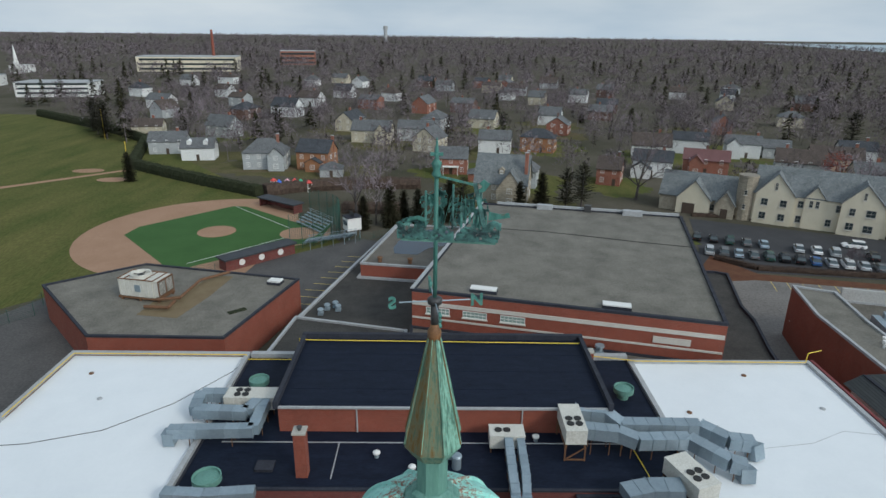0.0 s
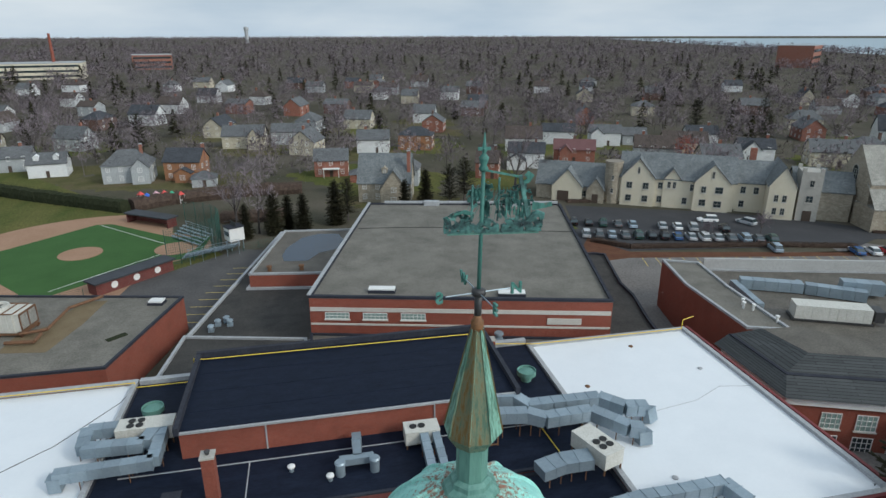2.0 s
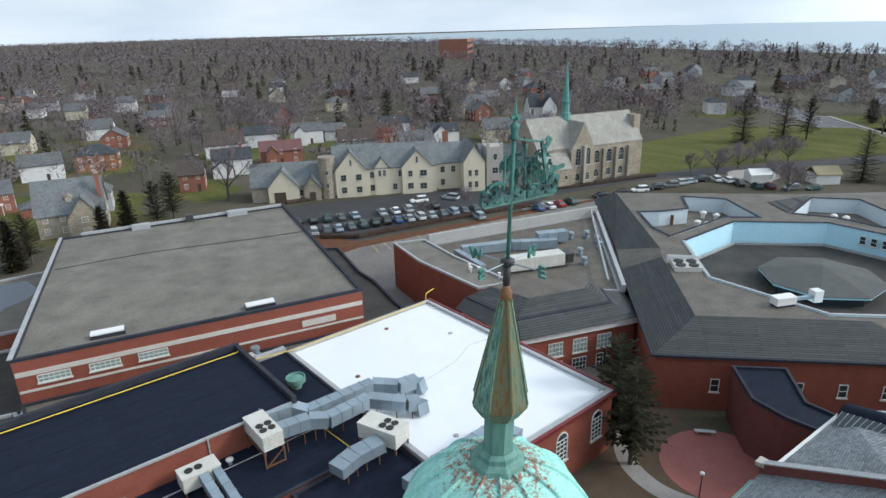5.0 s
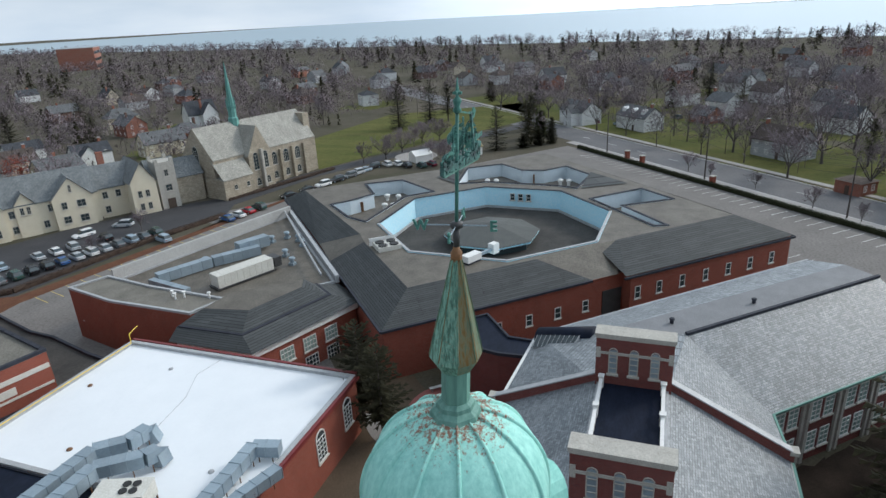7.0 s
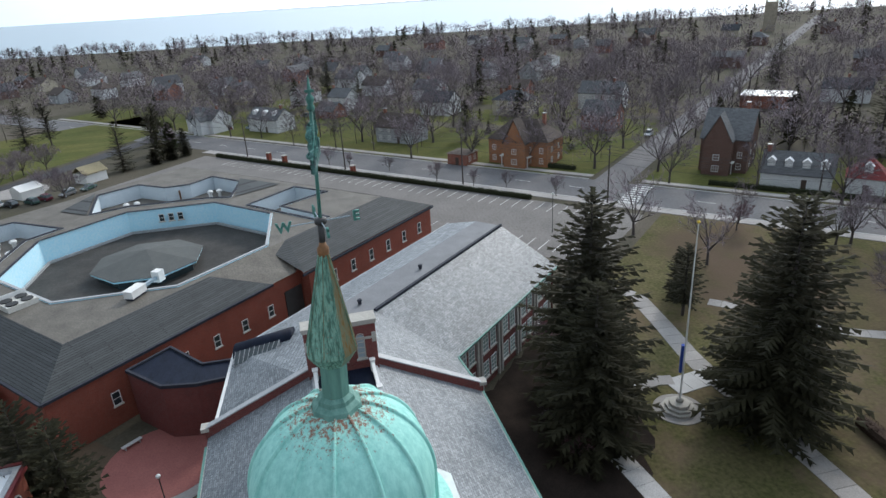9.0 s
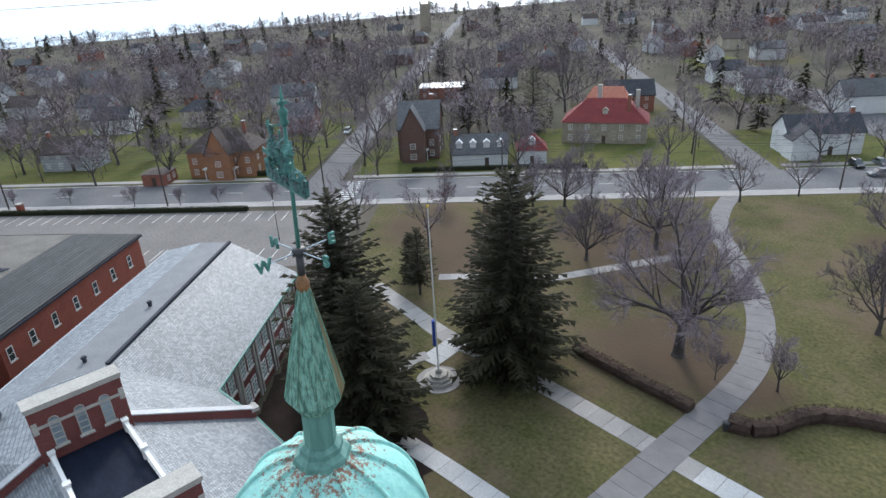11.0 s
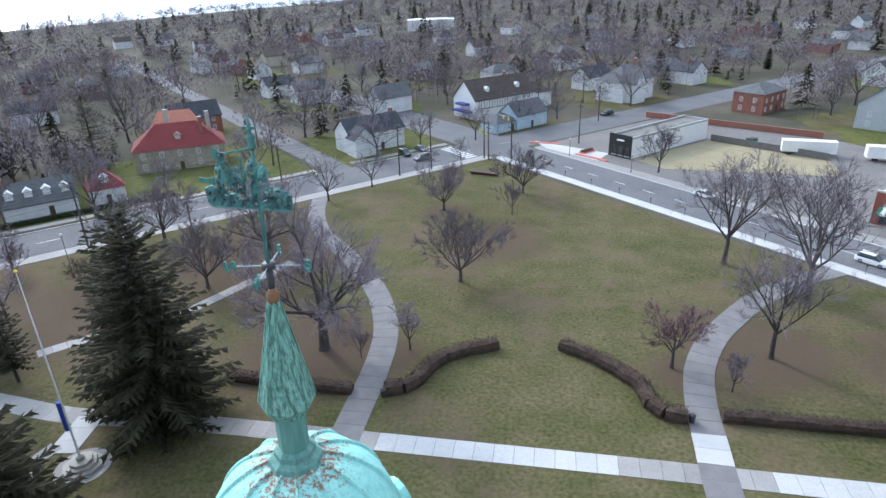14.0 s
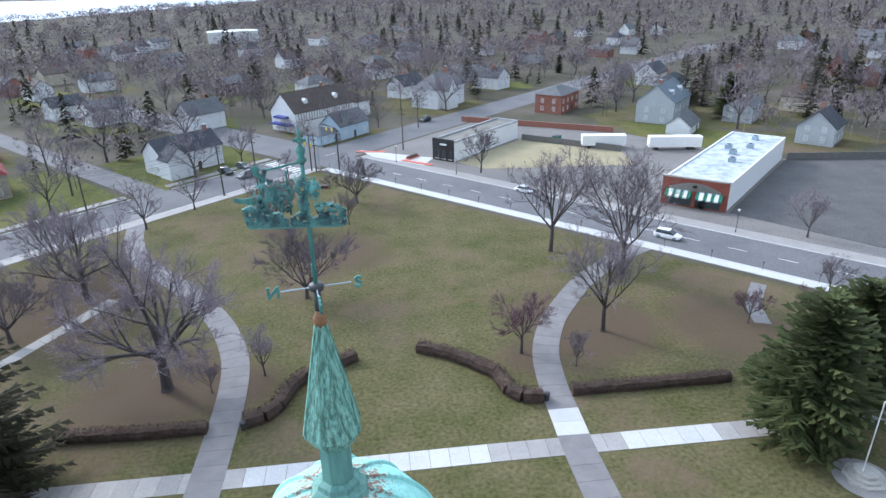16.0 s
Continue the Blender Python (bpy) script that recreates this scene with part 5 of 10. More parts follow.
for x, y, z in ((53.6, -4.2, 12.66), (60.2, -12.4, 12.68)):
    single("roof_stub", B().lathe(x, y, [(0.2, z), (0.2, z + 0.35), (0.3, z + 0.4), (0.22, z + 0.55)], 10), COPING_DARK, "small dark vent stub on the roof deck", "roof vent")
# dark curved monitor and glazed skylight behind the fire wall
m = thing("roof_monitor", 51.6, 6.2, 9.5, 0, "dark curved roof monitor with a sloping skylight", "roof monitor")
mb = B()
pts_ = [(1.05 * math.cos(math.pi * k / 10), 1.05 * math.sin(math.pi * k / 10)) for k in range(11)]
ends = ((52.3, 9.2, 10.0), (50.7, 3.2, 11.7))
vs = [(x + u * 0.96, y - u * 0.26, z + v) for x, y, z in ends for u, v in pts_]
mb.add(vs, [(k, k + 1, 12 + k, 11 + k) for k in range(10)] + [tuple(range(11))[::-1], tuple(range(11, 22))])
part("barrel", mb, EPDM, m, smooth=True)
for k in range(10):
    u = k / 9
    part("skylight_bar", B().beam((51.2 - 1.5 * u, 9.1 - 4.6 * u, 10.8 + 1.35 * u), (49.9 - 1.1 * u, 9.35 - 4.3 * u, 10.0 + 1.4 * u), 0.05, 0.05), COPING, m)
part("skylight_glass", B().add([(51.2, 9.1, 10.77), (49.9, 9.35, 9.97), (48.8, 5.05, 11.37), (49.7, 4.5, 12.12)], [(0, 1, 2, 3)]), GLASS, m)
part("kerb", B().add([(51.2, 9.1, 8.4), (49.9, 9.35, 8.4), (48.8, 5.05, 8.4), (49.7, 4.5, 8.4), (51.2, 9.1, 10.73), (49.9, 9.35, 9.93), (48.8, 5.05, 11.33), (49.7, 4.5, 12.08)], [(0, 1, 5, 4), (1, 2, 6, 5), (2, 3, 7, 6), (3, 0, 4, 7)]), COPING, m)

# ---- cupola ----
LX, LY = 0.006, -0.05   # the slight lean of the spire
Z0 = 36.4               # foot of the dome
tower = thing("clock_tower", 0, 0, ZD, 0, "square brick and white timber tower under the copper dome", "tower")
part("brick_stage", B().box(0, 0, 8, 5.0, 5.0, 15.5), BRICK_DARK, tower)
part("clock_stage", B().box(0, 0, 23.5, 3.2, 3.2, 6.2).box(0, 0, 23.5, 3.6, 3.6, 0.5).box(0, 0, 29.4, 3.3, 3.3, 0.5), WHITE_PAINT, tower)
part("lantern", B().lathe(0, 0, [(1.4, 29.9), (1.4, Z0 - 0.5), (1.62, Z0 - 0.4), (1.62, Z0 - 0.17)], 8, 0.5), WHITE_PAINT, tower)

cup = thing("cupola", 0, 0, Z0, 0, "verdigris copper dome with ribs, spire and ship weathervane", "dome")


def ax(z):
    return LX * (z - 41), LY * (z - 41)


def leaning(prof, sides, turn=0.0):
    """A turned solid that follows the spire's lean."""
    b = B()
    vs, fs = [], []
    for r, z in prof:
        cx, cy = ax(z)
        for i in range(sides):
            a = 2 * math.pi * (i + turn) / sides
            vs.append((cx + r * math.cos(a), cy + r * math.sin(a), z - Z0))
    for j in range(len(prof) - 1):
        for i in range(sides):
            k = (i + 1) % sides
            fs.append((j * sides + i, j * sides + k, (j + 1) * sides + k, (j + 1) * sides + i))
    fs.append(tuple(range(sides))[::-1])
    fs.append(tuple(range((len(prof) - 1) * sides, len(prof) * sides)))
    return b.add(vs, fs)


def cpart(name, b, m, label="", smooth=False, parent=None):
    return part(name, b, m, parent or cup, label, local=True, smooth=smooth)


RD, ZC = 1.29, 37.12
prof = [(RD + 0.30, Z0 - 0.16), (RD + 0.30, Z0 + 0.02), (RD + 0.05, Z0 + 0.12), (RD, Z0 + 0.25)]
prof += [(RD * math.cos(radians(a)), ZC + (RD + 0.05) * math.sin(radians(a))) for a in range(0, 82, 4)]
cpart("dome_shell", leaning(prof, 64), COPPER_DOME, "pale green copper sheet stained brown near the top", True)
for i in range(12):
    a = 2 * math.pi * (i + 0.7) / 12
    rb = B()
    pts = []
    for k in range(0, 80, 5):
        r, z = (RD + 0.01) * math.cos(radians(k)), ZC + (RD + 0.06) * math.sin(radians(k))
        cx, cy = ax(z)
        pts.append((cx + r * math.cos(a), cy + r * math.sin(a), z - Z0, radians(k)))
    pts.insert(0, (pts[0][0], pts[0][1], 0.2, 0.0))
    vs, fs = [], []
    for x, y, z, k in pts:
        w = 0.034 * max(0.55, math.cos(k) ** 0.4)
        t0 = Vector((-math.sin(a), math.cos(a), 0))
        n0 = Vector((math.cos(a) * math.cos(k), math.sin(a) * math.cos(k), math.sin(k)))
        c0 = Vector((x, y, z))
        for u, v in ((-1, -0.02), (-0.7, 0.02), (0, 0.03), (0.7, 0.02), (1, -0.02)):
            vs.append(c0 + t0 * (u * w) + n0 * v)
    for j in range(len(pts) - 1):
        for k in range(4):
            fs.append((j * 5 + k, j * 5 + k + 1, j * 5 + k + 6, j * 5 + k + 5))
    cpart("rib", rb.add(vs, fs), COPPER_DOME, smooth=True)
# small arched hoods low on the dome's flanks
for ha in (-40, 50, 140, 230):
    hd_, hs_ = Vector((math.cos(radians(ha)), math.sin(radians(ha)), 0)), Vector((-math.sin(radians(ha)), math.cos(radians(ha)), 0))
    hb = B()
    for k in range(8):
        a0, a1 = math.pi * k / 8, math.pi * (k + 1) / 8
        hb.add([tuple(hd_ * d_ + hs_ * (w_ * math.cos(a_)) + Vector((0, 0, 0.1 + h_ * math.sin(a_)))) for d_, w_, h_, a_ in ((1.5, 0.36, 0.42, a0), (1.5, 0.36, 0.42, a1), (1.0, 0.36, 0.42, a1), (1.0, 0.36, 0.42, a0))], [(0, 1, 2, 3)])
        hb.add([tuple(hd_ * 1.48 + Vector((0, 0, 0.1)))] + [tuple(hd_ * 1.48 + hs_ * (0.36 * math.cos(a_)) + Vector((0, 0, 0.1 + 0.42 * math.sin(a_)))) for a_ in (a0, a1)], [(0, 1, 2)])
    cpart("hood", hb, COPPER_DOME)
cpart("collar", leaning([(0.36, 38.40), (0.33, 38.47), (0.26, 38.52), (0.25, 38.58), (0.2, 38.62)], 8, 0.5), COPPER_PALE, "octagonal collar stained brown")
cpart("neck", leaning([(0.185, 38.5), (0.185, 39.2)], 8, 0.5), COPPER_NECK, "dull grey-green octagonal neck")
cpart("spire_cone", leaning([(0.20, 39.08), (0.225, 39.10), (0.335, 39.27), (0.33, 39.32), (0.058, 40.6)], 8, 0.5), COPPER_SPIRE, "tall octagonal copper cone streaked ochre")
for i in range(8):
    a = 2 * math.pi * (i + 0.5) / 8
    x0, y0 = ax(39.31)
    x1, y1 = ax(40.58)
    cpart("cone_seam", B().beam((x0 + 0.332 * math.cos(a), y0 + 0.332 * math.sin(a), 39.31 - Z0), (x1 + 0.06 * math.cos(a), y1 + 0.06 * math.sin(a), 40.58 - Z0), 0.022, 0.022), COPPER_SPIRE)
cpart("sleeve", leaning([(0.062, 40.55), (0.07, 40.6), (0.072, 40.66), (0.045, 40.7), (0.04, 40.74)], 12), COPPER_BROWN, "rust-brown copper sleeve", True)
cpart("stem", leaning([(0.04, 40.7), (0.042, 40.98)], 12), STEEL_DARK, "dark bronze stem", True)
cpart("hub", leaning([(0.05, 40.96), (0.075, 40.975), (0.075, 41.03), (0.05, 41.045)], 14), STEEL_DARK, "dark bronze hub", True)
cpart("pole", leaning([(0.022, 41.0), (0.02, 42.3)], 12), COPPER_VANE, "slim green pole", True)
cpart("finial", leaning([(0.024, 42.28), (0.05, 42.31), (0.03, 42.35), (0.045, 42.4), (0.05, 42.42), (0.018, 42.46), (0.02, 42.52), (0.004, 42.66)], 12), COPPER_VANE, "pointed green finial", True)
xf, yf = ax(42.5)
cpart("finial_cross", B().box(xf, yf, 42.49 - Z0, 0.12, 0.025, 0.03).box(xf, yf, 42.48 - Z0, 0.025, 0.1, 0.03), COPPER_VANE)


def letter(ch, x, y, z, rz, size):
    cu = bpy.data.curves.new("letter", 'FONT')
    cu.body = ch
    cu.size = size
    cu.extrude = 0.012
    cu.offset = 0.006
    cu.align_x = 'CENTER'
    cu.align_y = 'CENTER'
    tmp = bpy.data.objects.new("letter", cu)
    scene.collection.objects.link(tmp)
    me = bpy.data.meshes.new_from_object(tmp.evaluated_get(bpy.context.evaluated_depsgraph_get()))
    bpy.data.objects.remove(tmp)
    me.name = "letter"
    me.materials.clear()
    me.materials.append(COPPER_VANE)
    ob = new("letter", me)
    ob.parent = cup
    ob.matrix_basis = pose(x, y, z, 90, 0, rz)
    ob["label"] = "green cut-out compass letter " + ch
    return ob


for ch, az in (("N", 7), ("E", -83), ("S", 187), ("W", 97)):
    d = Vector((math.cos(radians(az)), math.sin(radians(az)), 0))
    cpart("compass_arm", B().beam((d.x * 0.05, d.y * 0.05, 41.0 - Z0), (d.x * 0.36, d.y * 0.36, 41.0 - Z0), 0.007, sides=6), GALV, "thin pale arm")
    letter(ch, d.x * 0.43, d.y * 0.43, 41.0 - Z0 - 0.01, az if ch in "NS" else az, 0.17)

# ship weathervane: a cut-out hull with sails in one upright plane
VA = 97.0
vd = Vector((math.sin(radians(VA)), math.cos(radians(VA)), 0))
vn = Vector((-vd.y, vd.x, 0))


def vane_pt(s, z, o=0.0):
    cx, cy = ax(z)
    return (cx + vd.x * s + vn.x * o, cy + vd.y * s + vn.y * o, z - Z0)


def plate(pts, th=0.02, bulge=0.0):
    """A cut-out plate in the vane's plane from outline points (along, height)."""
    n = len(pts)
    sm = sum(p[0] for p in pts) / n
    zm = sum(p[1] for p in pts) / n
    b = B()
    vs = [vane_pt(s, z, -th / 2) for s, z in pts] + [vane_pt(s, z, th / 2) for s, z in pts] + [vane_pt(sm, zm, -th / 2 - bulge), vane_pt(sm, zm, th / 2 - bulge)]
    fs = [(i, (i + 1) % n, n + (i + 1) % n, n + i) for i in range(n)]
    fs += [((i + 1) % n, i, 2 * n) for i in range(n)] + [(n + i, n + (i + 1) % n, 2 * n + 1) for i in range(n)]
    return b.add(vs, fs)


def openwork(inside, box, seed, holes, bulge, cell=0.0125, th=0.016):
    """A pierced copper plate: the cells of a fine mesh that lie inside an outline and outside wandering holes."""
    s0, s1, z0, z1 = box
    b, rnd, seen = B(), random.Random(seed), {}

    def corner(i, j, side):
        if (i, j, side) not in seen:
            r2 = random.Random(i * 977 + j * 31 + seed)
            s, z = s0 + (i + r2.uniform(-0.3, 0.3)) * cell, z0 + (j + r2.uniform(-0.3, 0.3)) * cell
            seen[(i, j, side)] = len(b.v)
            b.v.append(vane_pt(s, z, bulge(s, z) + (th / 2 if side else -th / 2)))
        return seen[(i, j, side)]

    def full(i, j):
        s, z = s0 + (i + 0.5) * cell, z0 + (j + 0.5) * cell
        return inside(s, z) and noise.noise(Vector((s * 24 + seed, z * 26, seed * 3.7))) < holes

    ni, nj = int((s1 - s0) / cell), int((z1 - z0) / cell)
    for i in range(ni):
        for j in range(nj):
            if not full(i, j):
                continue
            q = [(i, j), (i + 1, j), (i + 1, j + 1), (i, j + 1)]
            b.f.append(tuple(corner(*c, 1) for c in q))
            b.f.append(tuple(corner(*c, 0) for c in q)[::-1])
            for k, (di, dj) in enumerate(((0, -1), (1, 0), (0, 1), (-1, 0))):
                if not full(i + di, j + dj):
                    c0, c1 = q[k], q[(k + 1) % 4]
                    b.f.append((corner(*c1, 1), corner(*c0, 1), corner(*c0, 0), corner(*c1, 0)))
    return b


def oval(s, z, cs, cz, rs, rz_):
    return ((s - cs) / rs) ** 2 + ((z - cz) / rz_) ** 2


def hull_in(s, z):
    top = 41.775 + 0.28 * max(0, s - 0.3) + 0.03 * math.sin(s * 26) + (0.05 if s < -0.3 else 0)
    return -0.37 < s < 0.60 + (z - 41.66) * 0.15 and 41.66 < z < top


ship = cpart("ship", openwork(hull_in, (-0.4, 0.66, 41.64, 41.95), 3, 0.26, lambda s, z: 0.0, 0.0125, 0.05), VANE_BLOTCH, "pierced copper hull blotched dark and green")
sails = (((0.36, 41.97, 0.13, 0.19), 0.07, 5), ((0.21, 41.95, 0.09, 0.15), 0.05, 6), ((0.02, 42.07, 0.09, 0.11), 0.1, 7), ((-0.09, 42.02, 0.07, 0.1), 0.06, 8), ((0.03, 41.88, 0.05, 0.12), 0.5, 9), ((-0.2, 41.83, 0.12, 0.06), 0.16, 10))
for (cs, cz, rs, rz_), hl, sd_ in sails:
    part("sail", openwork(lambda s, z: oval(s, z, cs, cz, rs, rz_) < 1 + 0.35 * noise.noise(Vector((s * 9, z * 9, sd_))), (cs - rs * 1.3, cs + rs * 1.3, cz - rz_ * 1.3, cz + rz_ * 1.3), sd_, hl,
                          lambda s, z: 0.07 * (1 - oval(s, z, cs, cz, rs, rz_))), VANE_BLOTCH, ship, "bulging pierced copper sail", local=True)
for s, z1 in ((-0.1, 42.15), (0.16, 42.22), (0.42, 42.16)):
    part("mast", B().beam(vane_pt(s, 41.78), vane_pt(s, z1), 0.011, sides=6), VANE_BLOTCH, ship, local=True)
for k in range(7):
    part("rail_post", B().beam(vane_pt(0.24 + k * 0.04, 41.84), vane_pt(0.24 + k * 0.04, 41.93), 0.007, sides=5), COPPER_VANE, ship, local=True)
part("bowsprit", plate([(-0.3, 41.74), (-0.36, 41.76), (-0.385, 41.82), (-0.34, 41.84), (-0.31, 41.80)], 0.014), COPPER_VANE, ship, local=True)
part("pennant", plate([(-0.07, 41.87), (-0.17, 41.90), (-0.27, 41.87), (-0.29, 41.83), (-0.2, 41.87), (-0.1, 41.84)], 0.012), COPPER_VANE, ship, local=True)
part("stern_flag", plate([(0.5, 41.88), (0.7, 41.92), (0.69, 41.965), (0.6, 41.95), (0.5, 41.97)], 0.012), COPPER_VANE, ship, local=True)
part("scroll", plate([(0.40, 42.14), (0.46, 42.17), (0.5, 42.24), (0.44, 42.28), (0.40, 42.24), (0.44, 42.23), (0.43, 42.19), (0.38, 42.17)], 0.014), COPPER_VANE, ship, local=True)
part("strut", B().beam(vane_pt(0.36, 42.24), vane_pt(0.5, 41.66), 0.025, 0.04), VANE_BLOTCH, ship, "dark stay", local=True)
part("strut", B().beam(vane_pt(0.0, 42.3), vane_pt(0.38, 42.22), 0.014, 0.02), COPPER_VANE, ship, local=True)
for k in range(12):
    s0 = -0.2 + 0.65 * ((k * 37) % 12) / 12
    part("rigging", B().beam(vane_pt(s0, 41.8), vane_pt(s0 * 0.6 + 0.1, 42.12), 0.004, sides=4), COPPER_VANE, ship, local=True)
cpart("vane_bar", B().beam(vane_pt(-0.34, 41.655), vane_pt(0.58, 41.655), 0.03, 0.025), COPPER_NECK)

# ---- school library complex behind (square plan with an octagon well) ----
def sp(pts):
    return [st(a, b) for a, b in pts]


ZO, ZK, ZF, ZQ = 7.3, 10.0, 6.1, 7.2   # eaves, roof deck, well floor, court floors
octo = thing("octagon_wing", *st(15, -59), 0, 0, "square red brick school block around an octagonal well", "building")
part("wall", rim(B(), sp([(15.3, -59.3), (51.6, -59.3), (51.6, -57.6), (83, -57.6), (83, -127), (15.3, -127)]), 0.6, -0.2, ZO - 0.1), BRICK, octo)
OC, RW = (43.6, -83.65), 19.9
ring = [(OC[0] + RW * math.cos(radians(22.5 + 45 * k)), OC[1] + RW * math.sin(radians(22.5 + 45 * k))) for k in range(8)]
part("well_floor", B().prism(sp(ring), ZF - 0.3, ZF), GRAVEL_DARK, octo, "dark gravel floor of the well")
COURTS = [[(20.8, -107.4), (24.7, -107.9), (30.2, -110.0), (31.0, -118.6), (38.8, -117.0), (41.1, -104.8), (35.0, -104.6), (23.6, -93.6), (21.6, -98)],
          [(47.6, -107.6), (55.1, -118.5), (63.3, -117.5), (64.2, -109.8), (68.0, -106.8), (74.0, -107.3), (73.8, -98.2), (65.6, -91.2), (63.4, -95), (53.6, -105.2)],
          [(63.6, -84.0), (75.5, -84.3), (75.6, -76.0), (65.6, -77.6), (64.9, -65.6), (63.0, -66.4)]]
DECK = [(20.5, -64.0), (40.0, -64.0), (44.5, -64.6), (54.6, -64.4), (77.5, -64.2), (77.5, -121.5), (18.6, -121.5), (21.0, -88.0), (20.5, -84.0)]


def sheet_with_holes(outline, holes, z):
    """A flat roof sheet with openings cut through it."""
    loops = [[Vector((*p, 0)) for p in loop] for loop in [outline] + holes]
    flat = [p for loop in loops for p in loop]
    vs = [(*st(p.x, p.y), z) for p in flat]
    fs = []
    for a, b, c in geometry.tessellate_polygon(loops):
        u, v, w = Vector(vs[a]), Vector(vs[b]), Vector(vs[c])
        fs.append((a, b, c) if (v - u).cross(w - u).z > 0 else (a, c, b))
    return B().add(vs, fs)


part("deck_roof", sheet_with_holes(DECK, [ring] + COURTS, ZK), GRAVEL_BROWN, octo, "brown gravel roof deck")
for i in range(8):
    p, q = ring[i], ring[(i + 1) % 8]
    po, qo = [(OC[0] + (c[0] - OC[0]) * 1.012, OC[1] + (c[1] - OC[1]) * 1.012) for c in (p, q)]
    part("well_wall", B().prism(sp([p, q, qo, po]), ZF - 0.3, ZK + 0.1), BLUE_WALL, octo, "sky-blue inner wall of the well")
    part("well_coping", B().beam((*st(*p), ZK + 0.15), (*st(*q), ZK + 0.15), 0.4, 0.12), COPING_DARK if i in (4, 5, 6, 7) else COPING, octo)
    pj, qj = [(OC[0] + (c[0] - OC[0]) * 0.965, OC[1] + (c[1] - OC[1]) * 0.965) for c in (p, q)]
    part("well_kerb", B().beam((*st(*pj), ZF + 0.2), (*st(*qj), ZF + 0.2), 0.3, 0.4), COPING, octo)
for court in COURTS:
    part("court_floor", B().prism(sp(court), ZQ - 0.3, ZQ), GRAVEL_BROWN, octo)
    n = len(court)
    out = inset(court, -0.22)
    for i in range(n):
        k = (i + 1) % n
        part("pale_wall", B().prism(sp([court[i], court[k], out[k], out[i]]), ZQ - 0.3, ZK + 0.05), PALE_WALL, octo, "pale blue-white court wall")
    part("court_coping", rim(B(), sp(out), 0.4, ZK + 0.05, ZK + 0.2), COPING_DARK, octo)
for a, b, rz in ((27.0, -108.9, -47.5 - 25), (66.2, -108.2, -47.5 + 40)):
    part("court_door", B().box(*st(a, b + 0.12), ZQ, 1.0, 0.14, 2.0, rz), RUST, octo, "orange-brown door")
# three small windows in the far blue wall
for u in (0.4, 0.51, 0.62):
    a, b = 50.9 + (61.3 - 50.9) * u, -101.9 + 10.5 * u
    window(octo, *st(a - 0.12, b + 0.12), ZF + 1.7, 177.5, 0.95, 1.4, 1, 2)
# central low octagonal roof with a glazed band
t = thing("octagon_lantern", *st(42.9, -83.4), ZF, -47.5, "low octagonal lantern roof with a pale blue fascia", "roof lantern")
part("glazing", B().lathe(0, 0, [(7.4, -0.2), (7.4, 1.25)], 8, 0.5), GLASS, t, local=True)
part("fascia", B().lathe(0, 0, [(8.1, 1.22), (8.2, 1.24), (8.2, 1.55), (8.1, 1.56)], 8, 0.5), BLUE_WALL, t, local=True)
part("roof", B().lathe(0, 0, [(8.35, 1.55), (8.35, 1.62), (0.05, 3.3)], 8, 0.5), mat("lantern_shingle", (0.075, 0.08, 0.078), 0.9, (0.1, 0.105, 0.1), 0.5, 15, 0.3), t, local=True)


def shingled(pts, zs, label="charcoal shingled roof slope"):
    return part("shingle_slope", B().add([(*st(a, b), z) for (a, b), z in zip(pts, zs)], [tuple(range(len(pts)))]), DARK_SHINGLE, octo, label)


# shingled slopes along the outer edges
shingled([(15, -59), (46, -59), (40, -64), (20.5, -64)], [ZO, ZO, ZK, ZK])
shingled([(15, -59), (20.5, -64), (20.5, -84), (15, -85.5)], [ZO, ZK, ZK, ZO])
for pts, zs in (([(46, -59), (50.5, -59), (54.6, -64.4), (44.5, -64.6), (40, -64)], [ZO, ZO, ZK, ZK, ZK]), ([(15, -85.5), (20.5, -84), (21.0, -88.0), (15.3, -94.4)], [ZO, ZK, ZK, ZO])):
    part("gravel_slope", B().add([(*st(a, b), z) for (a, b), z in zip(pts, zs)], [tuple(range(len(pts)))]), GRAVEL_BROWN, octo)
shingled([(50.4, -57.3), (83.3, -57.3), (77.5, -64.2), (54.6, -64.4)], [ZO + 0.2, ZO + 0.2, ZK + 0.05, ZK + 0.05])
shingled([(50.4, -57.3), (54.6, -64.4), (50.6, -64.6)], [ZO + 0.35, ZK + 0.05, ZK - 0.3])
shingled([(83.3, -57.3), (83.3, -127), (77.5, -121.5), (77.5, -64.2)], [ZO + 0.2, ZO + 0.2, ZK, ZK + 0.05])
shingled([(15.3, -94.4), (21.0, -88.0), (18.6, -121.5), (15, -127)], [ZO, ZK, ZK, ZO])
shingled([(15, -127), (18.6, -121.5), (77.5, -121.5), (83.3, -127)], [ZO, ZK, ZK, ZO + 0.2])
shingled([(46.0, -115.0), (55.0, -119.0), (47.0, -107.8)], [ZK + 0.15, ZK + 0.5, ZK + 0.15])
shingled([(74.4, -99.0), (75.7, -88.6), (66.2, -90.6)], [ZK + 0.5, ZK + 0.15, ZK + 0.15])
for p, q in (((14.9, -58.9), (46, -58.9)), ((14.9, -58.9), (14.9, -127)), ((50.2, -57.2), (83.4, -57.2)), ((83.4, -57.2), (83.4, -127))):
    part("edge_trim", B().beam((*st(*p), ZO - 0.1), (*st(*q), ZO - 0.1), 0.3, 0.3), COPING_DARK, octo)
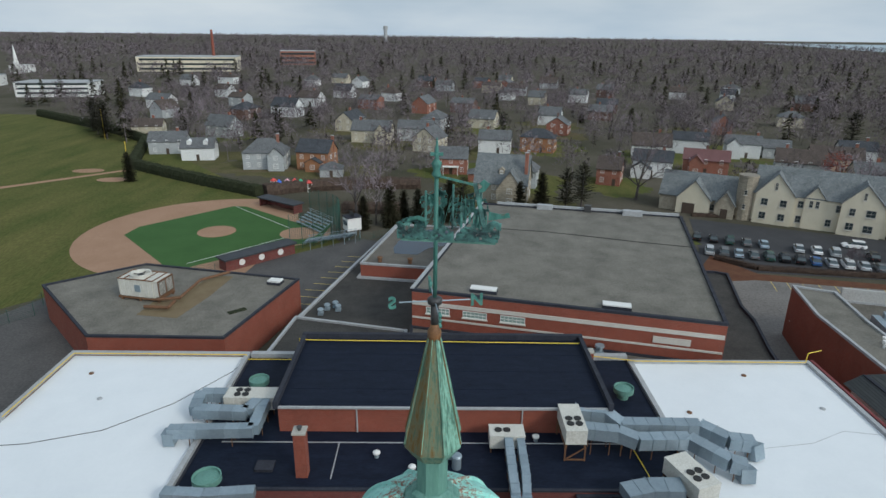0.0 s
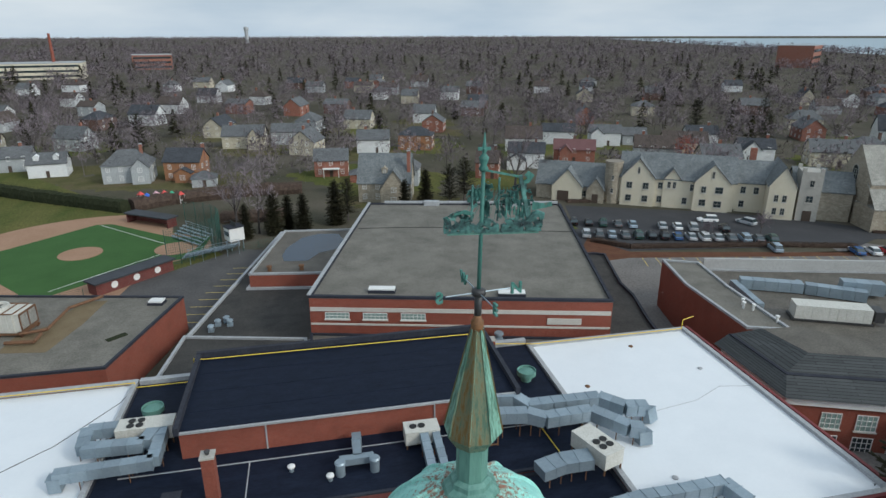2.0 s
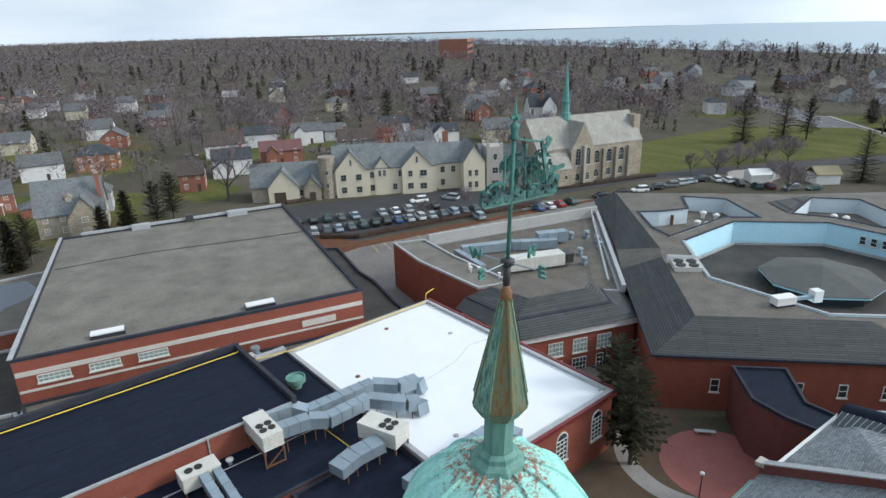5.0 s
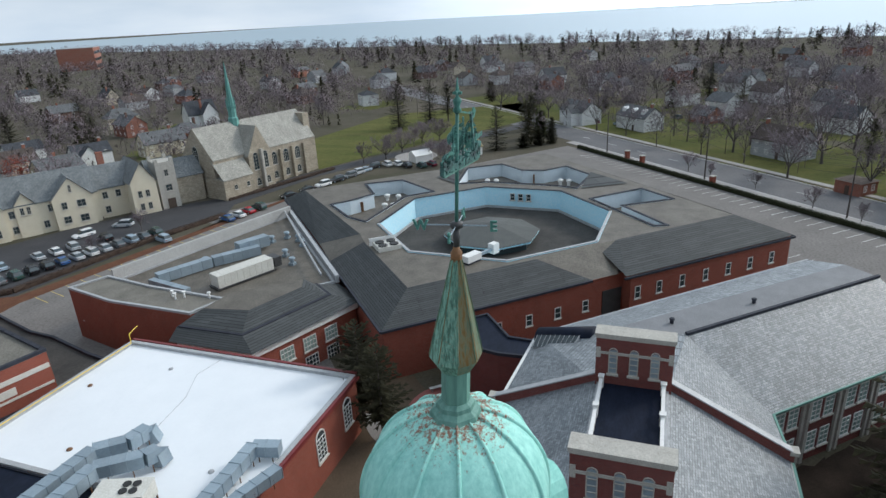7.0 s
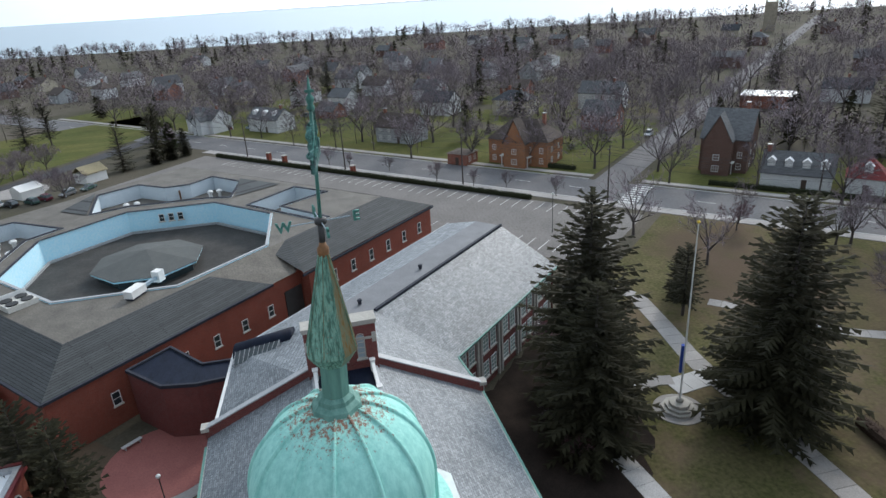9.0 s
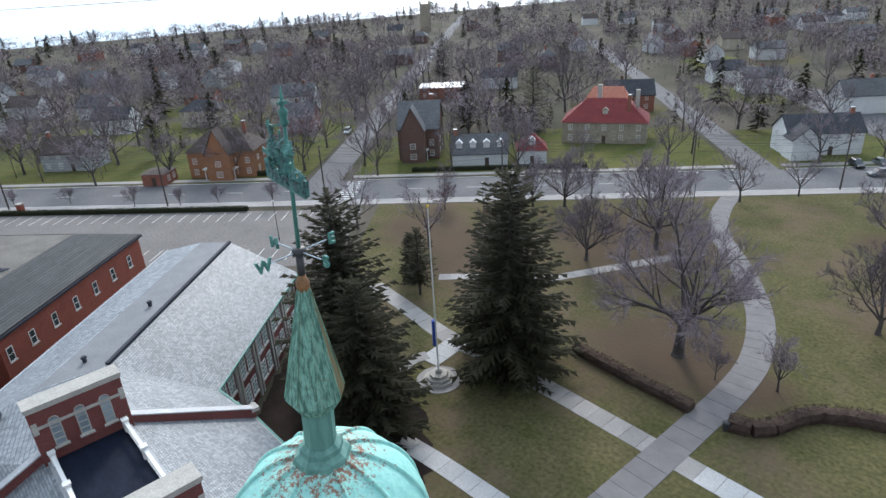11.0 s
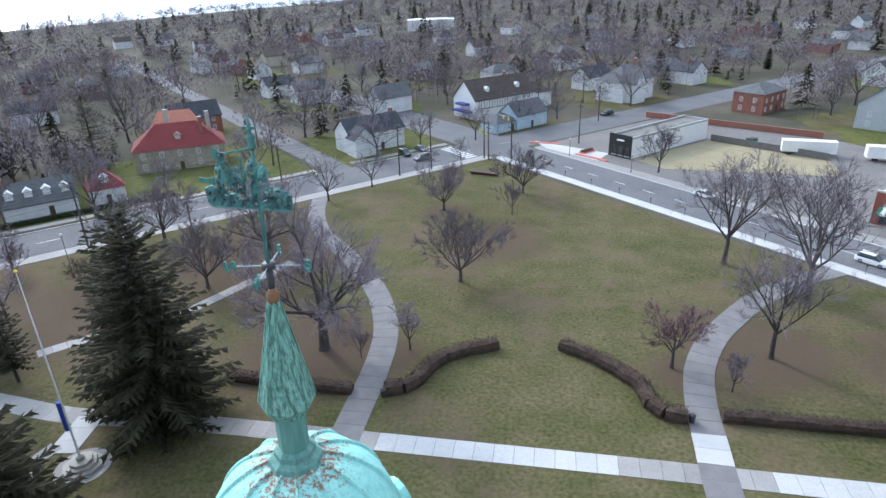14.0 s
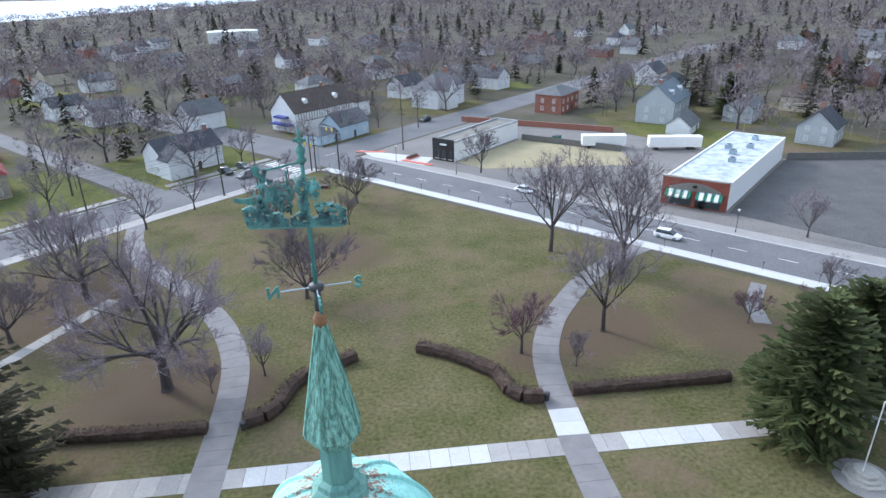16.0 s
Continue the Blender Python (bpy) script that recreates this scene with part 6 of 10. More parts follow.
# windows on the brick sides
for a in (22.2, 31.3, 36.0, 40.6, 45.2):
    window(octo, *st(a, -59.3), 2.55, 42.5 + 180, 1.0, 1.7, 1, 2)
for a in (52.9, 56.8, 61.1, 65.6, 70.1, 74.6, 79.2):
    window(octo, *st(a, -57.6), 3.5, 42.5 + 180, 1.0, 1.9, 1, 2)
# the doorway bay's shade is a flat dark sheet on the wall, not a hollow
part("recess", B().box(*st(49.7, -59.25), 0.9, 3.3, 0.1, 4.1, -47.5), STEEL_DARK, octo, "flat dark panel standing in for a shaded doorway bay")
for a, b in ((34, -113.5), (36, -112), (31.5, -107.5), (33, -106.6), (57, -112.5), (58.6, -111.4), (70, -103.5), (71.4, -102.4), (64.2, -74.0)):
    t = thing("roof_ventilator", *st(a, b), ZQ, 0, "small white roof ventilator", "roof ventilator", "white ventilators")
    part("vent_pipe", B().lathe(0, 0, [(0.35, 0), (0.35, 0.9)], 12), WHITE_PAINT, t, local=True)
    part("cap", B().lathe(0, 0, [(0.6, 0.9), (0.6, 1.2), (0.3, 1.4)], 12), WHITE_PAINT, t, local=True)
t = thing("air_handler", *st(31.6, -67.6), ZK, -47.5 + 20, "white rooftop air unit with a short duct", "air conditioner")
part("casing", B().box(0, 0, 0.3, 2.7, 1.3, 0.9).box(0, 0, 1.2, 2.8, 1.4, 0.08), WHITE_PAINT, t, local=True)
part("skid", B().box(0, 0, 0, 2.5, 1.1, 0.3), COPING_DARK, t, local=True)
part("duct", B().box(2.7, 0, 0.5, 2.9, 0.4, 0.4), GALV, t, local=True)
part("riser", B().box(4.7, 0.1, 0.0, 1.2, 1.1, 1.5), WHITE_PAINT, t, local=True)
t = thing("condenser_bank", *st(22.9, -79.6), ZK, -47.5, "bank of four round fan condensers behind a pale screen", "air conditioner")
part("casing", B().box(0, 0, 0, 3.6, 3.2, 0.7), BEIGE_METAL, t, local=True)
for x in (-0.9, 0.9):
    for y in (-0.8, 0.8):
        part("fan", B().lathe(x, y, [(0.7, 0.7), (0.72, 0.85), (0.6, 0.85)], 16), BLACK, t, local=True)
part("screen", B().prism([(-2.2, 1.9), (2.0, 1.9), (-2.2, 2.1)], 0, 1.2), WHITE_PAINT, t, local=True)

# ---- cafeteria block ----
CAF = [(53.5, 79.5), (58.1, 77.8), (94.6, 68.2), (67.0, 42.6), (63.5, 46), (55.8, 53.3), (50.8, 55.2)]
caf = flat_block("cafeteria_block", CAF, 6.6, BRICK, GRAVEL_BROWN, COPING, "red brick cafeteria block with a flat gravel roof", 0.4, 0.3)
hi = thing("stair_block", 53.5, 79.5, 0, 0, "taller red brick corner block with a gravel roof", "building")
HB = [(53.4, 79.6), (58.5, 77.2), (56.9, 67.5), (55.8, 53.2), (50.7, 55.1), (51.2, 69.5)]
part("wall", B().prism(HB, -0.2, 7.9), BRICK, hi)
part("roof", B().prism(inset(HB, 0.03), 7.9, 8.0), GRAVEL, hi)
part("coping", rim(B(), inset(HB, -0.06), 0.4, 7.92, 8.25), COPING, hi)
row(hi, (50.7, 55.1), (53.4, 79.6), 3.0, 1.6, 3.0, 1, margin=9.5)
for y, z in ((77.0, 3.2), (73.5, 3.4)):
    window(hi, 53.4 - (79.6 - y) * 0.11, y, z, 174, 1.6, 3.2, 3, 6)
part("notice", B().box(51.0, 58.5, 5.4, 0.08, 1.2, 0.7, -6).box(51.3, 61.0, 5.6, 0.08, 0.6, 0.8, -6).box(51.2, 58.0, 3.6, 0.08, 1.0, 0.8, -6), WHITE_PAINT, hi, "small white wall boxes")
part("back_wall", B().beam((59.6, 77.6, 7.6), (95.2, 68.0, 7.6), 0.5, 2.1), mat("grey_back_wall", (0.36, 0.36, 0.35), 0.8, (0.44, 0.44, 0.43), 0.3, 6, 0.1), caf, "long pale grey parapet wall")
part("side_parapet", B().beam((95.2, 68.0, 7.2), (67.2, 42.2, 7.2), 0.6, 1.2), COPING, caf)
man = thing("mansard_wing", 46.4, 42.6, 0, 0, "brick wing with a charcoal shingled mansard and pale fascia", "building")
part("wall", B().prism([(46.9, 54), (46.9, 43), (62.6, 37), (66.8, 42.6), (56, 53), (51, 55)], -0.2, 5.4), BRICK, man)
part("fascia", B().prism([(46.6, 54), (46.6, 42.8), (62.6, 36.6), (67.0, 42.5), (56, 53), (51, 55)], 5.4, 6.4), WHITE_PAINT, man, "broad pale fascia")


def mface(v):
    part("shingle_slope", B().add(v, [tuple(range(len(v)))]), DARK_SHINGLE, man)


mface([(46.2, 42.4, 6.4), (62.8, 36.2, 6.4), (61.5, 40.0, 7.5), (48.2, 45.0, 7.5)])
mface([(46.2, 55.0, 6.4), (46.2, 42.4, 6.4), (48.2, 45.0, 7.5), (48.4, 55.2, 7.5)])
mface([(62.8, 36.2, 6.4), (67.4, 42.2, 6.4), (64.2, 44.0, 7.5), (61.5, 40.0, 7.5)])
mface([(48.6, 45.4, 7.6), (61.4, 40.6, 7.6), (60.5, 44.0, 8.7), (52.5, 47.0, 8.7)])
mface([(48.6, 54.9, 7.6), (48.6, 45.4, 7.6), (52.5, 47.0, 8.7), (51.5, 53.5, 8.7)])
mface([(61.4, 40.6, 7.6), (64.0, 44.0, 7.6), (63.0, 45.2, 8.7), (60.5, 44.0, 8.7)])
part("step", B().prism([(48.2, 55), (48.2, 45.0), (61.5, 40.0), (64.4, 44.0), (56, 53)], 7.0, 7.58), COPING_DARK, man)
part("top", B().prism([(51.5, 53.4), (52.5, 47.0), (60.5, 44.0), (63.0, 45.2), (56.5, 53)], 7.5, 8.68), GRAVEL_BROWN, man)
row(man, (46.9, 43), (62.6, 37), 2.6, 2.1, 2.0, 3, cols=4, rows=3, margin=3.0, pane_mat=GLASS_PALE)
row(man, (62.6, 37), (66.8, 42.6), 2.6, 2.1, 2.0, 1, cols=3, rows=3, pane_mat=GLASS_PALE)
row(man, (46.9, 43), (62.6, 37), -0.2, 2.1, 2.0, 3, cols=4, rows=3, margin=3.0)
# rooftop plant of the cafeteria
t = thing("air_handler", 65.2, 57.4, 6.6, -24, "long ribbed beige air handling unit", "air conditioner")
t.scale = (0.8, 0.95, 0.95)
for k in range(9):
    part("casing_panel", B().box(-5.2 + k * 1.3, 0, 0.4, 1.26, 2.6, 2.0), BEIGE_METAL, t, local=True)
part("hood", B().box(7.0, 0, 0.6, 1.5, 2.4, 1.6), STEEL_DARK, t, local=True)
part("skid", B().box(0, 0, 0.1, 12.4, 2.8, 0.3), STEEL_DARK, t, local=True)


def plant_duct(p, q, w, label):
    t = thing("air_duct", *p, 0, label, "air duct", "galvanised ducts on the roof")
    p, q = Vector(p), Vector(q)
    n = max(1, round((q - p).length / 1.6))
    for i in range(n):
        a, b = p + (q - p) * (i / n), p + (q - p) * ((i + 1) / n - 0.03 / n)
        part("duct_section", B().beam(a, b, w, w), GALV, t)


plant_duct((60.6, 69.8, 7.5), (68.4, 66.0, 7.5), 1.5, "wide silver duct across the gravel roof")
plant_duct((68.6, 65.8, 7.5), (75.0, 61.2, 7.5), 1.5, "wide silver duct across the gravel roof")
plant_duct((59.6, 70.0, 7.4), (57.8, 61.5, 7.4), 1.0, "silver duct along the roof edge")
plant_duct((73.5, 64.5, 8.0), (78.5, 62.0, 8.0), 1.8, "short silver duct by the plant")
for x, y in ((76, 66.5), (78.5, 65.5), (80.5, 62.5), (83, 61), (82, 58), (80, 56), (66, 68.5), (69, 67.6), (75, 56.2), (72, 53)):
    t = thing("roof_ventilator", x, y, 6.6, 0, "small silver roof ventilator with a cap", "roof ventilator", "small silver ventilators")
    part("base", B().box(0, 0, 0, 0.9, 0.9, 0.4), GALV, t, local=True)
    part("cap", B().lathe(0, 0, [(0.32, 0.4), (0.32, 1.0), (0.55, 1.05), (0.45, 1.3)], 12), GALV, t, local=True)
for x, y in ((54.8, 61.5), (54.2, 60.5), (55.0, 59.6), (55.6, 55.8)):
    single("vent_pipe", B().lathe(x, y, [(0.14, 8.0), (0.14, 8.7), (0.26, 8.75), (0.26, 8.95)], 10), WHITE_PAINT, "small white vent pipe", "vent pipe", "vent pipes")
pipe("roof_pipe", [(66.6, 44.5, 8.0), (94.5, 69.0, 8.0)], 0.18, COPING, "pale pipe along the roof edge", "pipe")

# ---- court with red plaza ----
sheet("plaza", arc_pts(50.2, 18.2, 6.0, 0, 360, 36), 0.06, PLAZA_RED, "round red paved plaza", "plaza")
sheet("path", arc_pts(50.0, 20.5, 8.6, 110, 235, 16) + arc_pts(50.0, 20.5, 6.6, 235, 110, 16), 0.05, CONCRETE, "curved concrete path round the plaza", "path")
lk = thing("link_building", 55, 16, 0, 0, "brick link with a dark sloping roof", "building")
LK = [(58.6, 21.9), (62.4, 17.8), (57.2, 13.7), (57.0, 10.6), (53.4, 9.6), (53.2, 14.0), (54.0, 17.6)]
part("wall", B().prism(LK, -0.2, 6.4), BRICK_DARK, lk)
part("roof", B().prism(inset(LK, 0.1), 6.4, 6.55), EPDM, lk)
part("coping", rim(B(), inset(LK, -0.12), 0.3, 6.4, 6.8), COPING_DARK, lk)
bn = thing("bench", 53.9, 21.9, 0, -50, "pale bench by the plaza wall", "bench")
part("seat", B().box(0, 0, 0.42, 2.2, 0.5, 0.07), CONCRETE_NEW, bn, local=True)
for x in (-0.8, 0.8):
    part("leg", B().box(x, 0, 0, 0.12, 0.4, 0.42), CONCRETE_NEW, bn, local=True)


def lamp_post(x, y, label="black lamp post with a white globe", h=3.6):
    t = thing("lamp_post", x, y, 0, 0, label, "lamp post", "lamp posts")
    part("post", B().lathe(0, 0, [(0.12, 0), (0.12, 0.5), (0.06, 0.6), (0.05, h)], 10), STEEL_DARK, t, local=True)
    part("globe", B().lathe(0, 0, [(0.1, h), (0.22, h + 0.12), (0.22, h + 0.3), (0.08, h + 0.42)], 12), WHITE_PAINT, t, local=True)
    return t


lamp_post(43.2, 16.8)

# ---- houses ----
HOUSE_SPOTS = []


def gable_prism(w, d, z0, z1, over=0.35):
    """A gabled roof of slabs, ridge along x."""
    b, t = B(), 0.22
    X, Y = w / 2 + over, d / 2 + over
    zo = z0 - (z1 - z0) * over / (d / 2)
    for s in (1, -1):
        vs = [(-X, s * Y, zo), (X, s * Y, zo), (X, 0, z1), (-X, 0, z1)]
        vs += [(x, y, z + t) for x, y, z in vs]
        fs = [(0, 1, 2, 3), (7, 6, 5, 4), (0, 4, 5, 1), (1, 5, 6, 2), (2, 6, 7, 3), (3, 7, 4, 0)]
        b.add(vs, fs if s < 0 else [f[::-1] for f in fs])
    return b


def hip_prism(w, d, z0, z1, over=0.4, ridge=None):
    X, Y = w / 2 + over, d / 2 + over
    r = max(0.1, (w - d) / 2 if ridge is None else ridge)
    if d > w:
        vs = [(-X, -Y, z0), (X, -Y, z0), (X, Y, z0), (-X, Y, z0), (0, -(d - w) / 2, z1), (0, (d - w) / 2, z1)]
        fs = [(0, 1, 4), (1, 2, 5, 4), (2, 3, 5), (3, 0, 4, 5), (3, 2, 1, 0)]
    else:
        vs = [(-X, -Y, z0), (X, -Y, z0), (X, Y, z0), (-X, Y, z0), (-r, 0, z1), (r, 0, z1)]
        fs = [(0, 1, 5, 4), (1, 2, 5), (2, 3, 4, 5), (3, 0, 4), (3, 2, 1, 0)]
    return B().add(vs, fs)


def house(x, y, rz, w, d, eave, top, wall, roof, label, hip=False, chim=None, cols=3, wing=None, dormers=0, porch=False, storeys=2, far=False, pane=None):
    """A house whose front faces its own -y; the ridge runs along the front unless hipped."""
    HOUSE_SPOTS.append((x, y, max(w, d) * 0.62 + 1.5))
    t = thing("house", x, y, 0, rz, label, "house", "houses")
    body = B().box(0, 0, -0.2, w, d, eave + 0.2)
    if not hip:
        body.add([(-w / 2, -d / 2, eave), (-w / 2, d / 2, eave), (-w / 2, 0, top), (w / 2, -d / 2, eave), (w / 2, d / 2, eave), (w / 2, 0, top)], [(1, 0, 2), (3, 4, 5)])
    part("wall", body, wall, t, local=True)
    part("roof", hip_prism(w, d, eave, top) if hip else gable_prism(w, d, eave, top), roof, t, local=True)
    zs = [0.9, 3.6][:storeys] if eave > 4.4 else [0.9]
    for z in zs:
        for i in range(cols):
            wx = -w / 2 + w * (i + 0.5) / cols
            if z < 2 and i == cols // 2 and not far:
                part("door", B().box(wx, -d / 2 - 0.03, 0, 1.0, 0.1, 2.1), TIMBER, t, local=True)
            else:
                small_window(t, wx, -d / 2, z, -90)
        for s, f in ((1, 0), (-1, 180)) if math.hypot(x, y) < 300 else ():
            for u in (-0.22, 0.22):
                small_window(t, s * w / 2, d * u, z, f)
        for i in range(cols if math.hypot(x, y) < 300 else 0):
            small_window(t, -w / 2 + w * (i + 0.5) / cols, d / 2, z, 90)
    if chim:
        cx, cy = chim
        stack = part("chimney", B().box(cx, cy, eave - 0.5, 0.85, 0.75, top + 1.8 - eave), HOUSE_BRICK if wall is not HOUSE_BRICK else BROWN_BRICK, t, local=True)
        if not far:
            part("chimney_cap", B().box(cx, cy, top + 1.3, 1.0, 0.9, 0.18), COPING, stack, local=True)
    if wing:
        ww, wd, we, wt, wx, wy = wing
        wb = B().box(wx, wy, -0.2, ww, wd, we + 0.2)
        wb.add([(wx - ww / 2, wy - wd / 2, we), (wx + ww / 2, wy - wd / 2, we), (wx, wy - wd / 2, wt)], [(0, 1, 2)])
        part("wing_wall", wb, wall, t, local=True)
        X = ww / 2 + 0.3
        g = B()
        for s in (1, -1):
            vs = [(wx + s * X, wy - wd / 2 - 0.3, we - 0.15), (wx + s * X, wy + wd / 2, we - 0.15), (wx, wy + wd / 2, wt), (wx, wy - wd / 2 - 0.3, wt)]
            vs += [(a, b_, c + 0.2) for a, b_, c in vs]
            fs = [(0, 1, 2, 3), (7, 6, 5, 4), (0, 4, 5, 1), (1, 5, 6, 2), (2, 6, 7, 3), (3, 7, 4, 0)]
            g.add(vs, fs if s > 0 else [f[::-1] for f in fs])
        part("wing_roof", g, roof, t, local=True)
        small_window(t, wx, wy - wd / 2, 0.9, -90, 1.6, 1.5, 3)
        if we > 4.4:
            small_window(t, wx, wy - wd / 2, 3.6, -90, 1.4, 1.4)
    for i in range(dormers):
        dx = -w / 2 + w * (i + 0.5) / dormers
        dz = eave + (top - eave) * 0.3
        part("dormer", B().box(dx, -d / 2 * 0.55, dz, 1.5, 1.6, 1.3).add([(dx - 0.9, -d * 0.275 - 0.9, dz + 1.25), (dx + 0.9, -d * 0.275 - 0.9, dz + 1.25), (dx, -d * 0.275 - 0.9, dz + 1.95), (dx - 0.9, -d * 0.275 + 1.4, dz + 1.25), (dx + 0.9, -d * 0.275 + 1.4, dz + 1.25), (dx, -d * 0.275 + 1.4, dz + 1.95)], [(0, 1, 2), (0, 2, 5, 3), (2, 1, 4, 5)]), wall, t, local=True)
        small_window(t, dx, -d / 2 * 0.55 - 0.8, dz + 0.2, -90, 0.8, 0.9, 1)
    if porch:
        pr = part("porch_roof", B().box(0, -d / 2 - 1.0, 2.6, w * 0.5, 2.0, 0.25), WHITE_PAINT, t, local=True)
        for px in (-w * 0.22, w * 0.22):
            part("porch_post", B().box(px, -d / 2 - 1.8, 0, 0.2, 0.2, 2.6), WHITE_PAINT, pr, local=True)
    return t


# behind the ball field and gym
house(-57, 199, 5, 14, 9, 5.4, 9.6, GREY_SIDING, SHINGLE_GREY, "grey two-storey house with a hipped grey roof", True, (4, 0), 4, (5, 5, 5.0, 7.6, 4, -5))
house(-40, 198, -12, 11, 8.5, 6.0, 9.4, ORANGE_BRICK, SHINGLE_BLACK, "orange brick house under a black roof", False, (5.2, 1), 3, (5, 3, 3.0, 4.4, 1, -5.4))
house(-33.5, 187, 5, 7, 6, 2.5, 4.4, GREY_SIDING, SHINGLE_GREY, "grey garage with a shingled hip roof", True, None, 1, storeys=1)
house(-99, 223, 8, 13, 8, 4.6, 7.6, GREY_SIDING, SHINGLE_GREY, "small grey house behind the hedge", False, (3, 1), 3)
house(-84, 212, 8, 11, 8, 4.4, 7.2, WHITE_SIDING, SHINGLE_GREY, "small white house behind the hedge", False, None, 3, dormers=2)
house(-122, 258, 10, 12, 8, 4.8, 7.4, CREAM_SIDING, SHINGLE_BROWN, "cream house among bare trees", False, (2, 1), 3)
house(-27, 252, -8, 16, 9, 5.0, 8.6, CREAM_SIDING, SHINGLE_GREY, "cream house with grey shingled gables", False, (-5, 0), 4, (5, 4, 5.0, 8.0, 5, -6))
house(-9, 257, -8, 15, 9, 5.2, 8.0, GREY_SIDING, SHINGLE_GREY, "long pale grey house with a blue-grey roof", False, (7, 1), 5)
house(4.5, 194, -5, 10.5, 8, 5.2, 8.2, HOUSE_BRICK, SHINGLE_GREY, "red brick house with white door and grey roof", False, None, 3, porch=True)
house(13, 183, -5, 7, 6, 2.4, 4.0, HOUSE_BRICK, SHINGLE_GREY, "brick garage with a low grey hip roof", True, None, 1, storeys=1)
house(39, 234, -18, 13, 9, 5.6, 8.6, ORANGE_BRICK, SHINGLE_BLACK, "orange brick house under a dark hip roof", True, (5.5, 2), 4)
house(22, 232, -10, 12, 9, 5.0, 8.0, WHITE_SIDING, SHINGLE_GREY, "white house behind bare trees", False, (-3, 1), 4)
house(18, 160, -15, 14, 10, 5.5, 12.3, STONE, SLATE_DULL, "tan stone house with steep slate gables", False, (6.5, -3), 4, (7, 5, 4.5, 9.5, 3, -6), dormers=1)
house(24, 177, -15, 12, 8, 5.0, 9.0, GREY_SIDING, SHINGLE_GREY, "grey hipped house behind the stone one", True, (3, 0), 3)
# between gym and church row
house(70, 193, -22, 12, 8.5, 5.2, 8.0, WHITE_SIDING, SHINGLE_BLACK, "white house under a black roof", False, (3, 1), 3, (6, 4, 3.0, 5.2, -3, -6))
house(89, 197, -22, 14, 8.5, 4.8, 7.6, HOUSE_BRICK, mat("plum_shingle", (0.13, 0.06, 0.06), 0.9, (0.17, 0.085, 0.085), 0.5, 9, 0.3), "brick house under a plum-coloured roof", False, (0, 1), 3, (4, 4, 4.4, 6.6, -3, -5.5))
house(53, 181, -22, 7, 9, 5.0, 8.0, HOUSE_BRICK, SHINGLE_BROWN, "narrow brick house behind the gym", False, (2, 2), 2)
house(98, 234, -22, 13, 8.5, 5.2, 7.8, WHITE_SIDING, SHINGLE_BLACK, "white colonial house with dark shutters", False, (5, 1), 5)
house(115, 227, -22, 12.5, 8.5, 5.2, 7.8, WHITE_SIDING, SHINGLE_GREY, "white house with a grey roof", False, (5, 1), 4, (5, 4, 5.0, 7.4, -3, -6))
house(127, 225, -22, 9, 8, 4.0, 6.5, GREY_SIDING, SHINGLE_GREY, "small grey house beside white ones", False, None, 2)
house(152, 217, -22, 12, 8.5, 5.0, 7.6, WHITE_SIDING, SHINGLE_BLACK, "white house with a dark roof", False, (3, 1), 4)
house(137, 205, -22, 16, 9, 4.2, 7.6, CREAM_SIDING, SHINGLE_BROWN, "broad house under a brown roof", False, (6, 1), 4)
house(120, 195, -26, 16, 10, 4.6, 8.2, GREY_SIDING, SHINGLE_BROWN, "grey house under a broad brown roof", False, (-5, 1), 4)
house(153, 186, -26, 12, 8, 4.6, 7.4, WHITE_SIDING, SHINGLE_BLACK, "white house behind the stone hall", False, (4, 1), 3, (6, 4, 4.2, 7.4, -2, -5.5))
house(172, 172, -26, 15, 9, 5.0, 8.6, CREAM_SIDING, SHINGLE_GREY, "cream house behind the church", False, (4, 1), 4)
house(190, 176, -26, 13, 9, 5.0, 8.4, HOUSE_BRICK, SHINGLE_GREY, "brick house behind the church", True, (4, 1), 3)
house(228, 201, -30, 13, 9, 6.0, 11.5, WHITE_SIDING, SHINGLE_BLACK, "white gabled house with black timber trim", False, (0, -3), 3, (7, 5, 6.0, 11.0, 2, -6))
# across the avenue to the east
house(243, 30, -137, 15, 9, 5.0, 8.4, WHITE_SIDING, SHINGLE_GREY, "white house with a grey roof across the avenue", False, (6, 0), 4, (5, 4, 5.0, 7.6, 3, -6), porch=True)
house(231, 7, -137, 15, 9, 4.8, 8.0, WHITE_SIDING, SHINGLE_GREY, "low white house with dormers across the avenue", False, (6, 0), 4, dormers=3)
house(262, -23, -137, 10, 9, 5.6, 8.6, WHITE_SIDING, SHINGLE_GREY, "tall white house with a white chimney", False, (-5, 0), 3)
house(246, -16, -137, 9, 8, 3.0, 5.8, HOUSE_BRICK, SHINGLE_GREY, "low brick wing beside the white house", False, None, 2)
house(189, -34, -137, 14, 9, 5.0, 8.6, GREY_SIDING, SHINGLE_BROWN, "grey house with a brown roof across the avenue", False, (-6, 0), 4)
house(147, -60, -137, 17, 10, 6.6, 11.5, ORANGE_BRICK, SHINGLE_BROWN, "large orange brick house with a brown gabled roof", True, (5, 1), 5, (6, 4, 6.4, 12.5, 0.5, -6), porch=True)
house(153, -44, -137, 6, 6, 3.0, 3.6, HOUSE_BRICK, SHINGLE_BROWN, "low brick garage beside the orange house", True, None, 1, storeys=1)
house(121, -103, -137, 10.5, 15, 8.0, 13.6, BROWN_BRICK, SHINGLE_GREY, "tall dark brick house with a steep grey gable", False, (3, 2), 3, (6, 5, 8.0, 14.0, -1, -8.5), porch=True)
